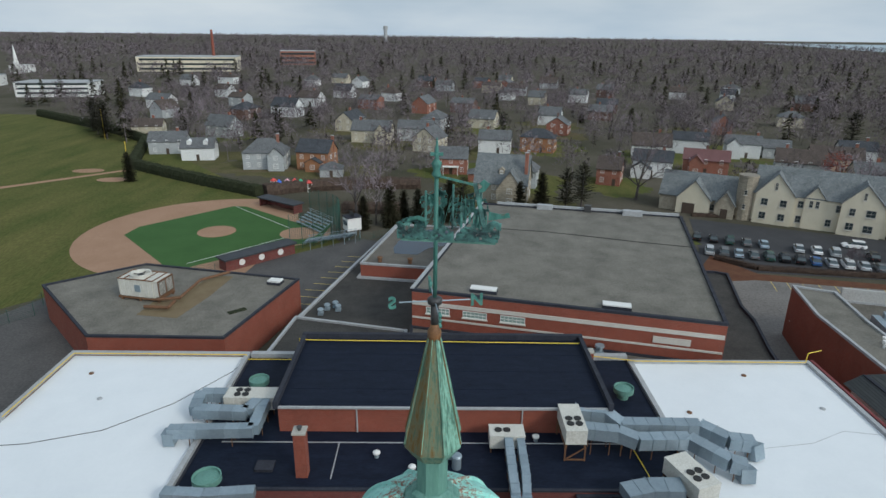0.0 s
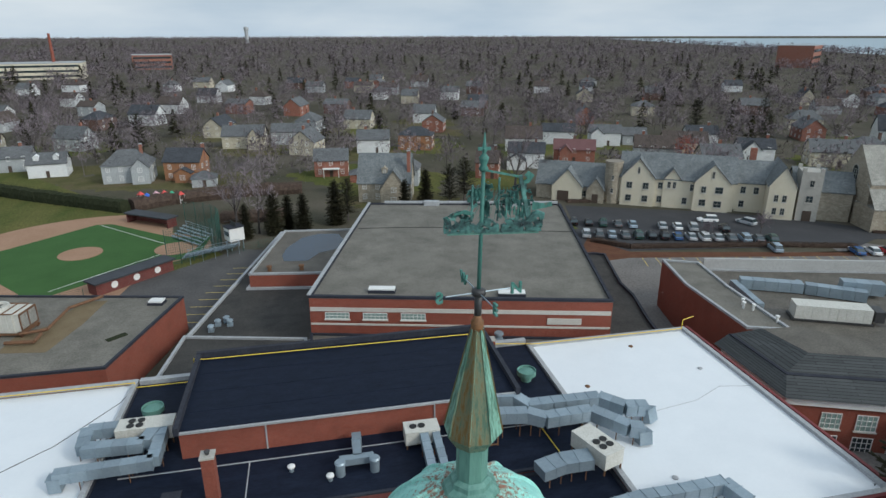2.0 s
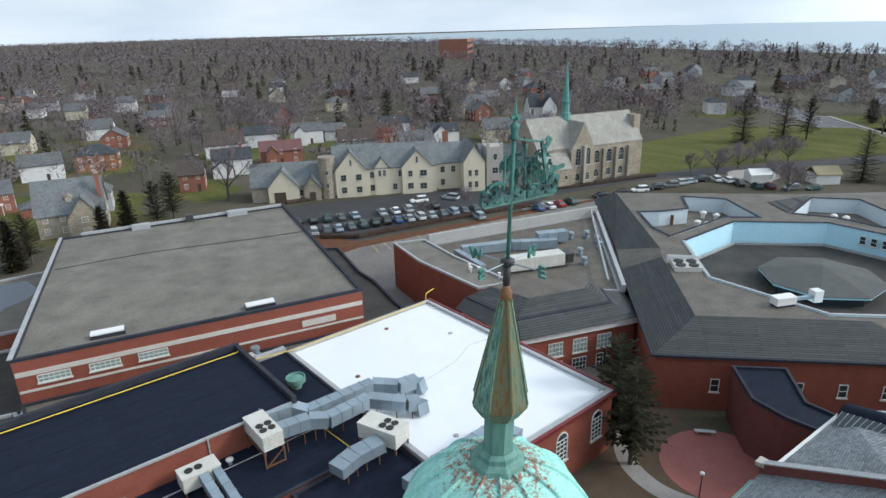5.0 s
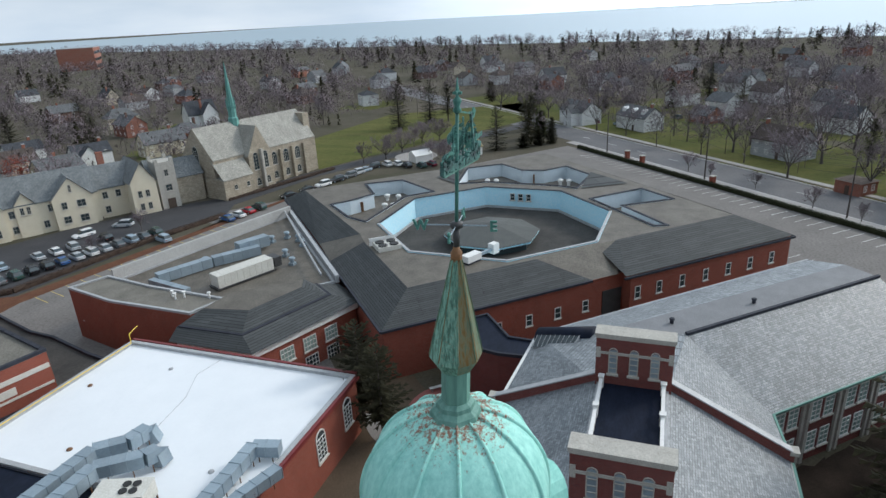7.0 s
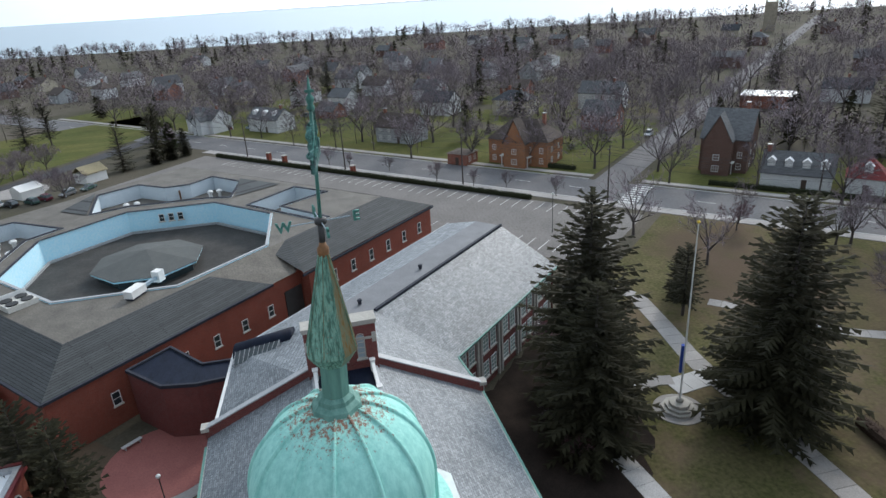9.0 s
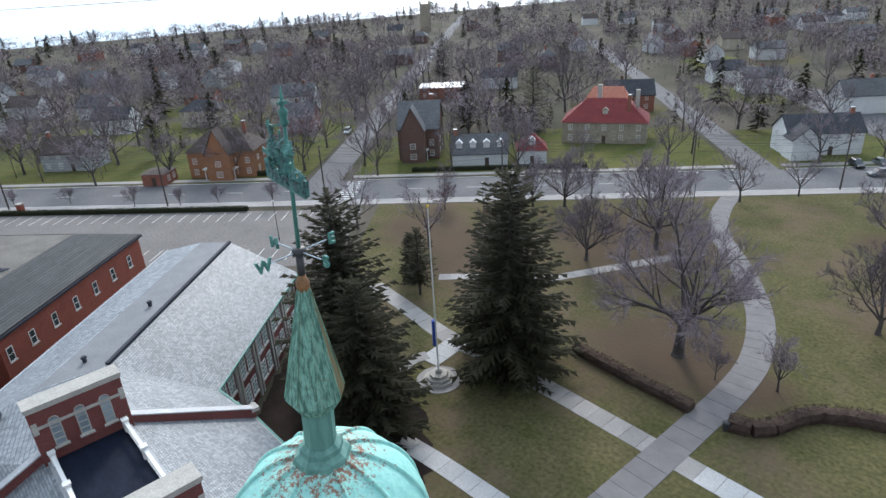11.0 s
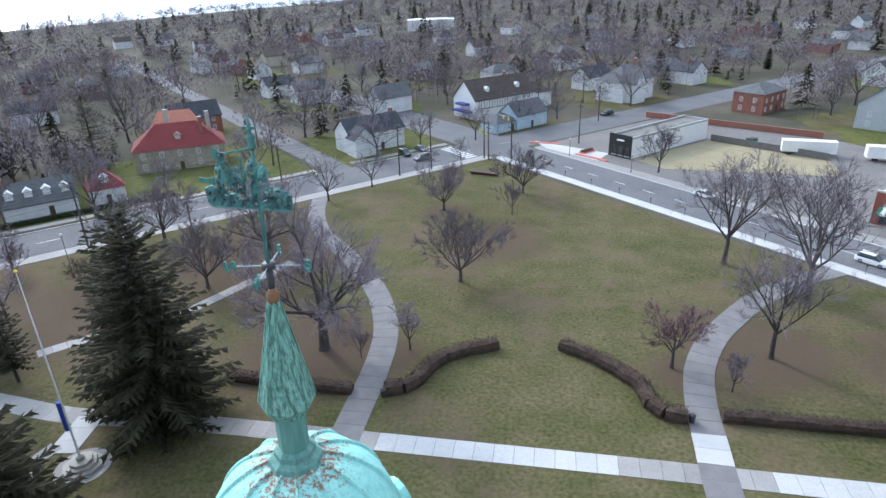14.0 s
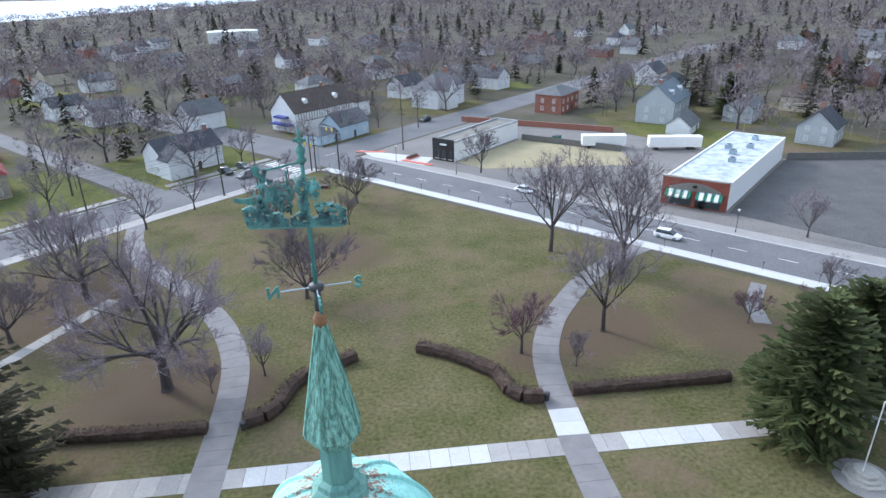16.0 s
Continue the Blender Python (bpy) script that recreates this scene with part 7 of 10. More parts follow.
house(101.5, -105.5, -137, 13.5, 8, 3.2, 7.0, WHITE_SIDING, SHINGLE_GREY, "long low white house with dormers", False, (-6, 0), 4, dormers=4, storeys=1)
house(92.0, -114.0, -137, 7, 7, 3.4, 7.4, WHITE_SIDING, RED_TILE, "small garage under a red tile hip roof", True, None, 1, dormers=1, storeys=1)
# the glare on this flat roof is put into its white colour
house(178, -163, -137, 17, 12, 4.4, 5.2, HOUSE_BRICK, MEMBRANE, "flat-roofed red brick house with snowy white roof", True, None, 4)
house(206, -114, -137, 16, 9, 6.0, 9.6, WHITE_SIDING, SHINGLE_GREY, "white house among trees on the side street", False, (4, 0), 4)
rr = house(90, -143, -150, 22, 12, 5.6, 11.0, STONE, RED_TILE, "stone mansion under a broad red tile roof", True, (6, -3), 5, dormers=1)
part("chimney", B().box(-2, 2, 8, 1.2, 1.2, 6.2).box(8, 1, 8, 1.1, 1.1, 5.0), LIMESTONE, rr, local=True)
part("upper_roof", B().add([(-7, 2, 8.5), (7, 2, 8.5), (7, 10, 7.5), (-7, 10, 7.5), (-4, 5.5, 13.2), (4, 5.5, 13.2)], [(0, 1, 5, 4), (1, 2, 5), (2, 3, 4, 5), (3, 0, 4)]), PINK_TILE, rr, "faded orange tile", local=True)
house(43, -161, -137, 17, 9, 5.4, 8.8, WHITE_SIDING, SHINGLE_BLACK, "white colonial house with dark shutters", False, (7, 0), 6, (6, 5, 4.8, 7.6, -6, -6))
inn = house(11, -208, -137, 26, 12, 6.4, 12.0, WHITE_PAINT, SHINGLE_BROWN, "half-timbered inn with a broad brown roof", False, (4, 0), 8, dormers=2)
part("ell", B().box(17.5, 1, -0.2, 11, 9, 5.2), WHITE_PAINT, inn, local=True)
part("ell_roof", hip_prism(11, 9, 5.0, 8.4), SHINGLE_BROWN, inn, local=True).matrix_basis = pose(17.5, 1, 0)
tb = B()
for i in range(22):
    tb.box(-11.6 + i * 1.1, -6.03, 3.4, 0.16, 0.08, 2.9)
tb.box(0, -6.03, 3.3, 24, 0.1, 0.2).box(0, -6.03, 6.1, 24, 0.1, 0.25)
part("half_timber", tb, TIMBER, inn, "dark half-timber bars", local=True)
part("awning", B().prism([(-15.4, -3), (-13.2, -3), (-13.2, 2), (-15.4, 2)], 4.6, 5.2).prism([(-15.4, -5), (-13.2, -5), (-13.2, 4), (-15.4, 4)], 2.4, 2.9), BLUE_AWNING, inn, "blue fabric awning", local=True)
house(1, -189, -133, 13, 8, 4.2, 7.6, BLUE_SIDING, SHINGLE_GREY, "pale blue house with a grey roof", False, None, 3)
house(8, -182, -133, 9, 7, 2.8, 5.2, BLUE_SIDING, SHINGLE_GREY, "small pale blue shop with a hip roof", True, None, 2, storeys=1)
house(-35, -233, -133, 18, 12, 7.0, 12.0, WHITE_SIDING, SHINGLE_GREY, "large white house with tall chimneys", True, (8, 2), 5, (6, 5, 6.6, 11.0, -4, -7))
house(-75, -211, -133, 15, 10, 6.4, 8.8, HOUSE_BRICK, SHINGLE_GREY, "square brick apartment house", True, None, 4)
house(-104, -188, -133, 19, 12, 7.0, 12.0, GREY_SIDING, mat("blue_grey_shingle", (0.10, 0.13, 0.15), 0.9, (0.15, 0.185, 0.205), 0.5, 9, 0.3), "large blue-grey house with dormers", False, (-6, 0), 4, dormers=2)
house(-101, -169, -133, 11, 7, 2.8, 5.6, WHITE_SIDING, SHINGLE_GREY, "white garage with a grey gable roof", False, None, 2, storeys=1)
house(103, -243, -137, 12, 9, 5.0, 8.0, WHITE_SIDING, SHINGLE_BLACK, "white house far down the street", False, None, 3, far=True)
house(90, -560, -170, 40, 16, 9.0, 10.0, WHITE_PAINT, MEMBRANE, "long white flat-roofed building on the rise", True, (10, 0), 8, far=True)
house(-39, -392, -165, 14, 9, 5.0, 9.0, WHITE_SIDING, SHINGLE_GREY, "white house far behind the shops", False, None, 3, far=True)

# houses scattered through the woods
rnd = random.Random(11)
walls = (WHITE_SIDING, GREY_SIDING, CREAM_SIDING, HOUSE_BRICK, BROWN_BRICK, WHITE_SIDING)
roofs = (SHINGLE_GREY, SHINGLE_BROWN, SHINGLE_BLACK, SHINGLE_GREY)
names = {WHITE_SIDING.name: "white", GREY_SIDING.name: "grey", CREAM_SIDING.name: "cream", HOUSE_BRICK.name: "red brick", BROWN_BRICK.name: "brown brick"}
made = 0
tries = 0
while made < 205 and tries < 12000:
    tries += 1
    az, r = rnd.uniform(-32, 240), rnd.uniform(165, 560)
    x, y = r * math.sin(radians(az)), r * math.cos(radians(az))
    a, b = x * GA[0] + y * GA[1], x * GB[0] + y * GB[1]
    grid = az > 60
    if x * sh[0] + y * sh[1] > 700 or 105 < a < 140 and b > -330:
        continue
    if (133 < a < 520 and (-52 < b < -28 or 50 < b < 70)) or (90 < b < 185 and a < 119) or (-40 < a < 119 and -175 < b < 100):
        continue
    if y > -30 and (x < 10 and y < 175 + max(0, -(x + 48)) * 1.25 or (x < 60 and y < 175) or (x < 175 and y < 165 - (x - 57) * 0.3) or (150 < x < 290 and 30 < y < 135)):
        continue
    if any((x - hx) ** 2 + (y - hy) ** 2 < (hr + 12) ** 2 for hx, hy, hr in HOUSE_SPOTS):
        continue
    w = rnd.uniform(10, 15)
    wl_, rf = rnd.choice(walls), rnd.choice(roofs)
    face = (-137 if grid else -20) + rnd.choice((0, 0, 90)) + rnd.uniform(-4, 4)
    house(x, y, face, w, rnd.uniform(8, 10), rnd.uniform(4.6, 5.6), rnd.uniform(7.6, 9.4), wl_, rf, names[wl_.name] + " house among bare trees with a " + rf.name.replace("_", " ") + " roof", rnd.random() < 0.3, (rnd.uniform(-3, 3), 1), 3 if r < 330 else 2, far=True)
    made += 1

# grassy yards round the nearer houses
g_ = random.Random(5)
for i, (hx, hy, hr) in enumerate(HOUSE_SPOTS):
    if math.hypot(hx, hy) < 330 and g_.random() < 0.75:
        sheet("lawn", ragged(hx + g_.uniform(-5, 5), hy + g_.uniform(-5, 5), hr + g_.uniform(4, 9), 100 + i), 0.006 + 0.00008 * i, FIELD if g_.random() < 0.6 else LAWN, "grassy yard round a house", "lawn")

# ---- stone hall and church ----
HD = -30.5
hall = thing("stone_hall", 62, 150, 0, HD, "long cream and stone hall with grey slate gables", "building")


def hall_block(x0, x1, depth, eave, top, wall, front=0.0, name="wall"):
    part(name, B().prism(rect(x0, front, x1, front + depth), -0.2, eave).add([(x0, front, eave), (x0, front + depth, eave), (x0, front + depth / 2, top), (x1, front, eave), (x1, front + depth, eave), (x1, front + depth / 2, top)], [(1, 0, 2), (3, 4, 5)]), wall, hall, local=True)
    b = gable_prism(x1 - x0, depth, eave, top)
    b.v = [(x + (x0 + x1) / 2, y + front + depth / 2, z) for x, y, z in b.v]
    part("roof", b, SLATE_DULL, hall, local=True)


def hall_gable(xc, w, out, eave, top, wall=None, deep=8.0):
    """A gable that steps forward of the front."""
    part("gable_wall", B().prism(rect(xc - w / 2, -out, xc + w / 2, deep), -0.2, eave).add([(xc - w / 2, -out, eave), (xc + w / 2, -out, eave), (xc, -out, top)], [(0, 1, 2)]), wall or CREAM, hall, local=True)
    g = B()
    for s in (1, -1):
        vs = [(xc + s * (w / 2 + 0.3), -out - 0.3, eave - 0.25), (xc + s * (w / 2 + 0.3), deep, eave - 0.25), (xc, deep, top), (xc, -out - 0.3, top)]
        vs += [(a, b_, c + 0.25) for a, b_, c in vs]
        fs = [(0, 1, 2, 3), (7, 6, 5, 4), (0, 4, 5, 1), (1, 5, 6, 2), (2, 6, 7, 3), (3, 7, 4, 0)]
        g.add(vs, fs if s > 0 else [f[::-1] for f in fs])
    part("gable_roof", g, SLATE_DULL, hall, local=True)


hall_block(-4, 14, 10, 4.2, 9.4, STONE)
hall_gable(4.5, 8.0, 1.6, 4.0, 8.6)
hall_gable(12.0, 4.5, 1.6, 3.4, 6.6, STONE)
hall_block(18, 46, 11, 7.6, 13.0, CREAM)
hall_gable(22.6, 8.4, 0.8, 7.4, 12.4)
hall_gable(31.0, 4.2, 0.3, 7.4, 10.2)
hall_gable(40.5, 8.4, 1.2, 7.4, 12.0)
hall_block(46, 56, 10, 7.6, 12.2, CREAM, 1.5)
hall_gable(56.0, 6.0, 3.5, 8.2, 12.8, CREAM, 10)
hall_block(59, 66, 10, 8.0, 11.6, STONE)
hall_block(63.5, 71.5, 8, 7.2, 11.2, STONE, -0.8)
part("turret", B().lathe(16.2, 1.2, [(2.2, -0.2), (2.2, 10.6), (2.35, 10.7), (2.35, 11.2)], 12), STONE, hall, "round stone turret", local=True)
part("tower", B().prism(rect(59.6, -3.0, 64.2, 3.0), -0.2, 12.0).box(60.0, -2.6, 12.0, 0.8, 0.8, 0.9).box(63.8, -2.6, 12.0, 0.8, 0.8, 0.9).box(60.0, 2.6, 12, 0.8, 0.8, 0.9).box(63.8, 2.6, 12, 0.8, 0.8, 0.9), LIMESTONE, hall, "pale stone entrance tower", local=True)
part("door", B().box(62, -3.05, 0, 1.9, 0.15, 2.6), TIMBER, hall, local=True)
part("door", B().box(3.5, -1.65, 0, 3.0, 0.12, 2.8), TIMBER, hall, local=True)
part("door", B().box(12.0, -1.65, 0, 1.6, 0.12, 2.4), TIMBER, hall, local=True)
part("chimney", B().box(50, 8, 8, 1.5, 1.3, 7.2), HOUSE_BRICK, hall, local=True)
UPPER_LIGHTS = ((20.5, 1.2, 1.5, 0.8), (24.6, 1.2, 1.5, 0.8), (20.5, 4.6, 1.5, 0.8), (24.6, 4.6, 1.5, 0.8), (28.2, 1.2, 1.2, 0), (34.4, 1.2, 1.2, 0), (28.2, 4.8, 1.2, 0), (30.3, 5.2, 0.8, 0.3), (31.6, 5.2, 0.8, 0.3), (36.0, 4.8, 1.2, 0.0), (38.6, 1.4, 1.6, 1.2), (42.2, 1.2, 1.9, 1.2), (38.6, 4.8, 1.2, 1.2))
LOWER_LIGHTS = ((42.2, 4.8, 1.9, 1.2), (54.8, 4.4, 1.0, 3.5), (56.6, 4.4, 1.0, 3.5), (54.8, 1.2, 1.0, 3.5), (56.6, 1.2, 1.0, 3.5), (62, 4.6, 1.6, 3.0), (8.8, 1.2, 1.4, 0), (48, 4.8, 1.2, -1.5), (51, 4.8, 1.2, -1.5), (48, 1.2, 1.2, -1.5), (22.6, 8.6, 0.6, 0.8), (40.5, 8.6, 0.6, 1.2), (62, 8.4, 1.0, 3.0))
for x, zz, w, out in UPPER_LIGHTS + LOWER_LIGHTS:
    window(hall, x, -out, zz, -90, w, 1.7, 2, 2, local=True, frame_mat=LIMESTONE)
for z in (3.0, 6.5):
    window(hall, 16.2, -1.0, z, -90, 0.7, 1.2, 1, 2, local=True, frame_mat=LIMESTONE)
HOUSE_SPOTS += [(70, 146, 14), (95, 135, 16), (112, 128, 12)]

CD = -15.7
ch = thing("church", 122, 107, 0, CD, "long tan stone church with a slate roof and slim green spire", "church")


def cbox(name, x0, y0, x1, y1, eave, top, along_x=True, wall=STONE, roof=CHURCH_SLATE):
    xm, ym = (x0 + x1) / 2, (y0 + y1) / 2
    b = B().prism(rect(x0, y0, x1, y1), -0.2, eave)
    if along_x:
        b.add([(x0, y0, eave), (x0, y1, eave), (x0, ym, top + 0.5), (x1, y0, eave), (x1, y1, eave), (x1, ym, top + 0.5)], [(1, 0, 2), (3, 4, 5)])
    else:
        b.add([(x0, y0, eave), (x1, y0, eave), (xm, y0, top + 0.5), (x0, y1, eave), (x1, y1, eave), (xm, y1, top + 0.5)], [(0, 1, 2), (4, 3, 5)])
    part(name, b, wall, ch, local=True)
    w, d = (x1 - x0, y1 - y0) if along_x else (y1 - y0, x1 - x0)
    g = gable_prism(w - 0.3, d, eave, top, 0.15)
    g.v = [(x + xm, y + ym, z) if along_x else (-y + xm, x + ym, z) for x, y, z in g.v]
    part(name + "_roof", g, roof, ch, local=True)


cbox("nave", 0.5, 2.0, 37, 15.5, 10.2, 18.0)
cbox("transept", 10.5, 0.2, 18.5, 10.0, 9.5, 17.0, False)
cbox("porch", 0.0, -2.0, 9.5, 6.0, 5.2, 5.4)
part("porch_slope", B().add([(0.0, -2.2, 5.2), (9.5, -2.2, 5.2), (10.4, 3.2, 10.4), (0.3, 3.2, 10.4)], [(0, 1, 2, 3)]), CHURCH_SLATE, ch, local=True)
part("stage", B().prism(rect(35.5, 4.5, 37.8, 13), 0, 17.2), STONE, ch, "stone end gable block", local=True)
for x in (20.5, 25.0, 29.5, 34.0):
    part("buttress", B().box(x - 2.2, 1.6, -0.1, 0.8, 1.0, 9.2), STONE, ch, local=True)
for x in (20.6, 25.0, 29.4):
    window(ch, x, 2.0, 5.0, -90, 2.0, 2.8, 3, 3, True, local=True, frame_mat=LIMESTONE)
    window(ch, x, 2.0, 1.0, -90, 1.6, 1.4, 2, 2, True, local=True, frame_mat=LIMESTONE)
for x in (12.8, 16.2):
    window(ch, x, 0.2, 5.4, -90, 1.7, 4.0, 2, 4, True, local=True, frame_mat=LIMESTONE)
    window(ch, x, 0.2, 1.0, -90, 1.5, 1.4, 2, 2, True, local=True, frame_mat=LIMESTONE)
part("buttress", B().box(14.5, -0.3, -0.1, 0.7, 1.2, 11), LIMESTONE, ch, local=True)
window(ch, 0.5, 9.0, 7.5, 180, 2.4, 5.0, 3, 4, True, local=True, frame_mat=LIMESTONE)
for x in (3.5, 7.5):
    window(ch, x, -2.0, 2.4, -90, 1.0, 1.2, 1, 2, local=True, frame_mat=LIMESTONE)
fl = part("fleche", B().lathe(14, 8.8, [(1.4, 16.0), (1.4, 19.0), (1.1, 19.3), (1.1, 22.0), (1.35, 22.2), (0.9, 23.0), (0.06, 34.0)], 8), GREEN_STONE, ch, "slim oxidised green spire", local=True)
for k in range(8):
    a = radians(22.5 + 45 * k)
    part("finial", B().lathe(14 + 1.15 * math.cos(a), 8.8 + 1.15 * math.sin(a), [(0.12, 21.5), (0.12, 23.6), (0.01, 24.8)], 5), GREEN_STONE, fl, local=True)
HOUSE_SPOTS += [(130, 110, 14), (145, 106, 14)]

# ---- shops on the street ----
shop = thing("shop", *st(29, 116.4), 0, 0, "brick-fronted corner shop with green striped awnings", "shop")
SH = [st(36.5, 115.6), st(24.6, 118.6), st(24.9, 160.0), st(37.0, 160.0)]
SH = [(-64.0, -109.1), (-73.6, -101.0), (-109.1, -133.6), (-100.0, -142.5)]
part("wall", B().prism(SH, -0.2, 5.4), WHITE_PAINT, shop, "painted white side walls")
part("roof", B().prism(inset(SH, 0.3), 5.2, 5.46), mat("silver_roof", (0.26, 0.3, 0.33), 0.6, (0.52, 0.56, 0.59), 0.5, 3, 0.1, spread=0.25), shop, "silvery patched flat roof")
part("coping", rim(B(), inset(SH, -0.05), 0.35, 5.42, 5.75), WHITE_PAINT, shop)
f0, f1 = Vector((-64.0, -109.1)), Vector((-73.6, -101.0))
fd = (f1 - f0).normalized()
fo = Vector((-fd.y, fd.x)) * -1
fo = fo if fo.dot(-f0) > 0 else -fo
frz = math.degrees(math.atan2(fd.y, fd.x))
fl_ = (f1 - f0).length


def fp(s, o):
    p = f0 + fd * s + fo * o
    return p.x, p.y


part("brick_front", B().box(*fp(fl_ / 2, 0.15), 0, fl_ + 0.3, 0.4, 6.0, frz), BRICK, shop)
ap = []
for k in range(13):
    u = k / 12
    ap.append((fl_ * (0.1 + 0.8 * u), 4.0 + 1.25 * math.sin(math.pi * u)))
ar = B()
n_ = len(ap)
vs = [(*fp(s, 0.38), z) for s, z in ap] + [(*fp(s, 0.38), 3.4) for s, z in ap]
ar.add(vs, [(i, i + 1, n_ + i + 1, n_ + i) for i in range(n_ - 1)] + [(i + 1, i, n_ + i, n_ + i + 1) for i in range(n_ - 1)])
part("arch_panel", ar, LIMESTONE, shop, "pale curved fascia panel")
part("shopfront", B().box(*fp(fl_ / 2, 0.37), 0.3, fl_ * 0.82, 0.06, 2.6, frz), GLASS, shop)
part("cornice", B().box(*fp(fl_ / 2, 0.2), 6.0, fl_ + 0.6, 0.7, 0.3, frz), LIMESTONE, shop)
part("pillar", B().box(*fp(fl_ / 2, 0.45), 0, 0.7, 0.4, 3.6, frz), BRICK, shop)
part("wreath", B().lathe(*fp(fl_ / 2, 0.5), [(0.1, 4.2), (0.45, 4.4), (0.45, 4.6), (0.1, 4.8)], 10), HEDGE_GREEN, shop, "round green wreath")
for h0 in (0.06, 0.54):
    for k in range(7):
        s0 = fl_ * (h0 + 0.40 * k / 7)
        s1 = fl_ * (h0 + 0.40 * (k + 1) / 7)
        wide = k % 2 == 0
        if not wide:
            s0 -= 0.15
        part("awning_stripe", B().add([(*fp(s0, 0.4), 3.5), (*fp(s1, 0.4), 3.5), (*fp(s1, 1.9), 2.5), (*fp(s0, 1.9), 2.5), (*fp(s1, 1.9), 2.2), (*fp(s0, 1.9), 2.2)], [(0, 1, 2, 3), (3, 2, 4, 5)]), GREEN_AWNING if wide else WHITE_PAINT, shop, "green awning canvas" if wide else "white awning stripe")
for x, y in ((-84, -117), (-88, -123), (-95, -127), (-101, -134), (-90, -128)):
    t = thing("air_conditioner", x, y, 5.46, 43, "small grey rooftop cooling unit", "air conditioner", "shop roof units")
    part("casing", B().box(0, 0, 0, 1.7, 1.3, 1.0), GALV, t, local=True)
    part("fan", B().lathe(0, 0, [(0.45, 1.0), (0.47, 1.1), (0.4, 1.1)], 14), BLACK, t, local=True)
HOUSE_SPOTS += [(-85, -120, 26), (-115, -110, 34), (-60, -150, 34), (-15, -160, 24)]

st2 = thing("store", -27, -150, 0, 0, "white flat-roofed store with a black front", "shop")
ST = [(-22.1, -154.8), (-26.9, -150.3), (-49.8, -171.9), (-44.5, -177.2)]
part("wall", B().prism(ST, -0.2, 5.0), WHITE_PAINT, st2)
part("roof", B().prism(inset(ST, 0.3), 4.9, 5.04), GRAVEL, st2)
part("coping", rim(B(), inset(ST, -0.06), 0.35, 4.95, 5.5), COPING, st2)
part("front", B().beam((-21.9, -154.7, 2.9), (-26.7, -150.1, 2.9), 0.4, 5.8), BLACK, st2, "black-clad shopfront")
for k in range(3):
    window(st2, -22.9 - k * 1.5, -153.5 + k * 1.45, 0.6, 46, 1.3, 2.2, 1, 1, frame_mat=STEEL_DARK)
part("sign", B().beam((-23.6, -152.6, 4.4), (-25.0, -151.2, 4.4), 0.5, 0.35), WHITE_PAINT, st2, "plain pale sign bar")
sheet("vacant_lot", [(-27.2, -149.8), (-33.5, -142.0), (-71.3, -137.0), (-73, -150.2), (-50.1, -170)], 0.06, STRAW, "straw-coloured vacant lot", "vacant lot")
sheet("parking_lot", [(-74.0, -100.4), (-109.6, -132.8), (-140, -128), (-152, -95), (-92, -76)], 0.05, ASPHALT, "grey asphalt shop car park", "parking lot")
sheet("parking_lot", [(-50, -172), (-73, -150), (-71, -137), (-64, -109.5), (-100, -143), (-84, -168), (-62, -190)], 0.045, LOT, "grey service yard", "parking lot")
sheet("apron", [(-2.9, -168.2), (-22.1, -155.2), (-18.5, -148.5), (-6, -160)], 0.13, CONCRETE_NEW, "pale concrete apron at the crossing", "pavement")
for p, q in (((-1.6, -166.8), (-9.8, -164.5)), ((-13.5, -154.6), (-20.8, -148.0))):
    single("red_kerb", B().beam((*p, 0.16), (*q, 0.16), 1.2, 0.14), CURB_RED, "strip of red paving by the crossing", "kerb", kind="structure")
t = thing("planter", -16.5, -156.5, 0.1, 45, "low red planter with dark shrubs", "planter")
part("box", B().box(0, 0, 0, 4.2, 1.4, 0.4), CURB_RED, t, local=True)
part("shrub", B().box(0, 0, 0.4, 3.8, 1.0, 0.4), HEDGE, t, local=True)
GREY_FENCE = mat("grey_fence", (0.12, 0.115, 0.105), 0.9, (0.17, 0.165, 0.15), 0.8, 8, 0.2)
for p, q in (((-50.5, -169.5), (-73.0, -150.0)), ((-110, -133), (-150, -126))):
    single("fence", B().beam((*p, 0.9), (*q, 0.9), 0.15, 1.8), GREY_FENCE, "weathered grey board fence", "fence")
single("garden_wall", B().beam((-38, -200, 0.9), (-80, -172, 0.9), 0.4, 1.8), HOUSE_BRICK, "long red brick wall behind the yard", "wall")
for x, y, l, rz in ((-70, -155.5, 12, -12), (-88, -149.5, 14, -12)):
    t = thing("trailer", x, y, 0, rz, "long white box trailer in the yard", "trailer", "white trailers")
    part("box", B().box(0, 0, 0.9, l, 2.6, 2.7).box(0, 0, 3.6, l + 0.1, 2.7, 0.08), WHITE_PAINT, t, local=True)
    for sx in (-l * 0.35, -l * 0.27, l * 0.35):
        part("wheel", B().beam((sx, -1.3, 0.45), (sx, 1.3, 0.45), 0.45, sides=14), BLACK, t, local=True)
t = thing("dumpster", -60, -166, 0, 40, "green waste container by the fence", "dumpster")
part("bin", B().prism([(-1.2, -0.9), (1.2, -0.9), (1.2, 0.9), (-1.2, 0.9)], 0.1, 1.5), GREEN_AWNING, t, local=True)
part("lid", B().box(0, 0, 1.5, 2.5, 1.9, 0.1), BLACK, t, local=True)

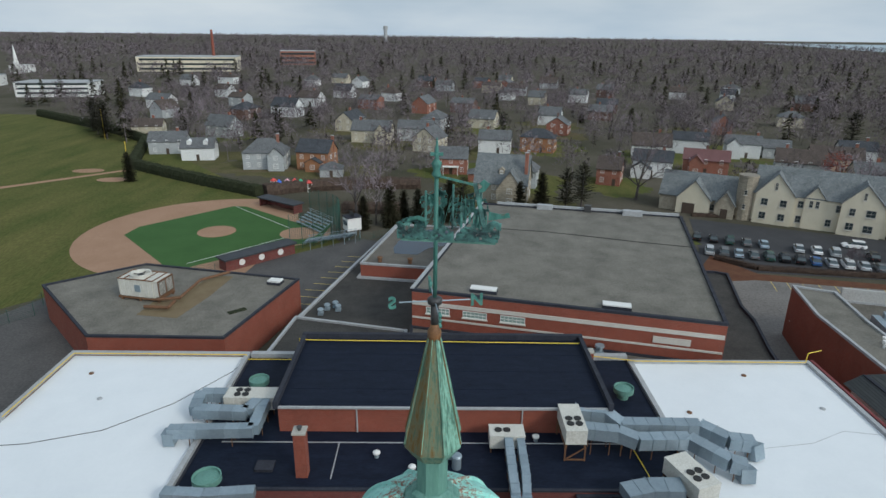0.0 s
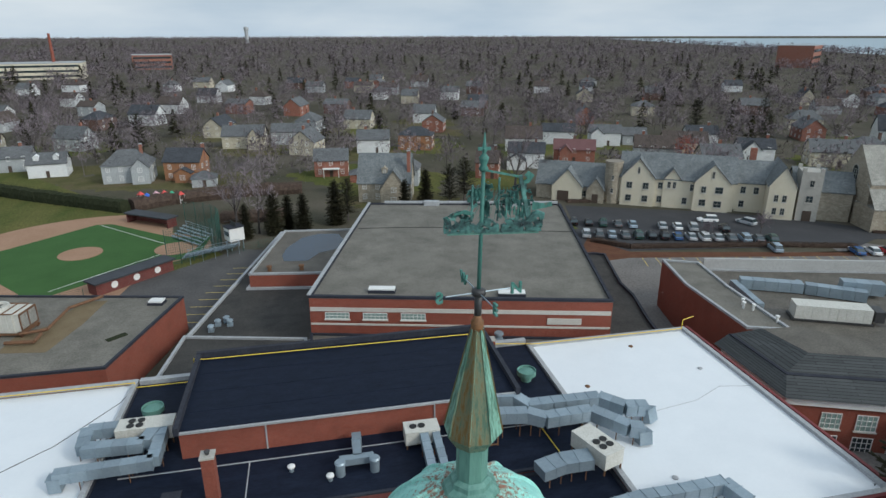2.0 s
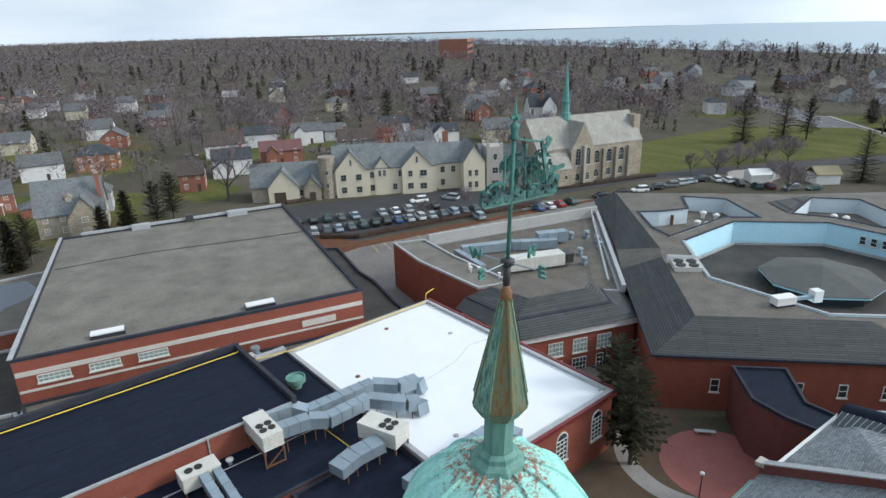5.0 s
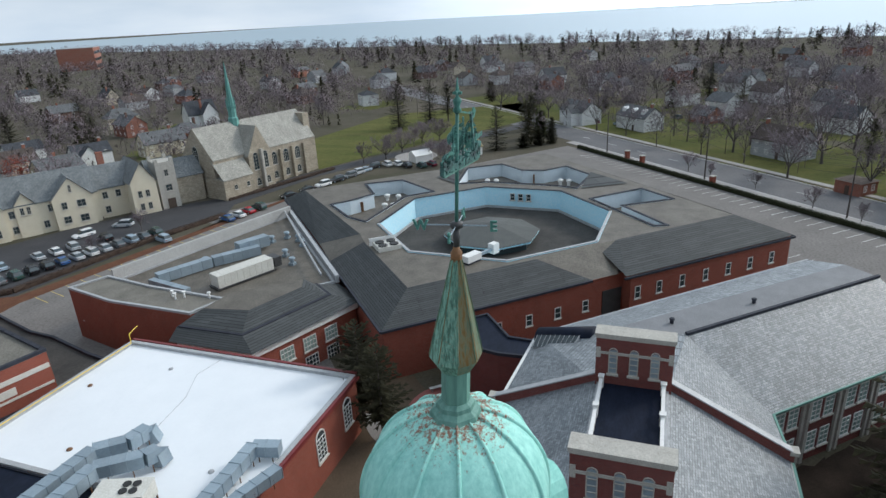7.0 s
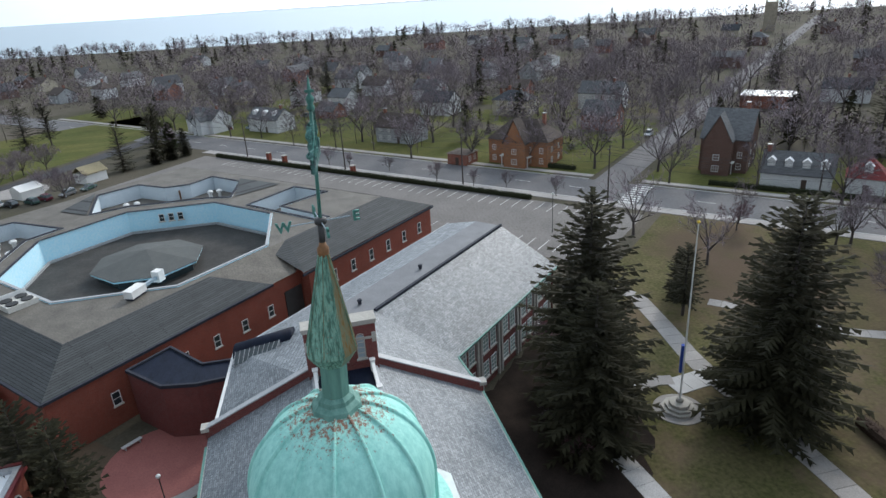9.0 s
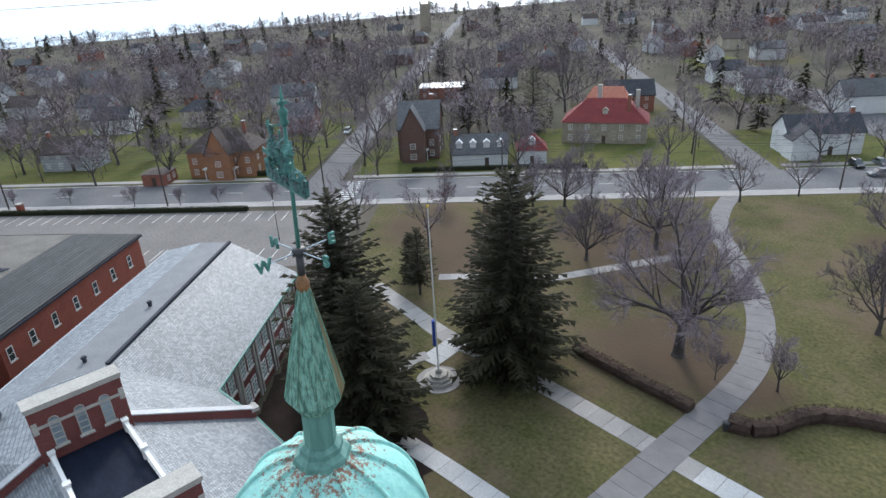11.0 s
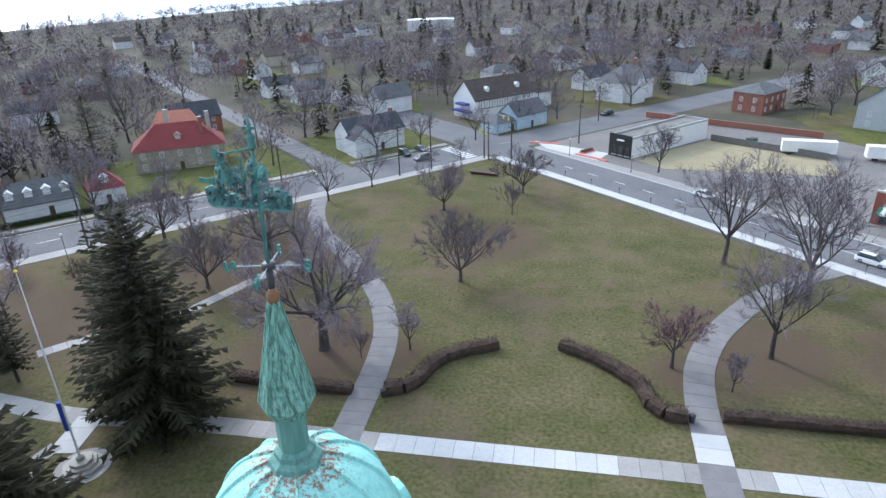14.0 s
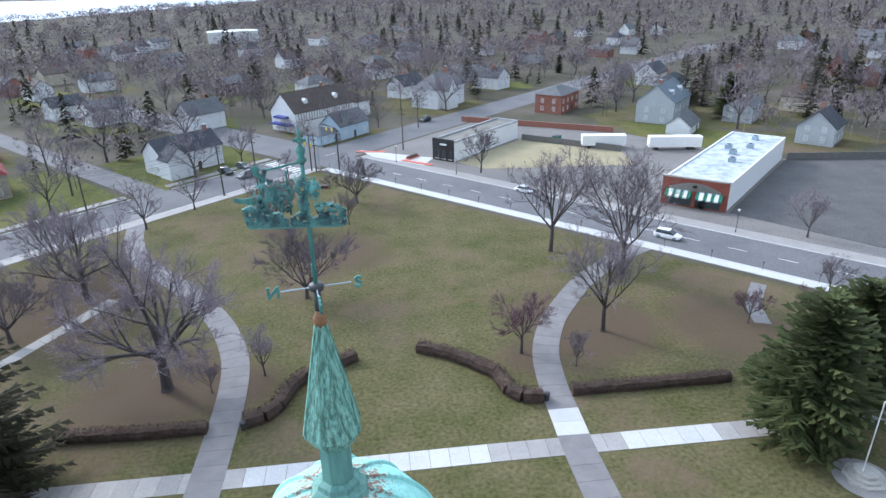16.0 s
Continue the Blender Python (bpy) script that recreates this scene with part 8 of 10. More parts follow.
# far buildings beyond the field
for x, y, rz, w, d, h, m, lab in ((-267, 690, 11, 100, 40, 15, CREAM, "long pale parking structure far beyond the field"), (-184, 840, 13, 44, 30, 17, HOUSE_BRICK, "distant red brick block"), (-252, 420, 8, 46, 24, 9, WHITE_PAINT, "pale low civic building"), (-360, 480, 8, 50, 24, 8, WHITE_PAINT, "pale low civic building"), (610, 700, 40, 60, 40, 26, HOUSE_BRICK, "distant brick tower block by the lake")):
    t = thing("far_building", x, y, 0, rz, lab, "building", "distant buildings")
    part("wall", B().box(0, 0, -0.2, w, d, h), m, t, local=True)
    part("roof", B().box(0, 0, h - 0.2, w + 0.6, d + 0.6, 0.5), COPING, t, local=True)
    for k in range(3):
        part("window_band", B().box(0, -d / 2 - 0.05, 2.0 + k * h / 3.2, w * 0.94, 0.2, h * 0.13), GLASS, t, local=True)
    HOUSE_SPOTS.append((x, y, w * 0.6))
t = thing("chapel", -412, 625, 0, 0, "white chapel with a slim white steeple", "church")
part("body", B().box(0, 8, -0.2, 12, 22, 7.2), WHITE_PAINT, t, local=True)
part("steeple", B().lathe(0, 0, [(2.4, 0), (2.4, 11), (1.6, 11.3), (1.6, 15), (0.05, 27)], 8), WHITE_PAINT, t, local=True)
t = thing("brick_stack", -245, 700, 0, 0, "tall slender brick chimney stack", "chimney")
part("stack", B().lathe(0, 0, [(1.8, 0), (1.2, 42)], 12), BRICK, t, local=True)
t = thing("water_tower", -213, 2600, 0, 0, "distant grey tower on the horizon", "tower")
part("shaft", B().lathe(0, 0, [(7, 0), (7, 45), (9, 46), (9, 58), (6, 60)], 12), COPING, t, local=True)
t = thing("stone_tower", 430, -375, 0, -40, "distant square stone church tower", "tower")
part("shaft", B().box(0, 0, 0, 9, 9, 22).box(-3.8, -3.8, 22, 1.4, 1.4, 3).box(3.8, -3.8, 22, 1.4, 1.4, 3).box(3.8, 3.8, 22, 1.4, 1.4, 3).box(-3.8, 3.8, 22, 1.4, 1.4, 3), STONE, t, local=True)

# ---- park paths of concrete slabs ----
def smooth_path(pts, n=6):
    """Points along a soft curve through the given ones."""
    out = []
    P = [Vector((*p, 0)) for p in pts]
    for i in range(len(P) - 1):
        p0, p1, p2, p3 = P[max(i - 1, 0)], P[i], P[i + 1], P[min(i + 2, len(P) - 1)]
        for k in range(n):
            u = k / n
            out.append(0.5 * (2 * p1 + (p2 - p0) * u + (2 * p0 - 5 * p1 + 4 * p2 - p3) * u * u + (3 * p1 - p0 - 3 * p2 + p3) * u ** 3))
    out.append(P[-1])
    return out


def slab_path(pts, w, material, label, slab=2.4, z=0.07, n=6, pale=()):
    """A path of separate slabs with open joints; pale: stretches (from, to) of newer concrete, in shares of the length."""
    t = thing("path", *pts[0], 0, 0, label, "path", kind="structure")
    C = smooth_path(pts, n)
    s = [0.0]
    for p, q in zip(C, C[1:]):
        s.append(s[-1] + (q - p).length)

    def at(d):
        for i in range(len(C) - 1):
            if s[i + 1] >= d:
                return C[i].lerp(C[i + 1], (d - s[i]) / max(1e-6, s[i + 1] - s[i]))
        return C[-1]

    count = max(1, round(s[-1] / slab))
    for i in range(count):
        d0, d1 = s[-1] * i / count + 0.02, s[-1] * (i + 1) / count - 0.02
        p, q = at(d0), at(d1)
        pa, qa = at(max(0, d0 - 0.3)), at(min(s[-1], d1 + 0.3))
        n0 = Vector((-(at(d0 + 0.3) - pa).y, (at(d0 + 0.3) - pa).x, 0)).normalized() * (w / 2)
        n1 = Vector((-(qa - at(d1 - 0.3)).y, (qa - at(d1 - 0.3)).x, 0)).normalized() * (w / 2)
        m = CONCRETE_NEW if any(a <= (i + 0.5) / count <= b for a, b in pale) else material
        part("slab", B().prism([(p - n0).to_2d()[:], (q - n1).to_2d()[:], (q + n1).to_2d()[:], (p + n0).to_2d()[:]], -0.1, z), m, t)
    return t


slab_path([(66.5, -45.8), (57, -44.6), (47.5, -43.3), (34.5, -43.6), (14, -42.9), (-11, -42.0), (-20, -41.6), (-45, -40.5), (-70, -39.6)], 2.6, CONCRETE, "straight concrete walk across the lawn", 2.0, 0.07, 3, ((0.4, 0.57), (0.68, 0.745)))
slab_path([(16.4, -32), (16.0, -42), (15.8, -48), (15.6, -56), (16.3, -64), (19.1, -72.6), (23.1, -80), (29, -88.5), (36.5, -98), (41, -108), (43.4, -118), (44.5, -125)], 3.4, PATH_GREY, "curving grey walk through the park", 2.2, 0.085, 6, ())
slab_path([(-20.6, -30), (-20.8, -40), (-21.2, -46), (-21.7, -52.6), (-23.1, -59.4), (-26.2, -66.1), (-29.7, -71), (-35, -77.3), (-43, -84), (-50, -88)], 3.4, PATH_GREY, "curving grey walk through the park", 2.2, 0.085, 6, ((0.19, 0.24),))
slab_path([(36.3, -26.4), (30.5, -27.0), (22, -27.4), (12, -28)], 2.2, CONCRETE_NEW, "pale concrete walk along the school", 2.0, 0.06)
slab_path([(66.6, -45.7), (70, -43), (74, -40)], 2.0, CONCRETE, "narrow concrete walk to the school wing", 1.8, 0.06)
slab_path([(61, -54.3), (55, -60), (48.5, -64.5), (43, -74), (37.4, -84.7)], 2.0, CONCRETE, "narrow concrete walk under the trees", 1.8, 0.06)
slab_path([(44.6, -37.6), (44.9, -40.5), (45.2, -43.4)], 3.0, CONCRETE_NEW, "pale concrete walk by the flagpole", 1.8, 0.09)
slab_path([(45.6, -33.6), (46.4, -36), (45.8, -38.6)], 1.8, CONCRETE, "short concrete walk by the flagpole", 1.8, 0.1)
slab_path([(-60.8, -71), (-56.2, -65.4), (-54, -60)], 2.2, PATH_GREY, "short walk to the street pavement", 2.0, 0.06)

for x, y in ((40.9, -36.1), (-45.6, -32.4)):
    sheet("plinth_pad", arc_pts(x, y, 2.7, 0, 360, 28), 0.1, CONCRETE, "round concrete pad", "pad")
    t = thing("plinth", x, y, 0.1, 12, "stepped stone plinth on a round pad", "plinth", "stepped plinths")
    part("step", B().lathe(0, 0, [(1.9, 0), (1.9, 0.3)], 8), LIMESTONE, t, local=True)
    part("step", B().lathe(0, 0, [(1.5, 0.3), (1.5, 0.6)], 8), LIMESTONE, t, local=True)
    part("top", B().lathe(0, 0, [(1.1, 0.6), (1.1, 0.95), (0.7, 1.0)], 8), LIMESTONE, t, local=True)
t = thing("flagpole", 40.9, -36.1, 1.05, 0, "tall white flagpole with a furled blue flag", "flagpole")
part("base", B().lathe(0, 0, [(0.4, 0), (0.4, 0.35), (0.2, 0.5)], 12), LIMESTONE, t, local=True)
part("pole", B().lathe(0, 0, [(0.11, 0.3), (0.045, 20.55)], 10), WHITE_PAINT, t, local=True)
part("ball", B().lathe(0, 0, [(0.05, 20.55), (0.16, 20.67), (0.16, 20.8), (0.03, 20.91)], 10), YELLOW, t, local=True)
part("flag", B().prism([(0.08, -0.1), (0.5, -0.25), (0.62, 0.05), (0.3, 0.25), (0.08, 0.1)], 3.6, 6.9), mat("blue_flag", (0.02, 0.06, 0.32), 0.8, (0.04, 0.09, 0.4), 1, 9, 0.2), t, "furled blue flag", local=True)
t = thing("flagpole", -42.6, -32.5, 0, 0, "thin white pole rising from the plinth", "flagpole")
part("pole", B().beam((-45.2, -32.4, 0.9), (-45.2, -32.4, 9), 0.06, sides=8), WHITE_PAINT, t)


def bin_can(x, y):
    t = thing("litter_bin", x, y, 0, 0, "black metal litter bin beside the path", "litter bin", "litter bins")
    part("body", B().lathe(0, 0, [(0.28, 0), (0.34, 0.9)], 12), STEEL_DARK, t, local=True)
    part("rim", B().lathe(0, 0, [(0.38, 0.9), (0.38, 1.0), (0.2, 1.15)], 12), STEEL_DARK, t, local=True)


bin_can(13.4, -50.2)
bin_can(-20.0, -49.2)
t = thing("bench", 8.8, -136.0, 0, -18, "long low dark planter bench at the lawn corner", "bench")
part("seat", B().box(0, 0, 0.5, 7.0, 1.6, 0.16), TIMBER, t, local=True)
part("base", B().box(0, 0, 0, 6.6, 1.2, 0.5), BRICK_DARK, t, local=True)
t = thing("hydrant", -44.5, -88.0, 0, 0, "small red fire hydrant", "hydrant")
part("barrel", B().lathe(0, 0, [(0.16, 0), (0.16, 0.5), (0.2, 0.55), (0.1, 0.75)], 10), RED_TRIM, t, local=True)

# crossing and parking marks
for k in range(9):
    single("crosswalk_bar", B().prism(strip(119.6 + k * 1.5, -34.5, 120.3 + k * 1.5, -30.5), -0.1, 0.045), LINE_WHITE, "white painted crossing bar", "marking", "crossing bars")
for k in range(8):
    single("crosswalk_bar", B().prism(strip(120.2 + k * 1.6, 90.5, 121.0 + k * 1.6, 94), -0.1, 0.045), LINE_WHITE, "white painted crossing bar", "marking", "crossing bars")
lines = B()
for k in range(44):
    b = -150 + k * 2.75
    lines.prism(strip(107.6, b, 112.8, b + 0.12), -0.1, 0.036)
for k in range(14):
    b = -66 + k * 2.75
    lines.prism(strip(88.5, b, 93.5, b + 0.12), -0.1, 0.036)
single("bay_lines", lines, LINE_WHITE, "worn white parking bay lines", "marking", kind="stuff")
yl = B()
for k in range(17):
    p = Vector((62.6, 101.2)).lerp(Vector((106, 93.5)), k / 16)
    yl.beam((p.x, p.y, 0.04), (p.x - 1.3, p.y - 4.9, 0.04), 0.13, 0.02)
for k in range(9):
    p = Vector((-20.8, 89)).lerp(Vector((-14, 112)), k / 8)
    yl.beam((p.x, p.y, 0.04), (p.x - 4.2, p.y + 0.6, 0.04), 0.13, 0.02)
single("bay_lines", yl, LINE_YELLOW, "worn yellow parking bay lines", "marking", kind="stuff")
for p in ((st(60, 98.6), st(60, 110)),):
    pass
mk = B()
for k in range(30):
    a = -120 + k * 8
    mk.prism(strip(a, 104.4, a + 3, 104.55), -0.1, 0.04)
    mk.prism(strip(125.9, -300 + k * 14, 126.05, -296 + k * 14), -0.1, 0.04)
single("lane_marks", mk, LINE_WHITE, "broken white lane marks", "marking", kind="stuff")
for k in range(16):
    x, y = st(100 - k * 8.0, 98.0)
    t = thing("parking_meter", x, y, 0.12, 0, "slim dark parking meter on the kerb", "parking meter", "parking meters")
    part("post", B().lathe(0, 0, [(0.04, 0), (0.04, 1.2)], 6), STEEL_DARK, t, local=True)
    part("head", B().box(0, 0, 1.2, 0.2, 0.14, 0.32), STEEL_DARK, t, local=True)


# ---- utility poles and wires ----
def power_pole(x, y, h, rz, label="grey wooden utility pole with cross arms"):
    t = thing("utility_pole", x, y, 0, rz, label, "utility pole", "utility poles")
    part("pole", B().lathe(0, 0, [(0.19, -0.1), (0.12, h)], 8), BARK, t, local=True)
    part("cross_arm", B().box(0, 0, h - 0.7, 2.6, 0.14, 0.14), BARK, t, local=True)
    part("cross_arm", B().box(0, 0, h - 1.9, 2.2, 0.14, 0.14), BARK, t, local=True)
    return t


line = [st(117.6, -190), st(117.6, -108), (133.0, -27.5), st(117.8, -30), st(117.8, 8), (79.0, -81.0), st(117.8, 70)]
line = [st(117.8, b) for b in (-190, -150, -110, -72, -36, 2, 40, 78)]
for x, y in line:
    power_pole(x, y, 12.5, -47.5)
wr = B()
for (x0, y0), (x1, y1) in zip(line, line[1:]):
    for o, h in ((-1.1, 11.95), (0.0, 12.5), (1.1, 11.95), (-0.8, 10.75), (0.8, 10.75), (0.2, 9.0)):
        prev = None
        for k in range(9):
            u = k / 8
            p = (x0 + (x1 - x0) * u + GA[0] * o, y0 + (y1 - y0) * u + GA[1] * o, h - 0.9 * 4 * u * (1 - u))
            if prev:
                wr.beam(prev, p, 0.028, sides=3)
            prev = p
single("power_lines", wr, BLACK, "black sagging overhead wires", "wires", kind="stuff")
for x, y, h in ((29.0, -134.0, 13), (10.0, -150, 11), (3.0, -149, 10), (-3.6, -194, 12), (-19.6, -224, 12), (-14.9, -166, 12), (-22.5, -194, 11), (8.8, -149.0, 10)):
    power_pole(x, y, h, -47.5)


def traffic_light(x, y, rz):
    t = thing("traffic_light", x, y, 0.1, rz, "grey signal mast with hanging traffic lights", "traffic light", "traffic lights")
    part("mast", B().lathe(0, 0, [(0.14, 0), (0.1, 6.4)], 8), GALV, t, local=True)
    part("arm", B().beam((0, 0, 6.2), (5.5, 0, 6.4), 0.08, sides=6), GALV, t, local=True)
    for s in (2.8, 5.2):
        part("signal", B().box(s, 0, 5.3, 0.35, 0.3, 0.95), YELLOW, t, local=True)


traffic_light(*st(117.2, 96.5), -50)
traffic_light(*st(134, 112), 130)
for x, y in ((72, -76), (45, -105), (95, -45)):
    lamp_post(x, y, "grey street lamp with a small head", 7.5)
for a, b in ((60, 112.4), (20, 112.4), (85, 112.4), (-20, 112.4), (105, 112.4)):
    lamp_post(*st(a, b), "black pavement lamp with a pale globe", 4.2)
t = thing("street_lamp", -124, -112, 0, 20, "tall twin-headed car park lamp", "street lamp")
part("pole", B().lathe(0, 0, [(0.3, 0), (0.3, 0.7), (0.09, 0.72), (0.07, 8.5)], 10), GALV, t, local=True)
part("head", B().box(-1.1, 0, 8.4, 1.2, 0.4, 0.16).box(1.1, 0, 8.4, 1.2, 0.4, 0.16).box(0, 0, 8.42, 2, 0.1, 0.1), WHITE_PAINT, t, local=True)
for x, y in ((176, 3.5), (182, 8.0), (155, -14)):
    t = thing("gate_pier", x, y, 0, 43, "square red brick gate pier", "pier", "brick gate piers")
    part("shaft", B().box(0, 0, 0, 1.1, 1.1, 2.2), BRICK, t, local=True)
    part("cap", B().box(0, 0, 2.2, 1.3, 1.3, 0.2), LIMESTONE, t, local=True)


# ---- cars ----
CARS = {}


def car_proto(key, colour, suv):
    paint = mat("car_paint_" + key, colour, 0.25, [min(1, c * 1.15) for c in colour], 1.0, 20, 0.0, spec=0.7)
    t = thing("car", 0, -500, -20, 0, key + " parked " + ("estate car" if suv else "saloon car") + " on asphalt", "car", "parked cars")
    L, W, H = (4.7, 1.86, 1.7) if suv else (4.6, 1.8, 1.44)
    zb = 0.98 if suv else 0.88

    def loft(secs):
        b = B()
        vs, fs = [], []
        for x, w, z0, z1, w1 in secs:
            vs += [(x, -w, z0), (x, -w, (z0 + z1) / 2), (x, -w1, z1), (x, w1, z1), (x, w, (z0 + z1) / 2), (x, w, z0)]
        for i in range(len(secs) - 1):
            for j in range(6):
                k = (j + 1) % 6
                fs.append((i * 6 + j, (i + 1) * 6 + j, (i + 1) * 6 + k, i * 6 + k))
        fs.append((0, 1, 2, 3, 4, 5))
        e = (len(secs) - 1) * 6
        fs.append((e + 5, e + 4, e + 3, e + 2, e + 1, e))
        return b.add(vs, fs)

    h = W / 2
    part("body", loft([(-L / 2, h * 0.85, 0.35, zb - 0.12, h * 0.78), (-L / 2 + 0.25, h, 0.25, zb - 0.02, h * 0.9), (-0.9, h, 0.22, zb, h * 0.92), (0.8, h, 0.22, zb, h * 0.92), (L / 2 - 0.5, h, 0.25, zb - 0.12, h * 0.88), (L / 2, h * 0.82, 0.35, zb - 0.28, h * 0.72)]), paint, t, local=True)
    r0, r1 = (-L / 2 + 0.2, -L / 2 + 0.55) if suv else (-L / 2 + 0.55, -L / 2 + 1.25)
    part("glass", loft([(r0, h * 0.88, zb - 0.04, zb, h * 0.86), (r1, h * 0.86, zb - 0.04, H - 0.07, h * 0.7), (0.35, h * 0.86, zb - 0.04, H - 0.06, h * 0.7), (1.25, h * 0.88, zb - 0.06, zb - 0.02, h * 0.84)]), GLASS, t, local=True)
    part("roof", loft([(r1 - 0.06, h * 0.72, H - 0.08, H - 0.02, h * 0.66), ((r1 + 0.3) / 2, h * 0.73, H - 0.08, H + 0.02, h * 0.66), (0.4, h * 0.72, H - 0.08, H - 0.02, h * 0.66)]), paint, t, local=True)
    for sx in (-L * 0.3, L * 0.31):
        for sy in (-1, 1):
            w = part("wheel", B().beam((sx, sy * (h - 0.2), 0.33), (sx, sy * (h + 0.01), 0.33), 0.33, sides=16), BLACK, t, local=True)
            part("rim", B().beam((sx, sy * (h - 0.02), 0.33), (sx, sy * (h + 0.025), 0.33), 0.2, sides=10), GALV, w, local=True)
    for sy in (-0.6, 0.6):
        part("headlight", B().box(L / 2 - 0.06, sy, 0.55, 0.08, 0.34, 0.14), WHITE_PAINT, t, local=True)
        part("tail_light", B().box(-L / 2 + 0.04, sy, 0.62, 0.08, 0.3, 0.16), RED_TRIM, t, local=True)
    return t


PAL = {"white": (0.75, 0.75, 0.75), "silver": (0.42, 0.44, 0.46), "black": (0.014, 0.014, 0.016), "grey": (0.12, 0.125, 0.13), "blue": (0.04, 0.1, 0.24), "red": (0.38, 0.02, 0.03), "dark green": (0.03, 0.07, 0.06), "maroon": (0.12, 0.015, 0.03), "pale blue": (0.3, 0.38, 0.45)}


def car(x, y, rz, colour, suv=False):
    k = (colour, suv)
    if k not in CARS:
        CARS[k] = car_proto(colour, PAL[colour], suv)
        CARS[k].matrix_basis = pose(x, y, 0.05, 0, 0, rz)
        return CARS[k]
    return copy_thing(CARS[k], pose(x, y, 0.05, 0, 0, rz))


rnd = random.Random(4)
cols = ["silver", "grey", "black", "white", "pale blue", "black", "silver", "grey", "dark green", "blue"]
for i in range(15):   # front row by the hedge
    p = Vector((57.5, 116.2)).lerp(Vector((95.5, 104.0)), i / 14)
    car(p.x, p.y + 0.6, 70 + rnd.uniform(-3, 3), cols[(i * 7) % 10], rnd.random() < 0.4)
for i in range(11):   # middle row
    if i in (5, 9):
        continue
    p = Vector((58.5, 126.0)).lerp(Vector((90.0, 113.5)), i / 10)
    car(p.x, p.y, 68 + rnd.uniform(-3, 3), cols[(i * 3 + 2) % 10], rnd.random() < 0.4)
CARS_BY_CHURCH = ((90.6, 120.6, 160, "white", True), (98.5, 117.0, 110, "silver", True), (92.0, 99.2, 72, "pale blue", True), (110.4, 93.3, 72, "white", False), (107.2, 94.0, 72, "blue", False), (113.6, 92.8, 72, "red", False), (117.0, 92.0, 72, "dark green", True), (127.7, 90.3, 150, "black", False), (134.0, 88.4, 150, "black", False), (139.2, 86.4, 152, "white", True), (144.4, 84.8, 152, "black", True), (149.4, 83.4, 152, "grey", True), (153.0, 82.8, 152, "silver", True), (156.4, 82.0, 152, "pale blue", False), (160.6, 81.0, 152, "black", True), (164.0, 78.1, 50, "white", True))
CARS_ELSEWHERE = ((164.9, 75.1, 50, "white", True), (163.3, 71.2, 50, "black", True), (163.8, 66.6, 50, "dark green", True), (166.0, 64.2, 50, "maroon", True), (168.0, 59.4, 150, "grey", True), (172.1, 55.4, 150, "dark green", False), (-56.0, -90.8, 133, "white", True), (157.5, -103.5, 133, "silver", True), (26.0, -148.0, 46, "grey", True), (31.5, -152.5, 130, "black", True), (28.0, -157.0, 130, "grey", False), (-26.0, -203, 40, "black", True), (-38, -122, 133, "white", False), (237, 15, 40, "pale blue", True), (241, 24, 40, "maroon", True), (246, 28, 40, "black", True), (252, -6, 40, "grey", True))
for x, y, rz, c, s in CARS_BY_CHURCH + CARS_ELSEWHERE:
    car(x, y, rz, c, s)

# ---- ball field fittings ----
def dugout(x, y, rz, l, label, discs):
    t = thing("dugout", x, y, 0, rz, label, "dugout", "dugouts")
    part("wall", B().box(0, 0, -0.1, l, 0.3, 2.3).box(-l / 2 + 0.15, 1.3, -0.1, 0.3, 2.6, 2.3).box(l / 2 - 0.15, 1.3, -0.1, 0.3, 2.6, 2.3), BRICK_DARK, t, local=True)
    part("roof", B().box(0, 1.2, 2.2, l + 0.8, 3.6, 0.3), SHINGLE_BLACK, t, local=True)
    for k in range(discs):
        part("disc", B().beam((-l * 0.28 + k * l * 0.28, -0.15, 1.2), (-l * 0.28 + k * l * 0.28, -0.2, 1.2), 0.62, sides=20), WHITE_PAINT, t, local=True)


dugout(-34.6, 108.8, 45, 15, "long brick dugout with three white discs", 3)
dugout(-39.5, 148.5, 145, 13, "long brick dugout with a dark roof", 0)
t = thing("bleachers", -22.7, 119.9, 0, 28, "silver aluminium bleachers on steel frames", "bleachers")
for k in range(5):
    part("plank", B().box(0, 2.2 - k * 0.75, 0.5 + (4 - k) * 0.0 + k * 0.42, 11, 0.5, 0.08), GALV, t, local=True)
for x in (-5, -2.5, 0, 2.5, 5):
    part("frame", B().beam((x, 2.6, 0), (x, -1.3, 2.3), 0.08).beam((x, -1.3, 0), (x, -1.3, 3.2), 0.08), GALV, t, local=True)
part("rail", B().beam((-5.4, -1.3, 3.2), (5.4, -1.3, 3.2), 0.06).beam((-5.4, -1.3, 2.7), (5.4, -1.3, 2.7), 0.05), GALV, t, local=True)
copy_thing(t, pose(-28.2, 132.6, 0, 0, 0, 131))
t = thing("press_box", -18.8, 125.0, 0, 30, "small white press box on legs", "press box")
part("cabin", B().box(0, 0, 2.0, 3.2, 2.8, 2.8), WHITE_PAINT, t, local=True)
part("roof", B().box(0, 0, 4.8, 3.5, 3.1, 0.2), COPING_DARK, t, local=True)
part("window", B().box(-1.62, 0, 3.1, 0.08, 2.2, 1.0), GLASS, t, local=True)
for sx in (-1.3, 1.3):
    for sy in (-1.1, 1.1):
        part("leg", B().box(sx, sy, 0, 0.16, 0.16, 2.0), GALV, t, local=True)
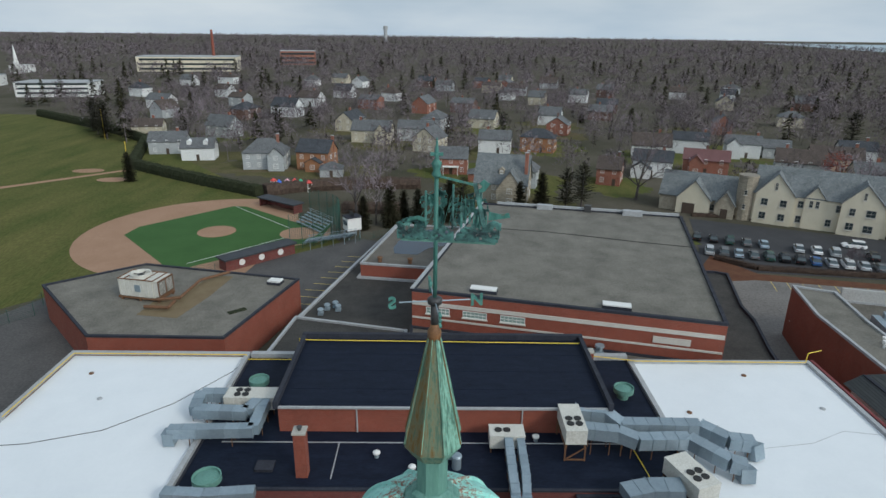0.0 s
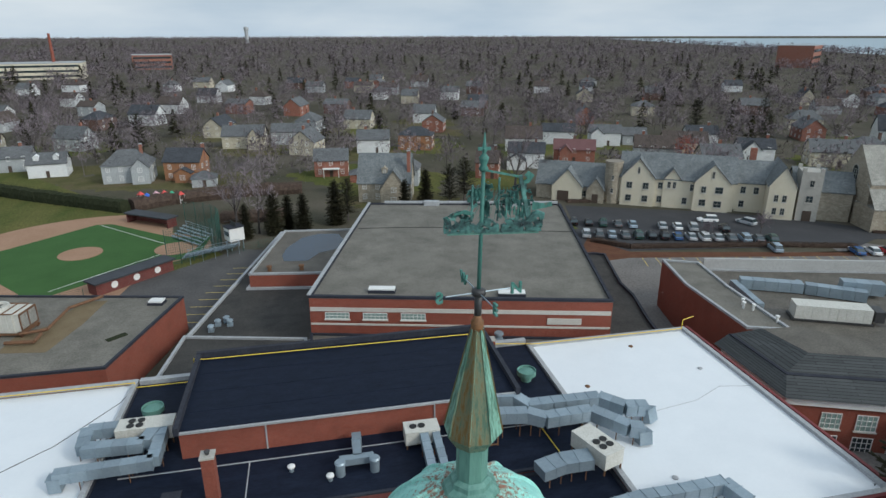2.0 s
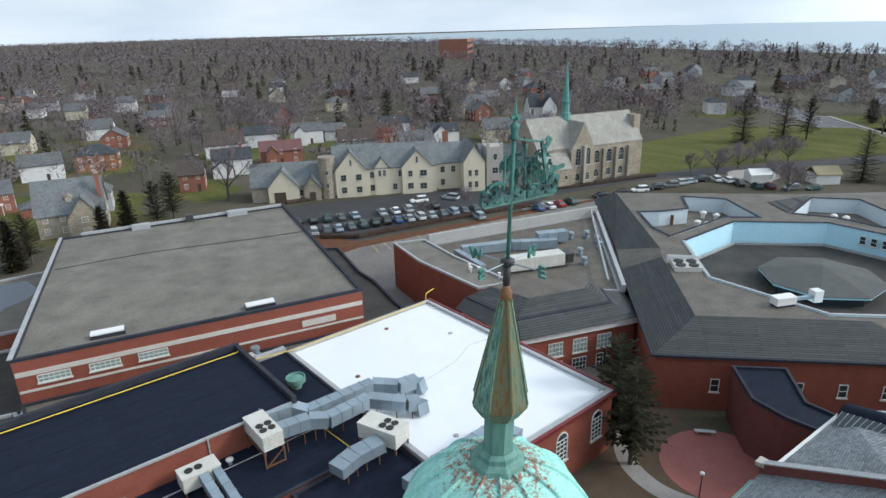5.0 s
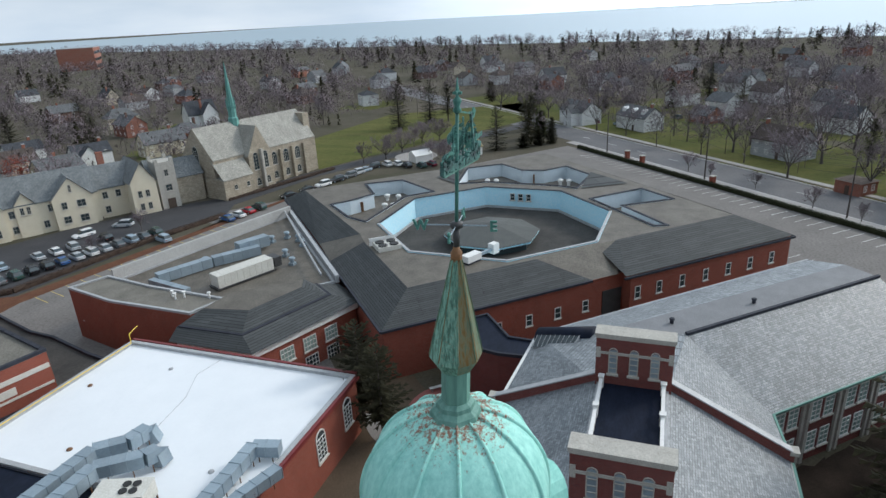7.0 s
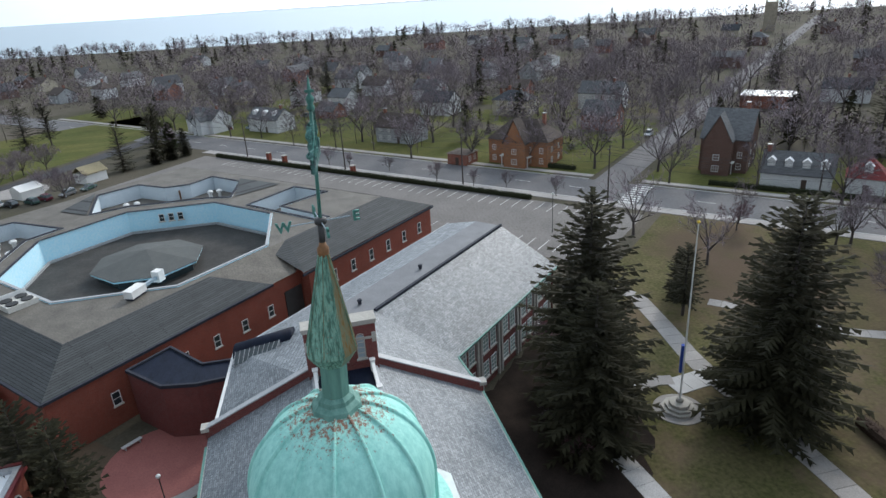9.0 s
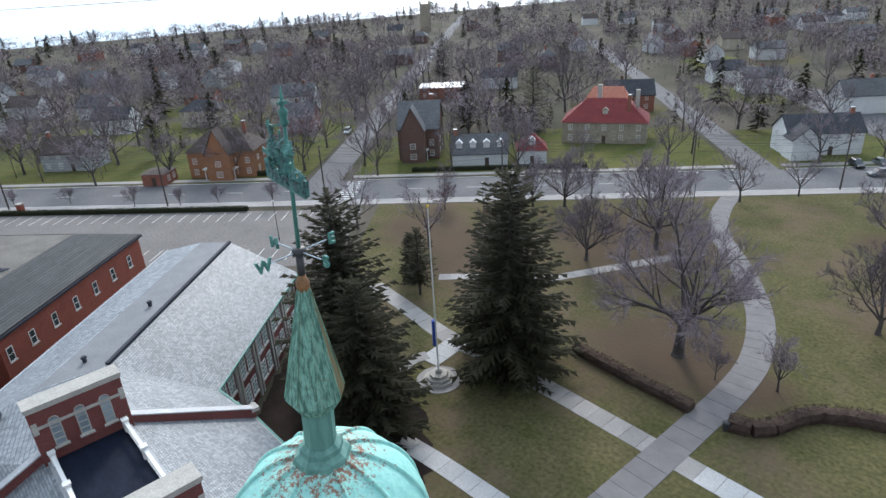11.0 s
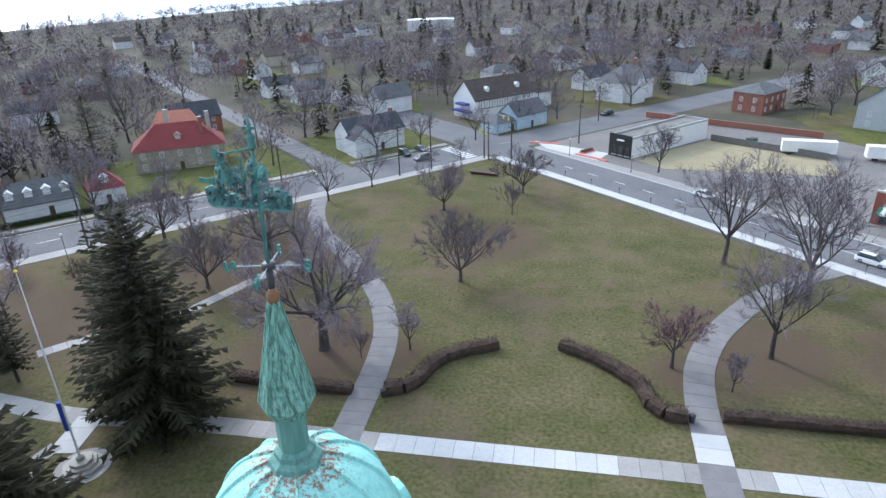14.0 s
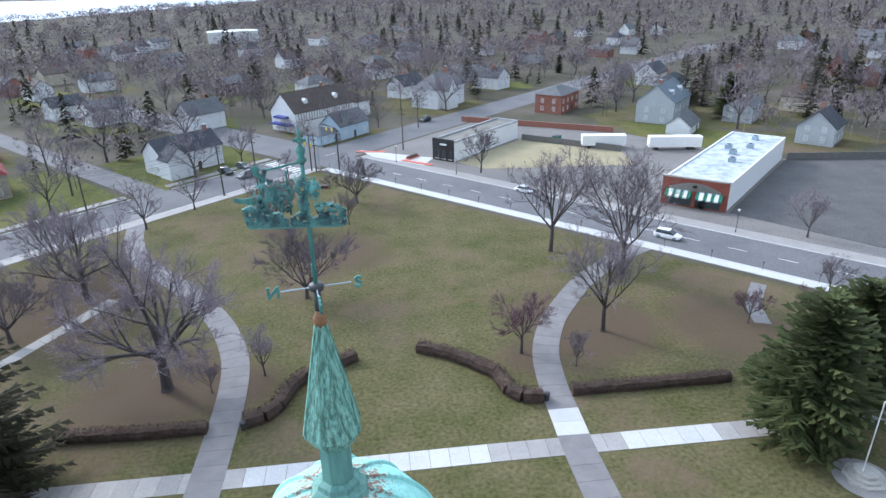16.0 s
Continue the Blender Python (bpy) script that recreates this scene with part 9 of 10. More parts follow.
part("railing", B().box(0, 0, 5.0, 0.06, 2.6, 0.9).box(0, 1.3, 5.8, 3.0, 0.06, 0.06).box(0, -1.3, 5.8, 3.0, 0.06, 0.06), STEEL_DARK, t, local=True)
net = B()
bp = arc_pts(-33, 127.5, 11, -78, 78, 12)
fence = thing("backstop", -22, 127.5, 0, 0, "tall green backstop net on steel posts", "fence")
for x, y in bp:
    part("post", B().lathe(x, y, [(0.09, 0), (0.07, 7.5)], 6), FENCE_GREEN, fence)
for (x0, y0), (x1, y1) in zip(bp, bp[1:]):
    for k in range(16):
        net.beam((x0, y0, 0.2 + k * 0.48), (x1, y1, 0.2 + k * 0.48), 0.025, sides=3)
    for k in range(6):
        x, y = x0 + (x1 - x0) * k / 6, y0 + (y1 - y0) * k / 6
        net.beam((x, y, 0.1), (x, y, 7.4), 0.025, sides=3)
tagged(part("net", net, FENCE_GREEN, fence), kind="stuff")


def chain_fence(pts, h, label):
    t = thing("chain_fence", *pts[0], 0, 0, label, "fence", "chain-link fences")
    m = B()
    for (x0, y0), (x1, y1) in zip(pts, pts[1:]):
        n = max(1, int(math.hypot(x1 - x0, y1 - y0) / 3))
        for k in range(n):
            x, y = x0 + (x1 - x0) * k / n, y0 + (y1 - y0) * k / n
            part("post", B().lathe(x, y, [(0.05, 0), (0.04, h)], 6), FENCE_GREEN, t)
        for k in range(int(h / 0.3)):
            m.beam((x0, y0, 0.15 + k * 0.3), (x1, y1, 0.15 + k * 0.3), 0.018, sides=3)
    part("mesh", m, FENCE_GREEN, t)


chain_fence([(-66, 92), (-64, 84), (-75, 70), (-100, 60)], 2.4, "green chain-link fence round the field")
chain_fence([(-42, 103.5), (-54, 97), (-66, 92)], 1.8, "green chain-link fence round the field")
chain_fence([(-20, 121), (-8, 127), (12, 125)], 1.8, "green chain-link fence behind the annex")
for x, y, h in ((-100.5, 193, 9), (-137, 250, 12)):
    t = thing("foul_pole", x, y, 0, 0, "tall yellow foul pole", "pole")
    part("pole", B().lathe(0, 0, [(0.12, 0), (0.1, h)], 8), YELLOW, t, local=True)
cl = {"blue": (0.03, 0.12, 0.5), "red": (0.55, 0.06, 0.05), "green": (0.05, 0.35, 0.2), "pink": (0.6, 0.35, 0.4)}
for x, y, c in ((-45, 166, "blue"), (-43, 167.5, "pink"), (-41, 168, "red"), (-47, 168, "red"), (-39, 167, "green"), (-36.5, 166, "red"), (-44.5, 164.5, "blue")):
    t = thing("play_tower", x, y, 0, rnd.uniform(0, 90), c + " plastic playground tower with a slide", "playground", "playground pieces")
    pm = mat("plastic_" + c, cl[c], 0.5, None, 1, 8, 0.02)
    part("deck", B().box(0, 0, 1.0, 1.4, 1.4, 0.15).box(-0.6, -0.6, 0, 0.12, 0.12, 2.6).box(0.6, 0.6, 0, 0.12, 0.12, 2.6).box(-0.6, 0.6, 0, 0.12, 0.12, 2.6).box(0.6, -0.6, 0, 0.12, 0.12, 2.6), WHITE_PAINT, t, local=True)
    part("roof", B().lathe(0, 0, [(1.1, 2.5), (0.05, 3.4)], 4, 0.5), pm, t, local=True)
    part("slide", B().beam((0.7, 0, 1.1), (2.4, 0, 0.15), 0.6, 0.15), pm, t, local=True)
# sheds by the church
t = thing("shed", 172, 70, 0, -40, "white party tent with a peaked roof", "tent")
part("canopy", B().box(0, 0, 0, 6.0, 4.6, 2.2).add([(-3.2, -2.5, 2.2), (3.2, -2.5, 2.2), (3.2, 2.5, 2.2), (-3.2, 2.5, 2.2), (-3.2, 0, 3.6), (3.2, 0, 3.6)], [(0, 1, 5, 4), (2, 3, 4, 5), (1, 2, 5), (3, 0, 4)]), WHITE_PAINT, t, local=True)
t = thing("shed", 182, 57, 0, -40, "pale shed with a tan roof", "shed")
part("wall", B().box(0, 0, 0, 6.6, 5.0, 2.8), WHITE_PAINT, t, local=True)
part("roof", gable_prism(6.6, 5.0, 2.8, 4.5), STRAW, t, local=True)
sheet("sand_pad", arc_pts(178, 74, 7, 0, 360, 24), 0.06, CONCRETE, "pale sand patch by the tent", "ground")

# ---- trees ----
def limb_rings(b, p, q, r0, r1, sides):
    d = (q - p).normalized()
    a = d.cross(Vector((0.3, 0.2, 1)))
    a = a.normalized() if a.length > 1e-4 else Vector((1, 0, 0))
    c = d.cross(a)
    k = len(b.v)
    for o, r in ((p, r0), (q, r1)):
        for i in range(sides):
            an = 2 * math.pi * i / sides
            b.v.append(tuple(o + a * (r * math.cos(an)) + c * (r * math.sin(an))))
    for i in range(sides):
        j = (i + 1) % sides
        b.f.append((k + i, k + j, k + sides + j, k + sides + i))


def grow(seed, height, limbs, subs, fine, twigs, width, wide=0.75, fork=0.28, trunk_r=0.3, leader=False):
    """A leafless tree: the meshes of its trunk with limbs, and of its branchlets and twigs."""
    rnd = random.Random(seed)
    wood, thin = B(), B()

    def bent(p, d, length, n, wob, rise):
        pts = [p]
        for _ in range(n):
            d = (d + Vector((rnd.uniform(-wob, wob), rnd.uniform(-wob, wob), rnd.uniform(-wob, wob) + rise))).normalized()
            pts.append(pts[-1] + d * (length / n))
        return pts

    def tube(b, pts, r0, r1, sides):
        n = len(pts) - 1
        for k in range(n):
            limb_rings(b, pts[k], pts[k + 1], r0 + (r1 - r0) * k / n, r0 + (r1 - r0) * (k + 1) / n, sides)

    def off(d, ang):
        a = d.orthogonal().normalized()
        a.rotate(Quaternion(d, rnd.uniform(0, 6.283)))
        v = d * math.cos(ang) + a * math.sin(ang)
        v.z += 0.12
        return v.normalized()

    def at(pts, u):
        f = u * (len(pts) - 1)
        k = min(int(f), len(pts) - 2)
        return pts[k].lerp(pts[k + 1], f - k), (pts[k + 1] - pts[k]).normalized()

    def blade(p, d, length, w):
        s = d.orthogonal().normalized()
        s.rotate(Quaternion(d, rnd.uniform(0, 6.283)))
        k = len(thin.v)
        q = p + d * length
        thin.v += [tuple(p - s * (w / 2)), tuple(p + s * (w / 2)), tuple(q)]
        thin.f.append((k, k + 1, k + 2))

    trunk = bent(Vector((0, 0, 0.3)), Vector((0, 0, 1)), height * (0.8 if leader else fork), 6 if leader else 3, 0.06, 0.02)
    limb_rings(wood, Vector((0, 0, -0.15)), trunk[0], trunk_r * 1.5, trunk_r * 1.05, 9)
    tube(wood, trunk, trunk_r * 1.05, trunk_r * (0.2 if leader else 0.72), 8)
    for i in range(limbs):
        u = (fork + (0.95 - fork) * i / limbs) if leader else 1 - 0.35 * (i % 3) / 3
        p, d0 = at(trunk, min(1, u))
        an = i * 2.4 + rnd.uniform(-0.4, 0.4)
        tilt = wide * rnd.uniform(0.45, 1.15) if i or leader else 0.12
        d = Vector((math.sin(tilt) * math.cos(an), math.sin(tilt) * math.sin(an), math.cos(tilt)))
        ln = height * (rnd.uniform(0.26, 0.38) * (1.15 - 0.6 * u) * 1.5 if leader else rnd.uniform(0.46, 0.6))
        lr = trunk_r * (0.3 if leader else 0.5)
        limb = bent(p, d, ln, 5, 0.13, 0.05)
        tube(wood, limb, lr, lr * 0.22, 6)
        for j in range(subs):
            uj = 0.22 + 0.78 * (j + rnd.random() * 0.8) / subs
            p2, d2 = at(limb, min(1, uj))
            l2 = ln * rnd.uniform(0.38, 0.6) * (1.25 - 0.55 * uj)
            r2 = lr * 0.42 * (1.2 - 0.7 * uj)
            sub_ = bent(p2, off(d2, rnd.uniform(0.5, 1.0)), l2, 3, 0.18, 0.04)
            tube(wood, sub_, r2, r2 * 0.3, 4)
            for k in range(fine):
                uk = 0.18 + 0.82 * (k + rnd.random()) / fine
                p3, d3 = at(sub_, min(1, uk))
                l3 = l2 * rnd.uniform(0.4, 0.62) * (1.2 - 0.4 * uk)
                r3 = max(width * 0.6, r2 * 0.38)
                br = bent(p3, off(d3, rnd.uniform(0.45, 1.0)), l3, 2, 0.2, 0.06)
                tube(thin, br, r3, width * 0.35, 3)
                for m in range(twigs):
                    um = 0.15 + 0.85 * rnd.random()
                    p4, d4 = at(br, um)
                    d5 = off(d4, rnd.uniform(0.3, 0.95))
                    l4 = height * 0.062 * rnd.uniform(0.6, 1.3)
                    blade(p4, d5, l4, width)
                    blade(p4 + d5 * (l4 * 0.4), off(d5, 0.6), l4 * 0.6, width * 0.75)
                    blade(p4 + d5 * (l4 * 0.65), off(d5, 0.6), l4 * 0.5, width * 0.75)
    top = max(v[2] for v in thin.v)
    k = height / top
    wood.v = [(x * k, y * k, z * k) for x, y, z in wood.v]
    thin.v = [(x * k, y * k, z * k) for x, y, z in thin.v]
    return wood, thin


TREES = {}


def bare_tree(key, x, y, scale=1.0, rz=0.0, label="", group="bare trees"):
    """A bare tree of one of the grown kinds, with its own place, size and turn."""
    meshes = TREES[key]
    t = thing("tree", x, y, 0, rz, label or "leafless grey-brown deciduous tree", "tree", group)
    t.scale = (scale, scale, scale)
    for nm, me in (("trunk", meshes[0]), ("crown", meshes[1])):
        c = new(nm, me)
        c.parent = t
    return t


def tree_kind(key, seed, height, limbs, subs, fine, twigs, width, wide, fork, trunk_r, leader=False, twig=None):
    w, c = grow(seed, height, limbs, subs, fine, twigs, width, wide, fork, trunk_r, leader)
    TREES[key] = (w.data("trunk", BARK, True), c.data("crown", twig or TWIG))


tree_kind("oak", 3, 17, 8, 7, 6, 13, 0.045, 1.05, 0.24, 0.55)
tree_kind("maple", 8, 11.5, 8, 6, 6, 12, 0.04, 0.85, 0.13, 0.26)
tree_kind("elm", 21, 17, 7, 7, 5, 12, 0.045, 0.6, 0.26, 0.36)
tree_kind("small", 5, 6, 7, 5, 5, 9, 0.03, 0.95, 0.2, 0.11)
tree_kind("cherry", 14, 5.2, 7, 5, 6, 12, 0.022, 1.0, 0.2, 0.11, False, TWIG_RED)
tree_kind("street", 33, 15, 6, 5, 4, 5, 0.075, 0.85, 0.2, 0.27)
tree_kind("streetb", 37, 17, 6, 5, 4, 5, 0.075, 1.0, 0.19, 0.32)
tree_kind("streetc", 41, 14, 10, 4, 3, 6, 0.075, 0.8, 0.16, 0.23, True)

# park
bare_tree("oak", 23.4, -59.3, 1.42, 20, "large spreading leafless oak on the lawn")
bare_tree("maple", 8.0, -79.7, 1.06, 60, "leafless broad maple on the lawn")
bare_tree("elm", -33.4, -89.3, 1.13, 10, "tall leafless tree near the street")
bare_tree("elm", -41.4, -77.4, 1.26, 130, "tall leafless tree near the street")
bare_tree("elm", -32.0, -62.3, 0.93, 200, "leafless many-stemmed tree by the path")
bare_tree("maple", 47.4, -74.4, 1.02, 40)
bare_tree("maple", 50.6, -99.0, 1.1, 80)
bare_tree("oak", 41.4, -85.5, 1.02, 150)
bare_tree("maple", 15.0, -111.0, 0.94, 300, "leafless round-headed tree on the lawn")
bare_tree("small", 1.2, -109.8, 1.2, 30, "small leafless tree on the lawn")
bare_tree("maple", -0.7, -122.8, 0.94, 240)
bare_tree("maple", 65.3, -92.3, 1.08, 10)
bare_tree("street", 72.0, -62.0, 0.75, 0)
bare_tree("streetb", 88.0, -58.0, 0.8, 50, "leafless street tree by the crossing")
bare_tree("street", 70.0, -85.0, 0.7, 140)
for i, (x, y, s, k) in enumerate(((12.2, -60.0, 1.2, "small"), (18.0, -57.6, 0.8, "small"), (-19.8, -59.1, 1.75, "cherry"), (-25.6, -55.0, 0.9, "small"), (82.9, -76.0, 1.15, "cherry"),
                                  (32.2, -76.5, 0.8, "small"), (43.0, -80.0, 0.7, "small"), (66.5, -72, 1.15, "cherry"), (-52.1, -60.5, 1.1, "cherry"), (-61.5, -60.5, 1.0, "cherry"), (26.0, -66.5, 0.9, "small"), (36.5, -88.0, 1.0, "small"))):
    bare_tree(k, x, y, s, i * 47, "small ornamental leafless tree with reddish twigs" if k == "cherry" else "small leafless ornamental tree", "small park trees")
bare_tree("cherry", 57.5, -27.6, 0.85, 33, "leafless twiggy shrub beside the school wall", "small park trees")
bare_tree("cherry", 36.8, -22.4, 0.8, 133, "leafless twiggy shrub beside the school wall", "small park trees")
bare_tree("small", 41.5, -22.0, 0.6, 73, "leafless twiggy shrub beside the school wall", "small park trees")
# avenue planting and lots
for i, (x, y) in enumerate(((168.2, -8.7), (162.7, -13.9), (153.2, -23.5), (138.5, -33.0), (130.6, -40.2), (125.5, -46.7), (114.9, -54.6))):
    bare_tree("small", x, y, 0.75 if i % 3 else 0.95, i * 61, "small bare tree in the car park strip", "car park trees")
bare_tree("small", -80.4, -86.1, 1.58, 15, "leafless tree in the shop car park")
bare_tree("small", -31.7, -139.2, 2.0, 95, "leafless tree beside the vacant lot")
bare_tree("small", -68.5, -65.8, 1.1, 200, "leafless tree beside the pavement")
for i, (x, y) in enumerate([(166.4, 87.3), (172.8, 82.4), (183.2, 81.1), (192.5, 80.5), (199.1, 80.0), (203.9, 75.1), (174.5, 67.5), (165.8, 59.5)]):
    bare_tree("maple" if i % 3 else "small", x, y, 0.75 if i % 3 else 1.2, i * 71, "leafless tree beside the church drive", "trees beside the drive")
bare_tree("small", 82, 108, 0.8, 10)
bare_tree("small", 97, 110, 0.9, 70)
bare_tree("streetc", -14.5, 134.5, 1.15, 40, "tall pale leafless tree behind the bleachers")
bare_tree("streetb", -20, 141.0, 1.1, 140, "tall pale leafless tree behind the bleachers")
bare_tree("streetb", 55, 160, 1.25, 0, "large dark leafless tree wrapped in ivy")


# conifers
def spruce(seed, height, radius, bare=0.06, dens=1.0, up=0.0):
    rnd = random.Random(seed)
    wood, nd = B(), B()
    limb_rings(wood, Vector((0, 0, -0.2)), Vector((0, 0, height * 0.97)), height * 0.017 + 0.08, 0.03, 7)
    z = height * bare
    while z < height * 0.985:
        f = (z - height * bare) / (height * (1 - bare))
        ln = radius * (1 - f) ** 0.54 * (0.7 + 0.3 * min(1, f * 6)) + 0.2
        n = max(5, int(11 * dens * (0.5 + 0.5 * (1 - f))))
        a0 = rnd.uniform(0, 6.28)
        for i in range(n):
            an = a0 + 2 * math.pi * i / n + rnd.uniform(-0.25, 0.25)
            l = ln * rnd.uniform(0.5, 1.18)
            droop = rnd.uniform(-0.32, -0.08) * (1 - f * 0.9) + up + 0.35 * f
            out = Vector((math.cos(an), math.sin(an), droop))
            side = Vector((-math.sin(an), math.cos(an), 0))
            p0 = Vector((0, 0, z + rnd.uniform(-0.2, 0.2)))
            nseg = max(2, int(l / 0.75))
            prev = p0
            for s in range(nseg):
                u = (s + 1) / nseg
                c = p0 + out * (l * u) + Vector((0, 0, 0.10 * l * u * u))
                w = (0.16 + 0.2 * l * 0.3 * (1 - abs(u - 0.45))) * rnd.uniform(0.8, 1.3)
                for sg in (-1, 1):
                    tip = c + side * (sg * w * 1.7) + out * (w * rnd.uniform(0.5, 1.2)) + Vector((0, 0, rnd.uniform(-0.42, -0.05) * w * 1.6))
                    k = len(nd.v)
                    nd.v += [tuple(prev), tuple(c), tuple(tip)]
                    nd.f.append((k, k + 1, k + 2))
                    k = len(nd.v)
                    nd.v += [tuple(prev + Vector((0, 0, 0.05))), tuple(prev * 0.4 + tip * 0.6 + Vector((0, 0, -0.3 * w))), tuple(c + Vector((0, 0, -0.5 * w)))]
                    nd.f.append((k, k + 1, k + 2))
                prev = c
        z += 0.42 / dens * (0.7 + 0.6 * rnd.random()) * max(0.6, height / 22)
    return wood, nd


CON = {}
for key, args, m in (("spruce", (1, 22.5, 7.2, 0.05, 1.1), NEEDLE), ("spruceb", (2, 20, 6.8, 0.04, 1.05), NEEDLE), ("fir", (3, 9, 2.0, 0.04, 1.2), NEEDLE),
                     ("light", (4, 11.5, 4.6, 0.05, 1.35, 0.12), NEEDLE_LIGHT), ("pine", (5, 15, 4.6, 0.2, 0.62, 0.15), NEEDLE), ("farspruce", (7, 18, 5.4, 0.05, 0.6), NEEDLE), ("shrub", (6, 3.2, 1.5, 0.02, 1.2, 0.3), NEEDLE)):
    w, nd = spruce(*args)
    CON[key] = (w.data("trunk", BARK), nd.data("crown", m))


def conifer(key, x, y, scale=1.0, rz=0.0, label="", group="conifers"):
    t = thing("conifer", x, y, 0, rz, label or "dark green conifer with drooping boughs", "conifer", group)
    t.scale = (scale, scale, scale)
    for nm, me in zip(("trunk", "crown"), CON[key]):
        c = new(nm, me)
        c.parent = t
    return t


conifer("spruce", 46.5, -27.8, 1.08, 0, "tall dark spruce beside the school wing")
conifer("spruceb", 38.5, -24.5, 0.92, 60, "dark spruce beside the school wing")
conifer("spruce", 35.6, -43.0, 1.12, 120, "tall dark spruce beside the flagpole")
conifer("spruceb", 41.5, -47.5, 0.92, 200, "dark spruce beside the flagpole")
conifer("pine", 58.8, -48.6, 0.72, 20, "slim dark spruce on the lawn")
conifer("fir", 63.5, -51.0, 0.9, 90)
conifer("light", -43.7, -38.9, 1.4, 10, "broad yellow-green conifer on the lawn")
conifer("light", -53.0, -43.9, 1.25, 130, "broad yellow-green conifer on the lawn")
conifer("pine", 43.6, 24.5, 0.78, 60, "bushy dark conifer in the school court")
conifer("pine", 45.8, 28.0, 0.85, 200, "bushy dark conifer in the school court")
for i, (x, y, k, s) in enumerate(((-11, 133, "fir", 1.1), (-4.5, 134, "fir", 1.0), (-8, 137, "fir", 0.9), (3, 138, "fir", 1.2), (6, 140, "pine", 0.7), (-17, 131, "fir", 0.9), (21, 147, "fir", 0.9), (33, 148, "pine", 0.75), (27, 150, "fir", 1.1),
                                  (38, 152, "pine", 0.8), (-92, 176, "fir", 1.0), (-136, 250, "pine", 1.0), (-140, 256, "farspruce", 0.9), (-146, 262, "pine", 1.0), (-152, 270, "farspruce", 0.85), (190, 50, "farspruce", 0.8), (202, 34, "fir", 1.0), (226, 46, "pine", 0.95), (214, 40, "light", 0.8), (208, 44, "pine", 0.9),
                                  (199, 38, "shrub", 1.6), (194, 42, "shrub", 1.4), (-70, -104, "shrub", 0.7), (240, 92, "farspruce", 1.0), (246, 86, "pine", 1.0), (225, 100, "farspruce", 1.0), (-115, -195, "farspruce", 1.1), (-124, -182, "light", 1.3), (-150, -178, "farspruce", 1.0), (-128, -205, "farspruce", 0.95))):
    conifer(k, x, y, s, i * 53, "small dark fir at the edge of the grounds" if k == "fir" else "dark evergreen among bare trees", "evergreens round the grounds")


# hedges: clipped runs with a twiggy surface
def hedge(pts, w, h, material, label, seed=1):
    rnd = random.Random(seed)
    b = B()
    for p, q in zip(pts, pts[1:]):
        p, q = Vector((*p, 0)), Vector((*q, 0))
        n = max(1, int((q - p).length / 0.8))
        d = (q - p).normalized()
        s = Vector((-d.y, d.x, 0))
        rings = []
        for i in range(n + 1):
            c = p + (q - p) * (i / n)
            ring = []
            for u, v in ((-0.5, 0), (-0.54, 0.5), (-0.4, 0.95), (0, 1.03), (0.4, 0.95), (0.54, 0.5), (0.5, 0)):
                ring.append(tuple(c + s * (u * w * rnd.uniform(0.84, 1.04)) + Vector((0, 0, v * h * rnd.uniform(0.88, 1.02)))))
            rings.append(ring)
        k = len(b.v)
        for r in rings:
            b.v += r
        for i in range(n):
            for j in range(6):
                b.f.append((k + i * 7 + j, k + i * 7 + j + 1, k + i * 7 + j + 8, k + i * 7 + j + 7))
        b.f.append(tuple(k + j for j in range(7)))
        b.f.append(tuple(k + n * 7 + j for j in range(7))[::-1])
        for i in range(int((q - p).length * (150 if h < 1.5 else 60))):
            c = p + (q - p) * rnd.random() + s * (w * rnd.uniform(-0.52, 0.52)) + Vector((0, 0, h * rnd.uniform(0.3, 1.0)))
            side_ = 1 if rnd.random() < 0.5 else -1
            if rnd.random() < 0.6:
                c = p + (q - p) * rnd.random() + s * (side_ * w * rnd.uniform(0.4, 0.56)) + Vector((0, 0, h * rnd.uniform(0.1, 1.0)))
            else:
                c = p + (q - p) * rnd.random() + s * (w * rnd.uniform(-0.5, 0.5)) + Vector((0, 0, h * rnd.uniform(0.9, 1.06)))
            e = (s * (side_ * rnd.uniform(0, 1)) + d * rnd.uniform(-1, 1) + Vector((0, 0, rnd.uniform(0.1, 1)))) * 0.26
            f = Vector((rnd.uniform(-1, 1), rnd.uniform(-1, 1), rnd.uniform(-0.3, 0.6))) * 0.1
            kk = len(b.v)
            b.v += [tuple(c), tuple(c + e), tuple(c + f)]
            b.f.append((kk, kk + 1, kk + 2))
    return single("hedge", b, material, label, "hedge", "clipped hedges")


hedge([(33.0, -51.8), (25, -51.0), (17.2, -50.6)], 1.3, 1.1, HEDGE, "low clipped brown hedge beside the path", 1)
hedge([(13.5, -50.9), (11.4, -51.4), (10.0, -53.0), (8.9, -56.2), (7.5, -58.2), (4.5, -60.2), (1.1, -61.6)], 1.6, 1.3, HEDGE, "curved clipped brown hedge on the lawn", 2)
hedge([(-6.9, -62.2), (-10.3, -60.2), (-13.3, -57.4), (-15.6, -54.6), (-16.2, -51.2), (-17.4, -49.8), (-19.6, -49.5)], 1.6, 1.3, HEDGE, "curved clipped brown hedge on the lawn", 3)
hedge([(-23.2, -50.0), (-32, -49.6), (-42.3, -49.2)], 1.3, 1.1, HEDGE, "low clipped brown hedge beside the path", 4)
hedge([st(114.2, -160), st(114.0, -100), st(113.8, -52)], 1.0, 1.0, HEDGE_GREEN, "low dark hedge along the car park", 5)
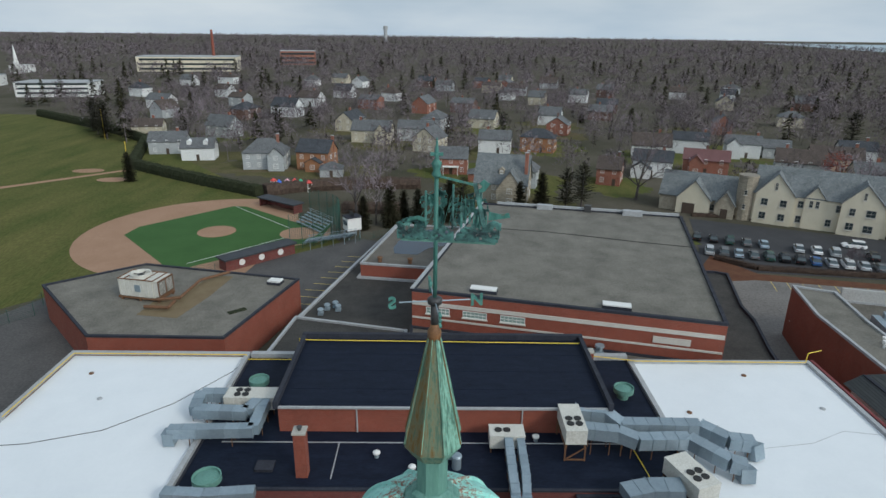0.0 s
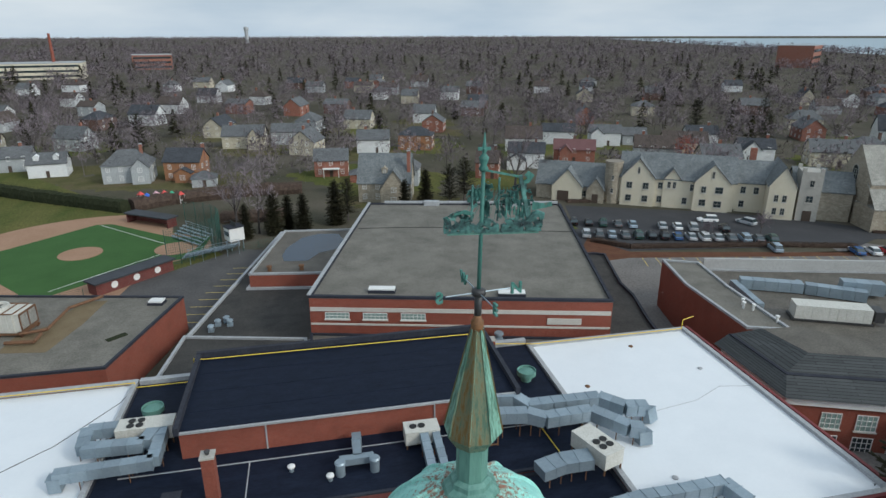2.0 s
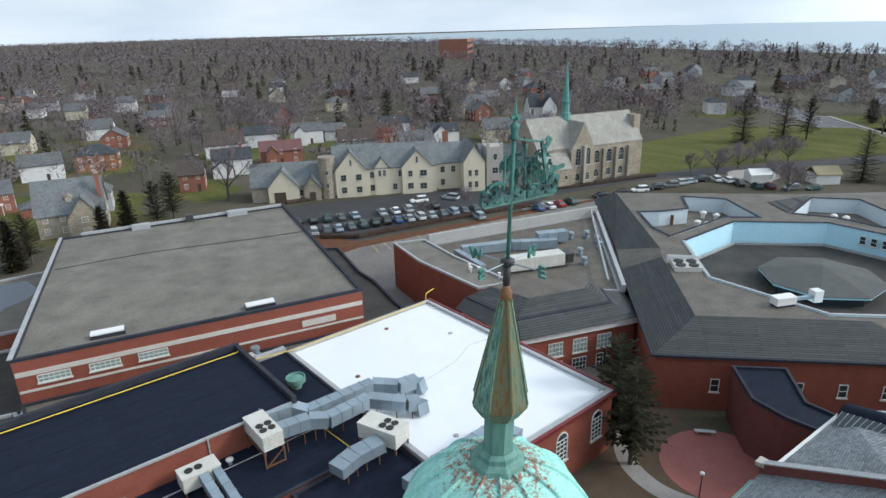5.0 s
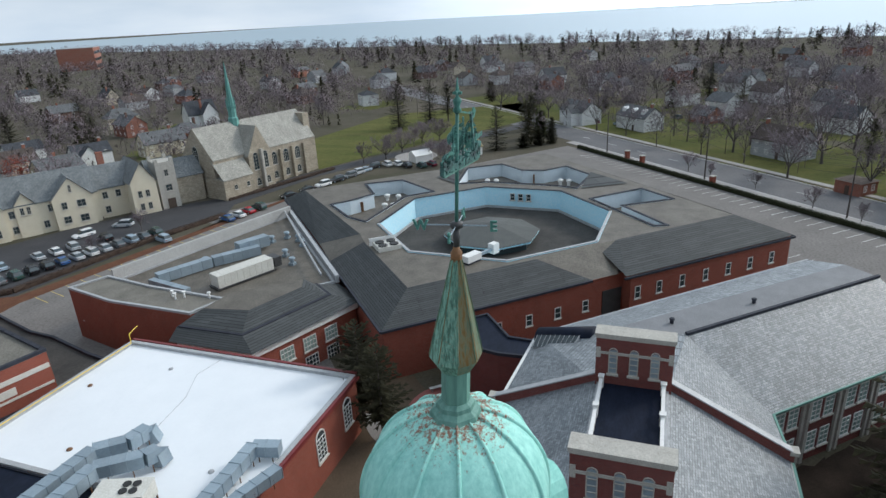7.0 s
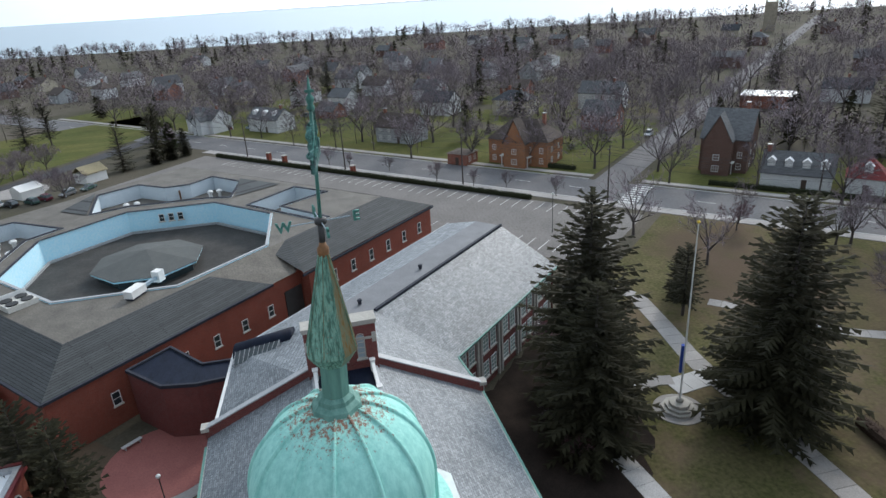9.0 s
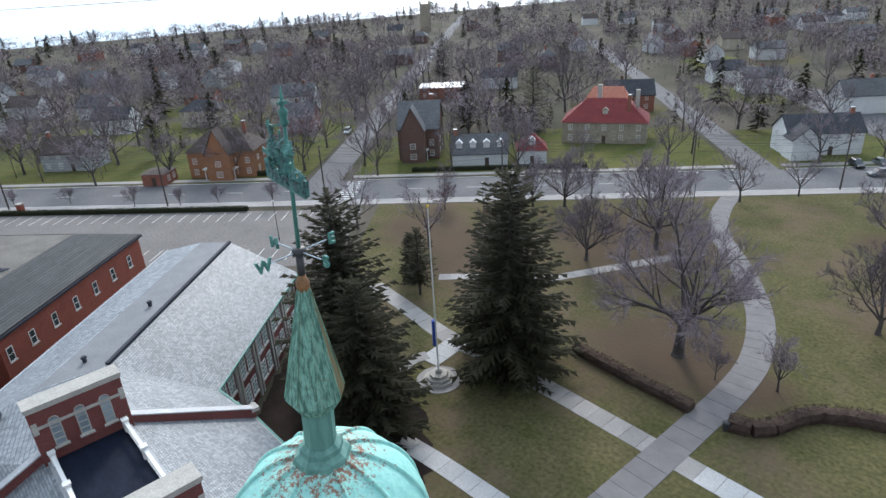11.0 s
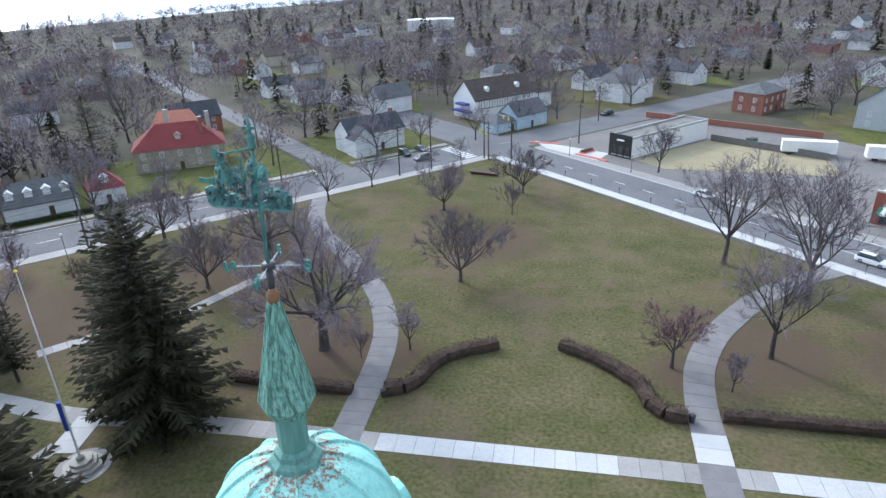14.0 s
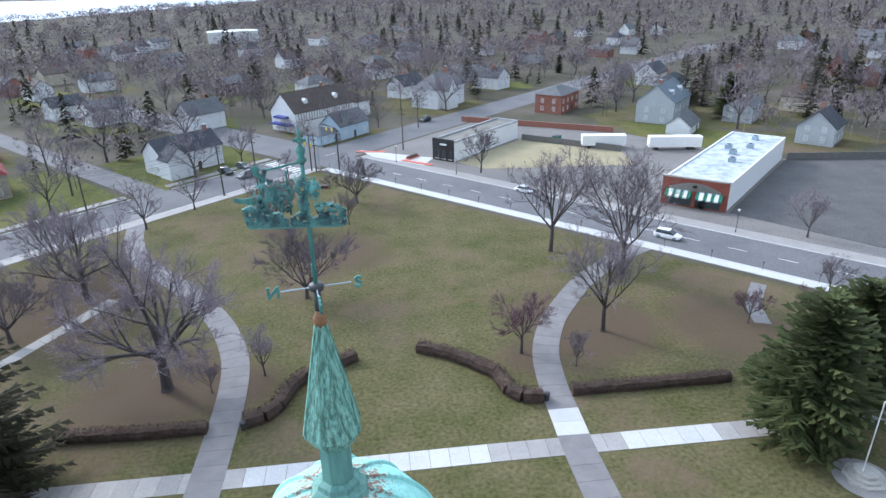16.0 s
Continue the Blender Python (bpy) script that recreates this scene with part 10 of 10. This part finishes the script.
hedge([(-100, 195), (-75, 177), (-49, 160)], 3.0, 3.2, HEDGE_GREEN, "tall dark hedge behind the outfield", 6)
hedge([(-100, 195), (-117, 243), (-150, 275), (-205, 318)], 3.0, 3.4, HEDGE_GREEN, "tall dark hedge along the field", 7)
hedge([(57, 113), (63, 107), (92, 102), (110, 97)], 1.2, 0.9, HEDGE, "low bare hedge beside the car park", 8)
hedge([(-48, 162), (-40, 167), (-20, 172), (-5, 172)], 5, 3.0, HEDGE, "brown thicket behind the playground", 9)
hedge([(-24, 146), (-8, 145)], 4, 2.6, HEDGE, "brown thicket behind the bleachers", 10)
hedge([st(139, -20), st(139, 22)], 1.0, 1.0, HEDGE_GREEN, "dark hedge in front of the houses", 11)
hedge([st(139.5, -75), st(139.5, -52)], 1.2, 1.1, HEDGE_GREEN, "dark hedge in front of the brick house", 12)
hedge([(64.5, 144.5), (75, 143), (100, 129.5), (112, 125)], 1.4, 0.8, HEDGE, "low shrubs along the stone building", 13)
hedge([(122, 105), (158, 93.5)], 1.4, 0.6, HEDGE, "low shrubs along the church wall", 14)

# ---- woods ----
def clear_of(x, y, pad=0.0):
    """Whether a tree may stand here: off the grounds, roads, lake and houses, and not in a front yard facing the school."""
    a, b = x * GA[0] + y * GA[1], x * GB[0] + y * GB[1]
    if x * sh[0] + y * sh[1] > 752:
        return False
    if 112 < a < 139 or (133 < a < 520 and (-50 < b < -30 or 54 < b < 66)) or (133 < a < 300 and 94 < b < 115):
        return False
    if a < 119 and 0 < b < 116 and x < 130:
        return False
    if b > 90 and b < 190 and -175 < a < 119:
        return False
    if -30 < a < 119 and -170 < b < 100 and x > -20:
        return False
    if -340 < x < 0 and y < 160 + max(0, -(x + 48)) * 1.05 and y > -60:
        return False
    if x < 60 and -60 < x and 0 < y < 172:
        return False
    if 50 < x < 165 and 0 < y < 160 - (x - 57) * 0.36:
        return False
    if 150 < x < 260 and 48 < y < 128 and y < 150 - (x - 157) * 0.1:
        return False
    for hx, hy, hr in HOUSE_SPOTS:
        if (x - hx) ** 2 + (y - hy) ** 2 < (hr + pad) ** 2:
            return False
        hd = math.hypot(hx, hy)
        ahead, across = (hx - x) * hx / hd + (hy - y) * hy / hd, abs((hx - x) * hy / hd - (hy - y) * hx / hd)
        if hd < (420 if hy > 40 else 190) and 0 < ahead < hr + 15 + hd * 0.03 and across < hr * 0.85:
            return False
    return True

rnd = random.Random(77)
# individual trees between the nearer houses
kinds = ("street", "streetb", "streetc")
spots = []
made = tries = 0
while made < 120 and tries < 20000:
    tries += 1
    az, r = rnd.uniform(-30, 238), 138 + 190 * rnd.random() ** 1.1
    x, y = r * math.sin(radians(az)), r * math.cos(radians(az))
    if not clear_of(x, y, 1.0) or any((x - p) ** 2 + (y - q) ** 2 < 49 for p, q in spots):
        continue
    spots.append((x, y))
    made += 1
    if rnd.random() < 0.14:
        conifer(rnd.choice(("farspruce", "pine", "fir")), x, y, rnd.uniform(0.7, 1.1), rnd.uniform(0, 360), "dark evergreen among bare trees", "evergreens round the grounds")
    else:
        bare_tree(rnd.choice(kinds), x, y, rnd.uniform(0.75, 1.25), rnd.uniform(0, 360), "leafless tree among the houses", "bare trees among houses")
made = tries = 0
while made < 64 and tries < 9000:
    tries += 1
    az, r = rnd.uniform(82, 236), 142 + 190 * rnd.random()
    x, y = r * math.sin(radians(az)), r * math.cos(radians(az))
    if not clear_of(x, y, 0.0) or any((x - p) ** 2 + (y - q) ** 2 < 30 for p, q in spots):
        continue
    spots.append((x, y))
    made += 1
    if rnd.random() < 0.16:
        conifer(rnd.choice(("farspruce", "pine", "pine", "fir")), x, y, rnd.uniform(0.7, 1.2), rnd.uniform(0, 360), "dark evergreen among bare trees", "evergreens round the grounds")
    else:
        bare_tree(rnd.choice(kinds), x, y, rnd.uniform(0.7, 1.3), rnd.uniform(0, 360), "leafless tree among the houses", "bare trees among houses")
# street trees along the avenue
for k in range(26):
    b = -250 + k * 17
    if -52 < b < -30 or 52 < b < 68:
        continue
    x, y = st(134.4 + (k % 3) * 2.2, b + rnd.uniform(-3, 3))
    bare_tree(rnd.choice(kinds), x, y, rnd.uniform(0.7, 1.05), rnd.uniform(0, 360), "leafless street tree on the verge", "street trees")
for b in (-10, 8, 20, 48, 60, 74, 84):
    x, y = st(116.0 - rnd.uniform(0, 4), b)
    bare_tree(rnd.choice(kinds), x, y, rnd.uniform(0.6, 0.8), rnd.uniform(0, 360), "leafless street tree on the verge", "street trees")
for k in range(9):
    a = 145 + k * 19
    for b in (-48, -33):
        bare_tree(rnd.choice(kinds), *st(a + rnd.uniform(-3, 3), b), rnd.uniform(0.8, 1.2), rnd.uniform(0, 360), "leafless street tree on the verge", "street trees")
t = bare_tree("small", 86, 160, 1.0, 0)
lf = B()
for k in range(1400):
    u = Vector((rnd.gauss(0, 1), rnd.gauss(0, 1), rnd.gauss(0, 1))).normalized() * (rnd.random() ** 0.4)
    c = Vector((124 + u.x * 4.4, 183 + u.y * 4.4, 6.2 + u.z * 3.8))
    e = Vector((rnd.uniform(-1, 1), rnd.uniform(-1, 1), rnd.uniform(-1, 1))) * 0.35
    f = Vector((rnd.uniform(-1, 1), rnd.uniform(-1, 1), rnd.uniform(-1, 1))) * 0.3
    lf.add([c, c + e, c + f], [(0, 1, 2)])
rt = thing("tree", 124, 183, 0, 0, "tree still in deep red leaf", "tree")
part("trunk", B().lathe(124, 183, [(0.25, 0), (0.15, 6.0)], 8), BARK, rt)
part("crown", lf, LEAF_RED, rt)


def far_woods(r0, r1, count, blades, size, seed, tall, evergreen=False):
    """Far woods as one sheet of many crowns, each a burst of thin upward twigs."""
    g = np.random.default_rng(seed)
    pts = []
    while len(pts) < count:
        az = np.radians(g.uniform(-34, 245))
        r = math.sqrt(g.uniform(r0 * r0, r1 * r1))
        x, y = r * math.sin(az), r * math.cos(az)
        if r > 520 or clear_of(x, y, 2.0):
            if x * sh[0] + y * sh[1] < 752 and not (112 < x * GA[0] + y * GA[1] < 139 and r < 700) and not (-330 < x < -40 and 60 < y < 160 + max(0, -(x + 48)) * 1.05) and not (-400 < x < -60 and -120 < y < 60):
                a, b = x * GA[0] + y * GA[1], x * GB[0] + y * GB[1]
                if not (133 < a < 760 and (-47 < b < -34 or 55 < b < 65)):
                    pts.append((x, y))
    P = np.array(pts)
    n = len(P)
    H = tall * g.uniform(0.7, 1.2, n)
    V = []
    m = n * blades
    idx = np.repeat(np.arange(n), blades)
    h = H[idx]
    if evergreen:
        f = g.uniform(0.05, 0.98, m)
        an = g.uniform(0, 2 * np.pi, m)
        ang = an
        rad = h * 0.38 * (1 - f) ** 0.6 * g.uniform(0.3, 1.0, m)
        base = np.stack([P[idx, 0] + rad * np.cos(an) * 0.3, P[idx, 1] + rad * np.sin(an) * 0.3, h * (f + 0.06)], 1)
        tip = np.stack([P[idx, 0] + rad * np.cos(an) * 1.2, P[idx, 1] + rad * np.sin(an) * 1.2, h * f], 1)
        w = size * (0.6 + 0.8 * (1 - f))
    else:
        u = g.normal(size=(m, 3))
        u /= np.linalg.norm(u, axis=1)[:, None]
        u[:, 2] = np.abs(u[:, 2]) * 1.15 - 0.32
        wide = (H * g.uniform(0.32, 0.5, n))[idx]
        lump = 1 + 0.22 * np.sin(3 * np.arctan2(u[:, 1], u[:, 0]) + idx * 1.7) + 0.12 * np.sin(9 * u[:, 2] + idx)
        q = g.uniform(0.45, 1.0, m) ** 0.45 * lump
        base = np.stack([P[idx, 0] + u[:, 0] * q * wide, P[idx, 1] + u[:, 1] * q * wide, h * 0.46 + u[:, 2] * q * h * 0.42], 1)
        rise = np.array([0, 0, 1.0]) - u * u[:, 2:3] + g.normal(0, 0.7, (m, 3)) + u * g.uniform(-0.1, 0.9, m)[:, None]
        d = rise / np.linalg.norm(rise, axis=1)[:, None]
        tip = base + d * (h * 0.07 * g.uniform(0.5, 1.5, m))[:, None]
        w = size * g.uniform(0.5, 1.3, m)
    if evergreen:
        an = g.uniform(0, 2 * np.pi, m)
        s = np.stack([np.cos(an), np.sin(an), g.uniform(-0.3, 0.3, m)], 1) * (w / 2)[:, None]
    else:
        s = np.cross(d, u + g.normal(0, 0.3, (m, 3)))
        s *= (w / 2 / np.maximum(1e-6, np.linalg.norm(s, axis=1)))[:, None]
    # each crown is shaded as one soft mass, its twigs facing outward
    soft_n = np.stack([np.cos(ang), np.sin(ang), np.full(m, 0.4)], 1) if evergreen else u * 0.8 + np.array([0, 0, 0.45]) + g.normal(0, 0.16, (m, 3))
    s *= np.where(np.sum(np.cross(s, tip - base) * soft_n, 1) < 0, -1.0, 1.0)[:, None]
    V.append(np.stack([base - s, base + s, tip], 1).reshape(-1, 3))
    N = np.repeat(soft_n, 3, 0)
    tz = np.zeros(n)
    an = g.uniform(0, np.pi, n)
    s = np.stack([np.cos(an), np.sin(an), tz], 1) * (0.004 * H + 0.04)[:, None]
    b0 = np.stack([P[:, 0], P[:, 1], tz], 1)
    V.append(np.stack([b0 - s, b0 + s, b0 + np.stack([tz, tz, H * 0.75], 1)], 1).reshape(-1, 3))
    A = np.concatenate(V)
    N = np.concatenate([N, np.tile([0.0, -0.7, 0.7], (3 * n, 1))])
    N /= np.linalg.norm(N, axis=1)[:, None]
    me = bpy.data.meshes.new("woods")
    k = len(A)
    me.vertices.add(k)
    me.vertices.foreach_set("co", A.ravel())
    me.loops.add(k)
    me.loops.foreach_set("vertex_index", np.arange(k))
    me.polygons.add(k // 3)
    me.polygons.foreach_set("loop_start", np.arange(0, k, 3))
    me.polygons.foreach_set("loop_total", np.full(k // 3, 3))
    me.update()
    me.normals_split_custom_set_from_vertices(N.tolist())
    me.materials.append(NEEDLE if evergreen else WOODS)
    return tagged(new("evergreen_woods" if evergreen else "bare_woods", me), "scattered dark evergreens in the far woods" if evergreen else "leafless brown woods stretching to the horizon", "woods", kind="stuff")


far_woods(146, 430, 1900, 230, 0.27, 1, 14.5)
far_woods(430, 900, 4000, 90, 0.65, 2, 15.5)
far_woods(900, 1700, 6500, 44, 1.4, 3, 18)
far_woods(1700, 4300, 12000, 12, 4.5, 4, 19)
far_woods(170, 900, 640, 130, 1.3, 5, 14, True)
far_woods(900, 2500, 700, 36, 3.4, 6, 14, True)
far_woods(140, 420, 300, 60, 0.8, 7, 5.5, True)
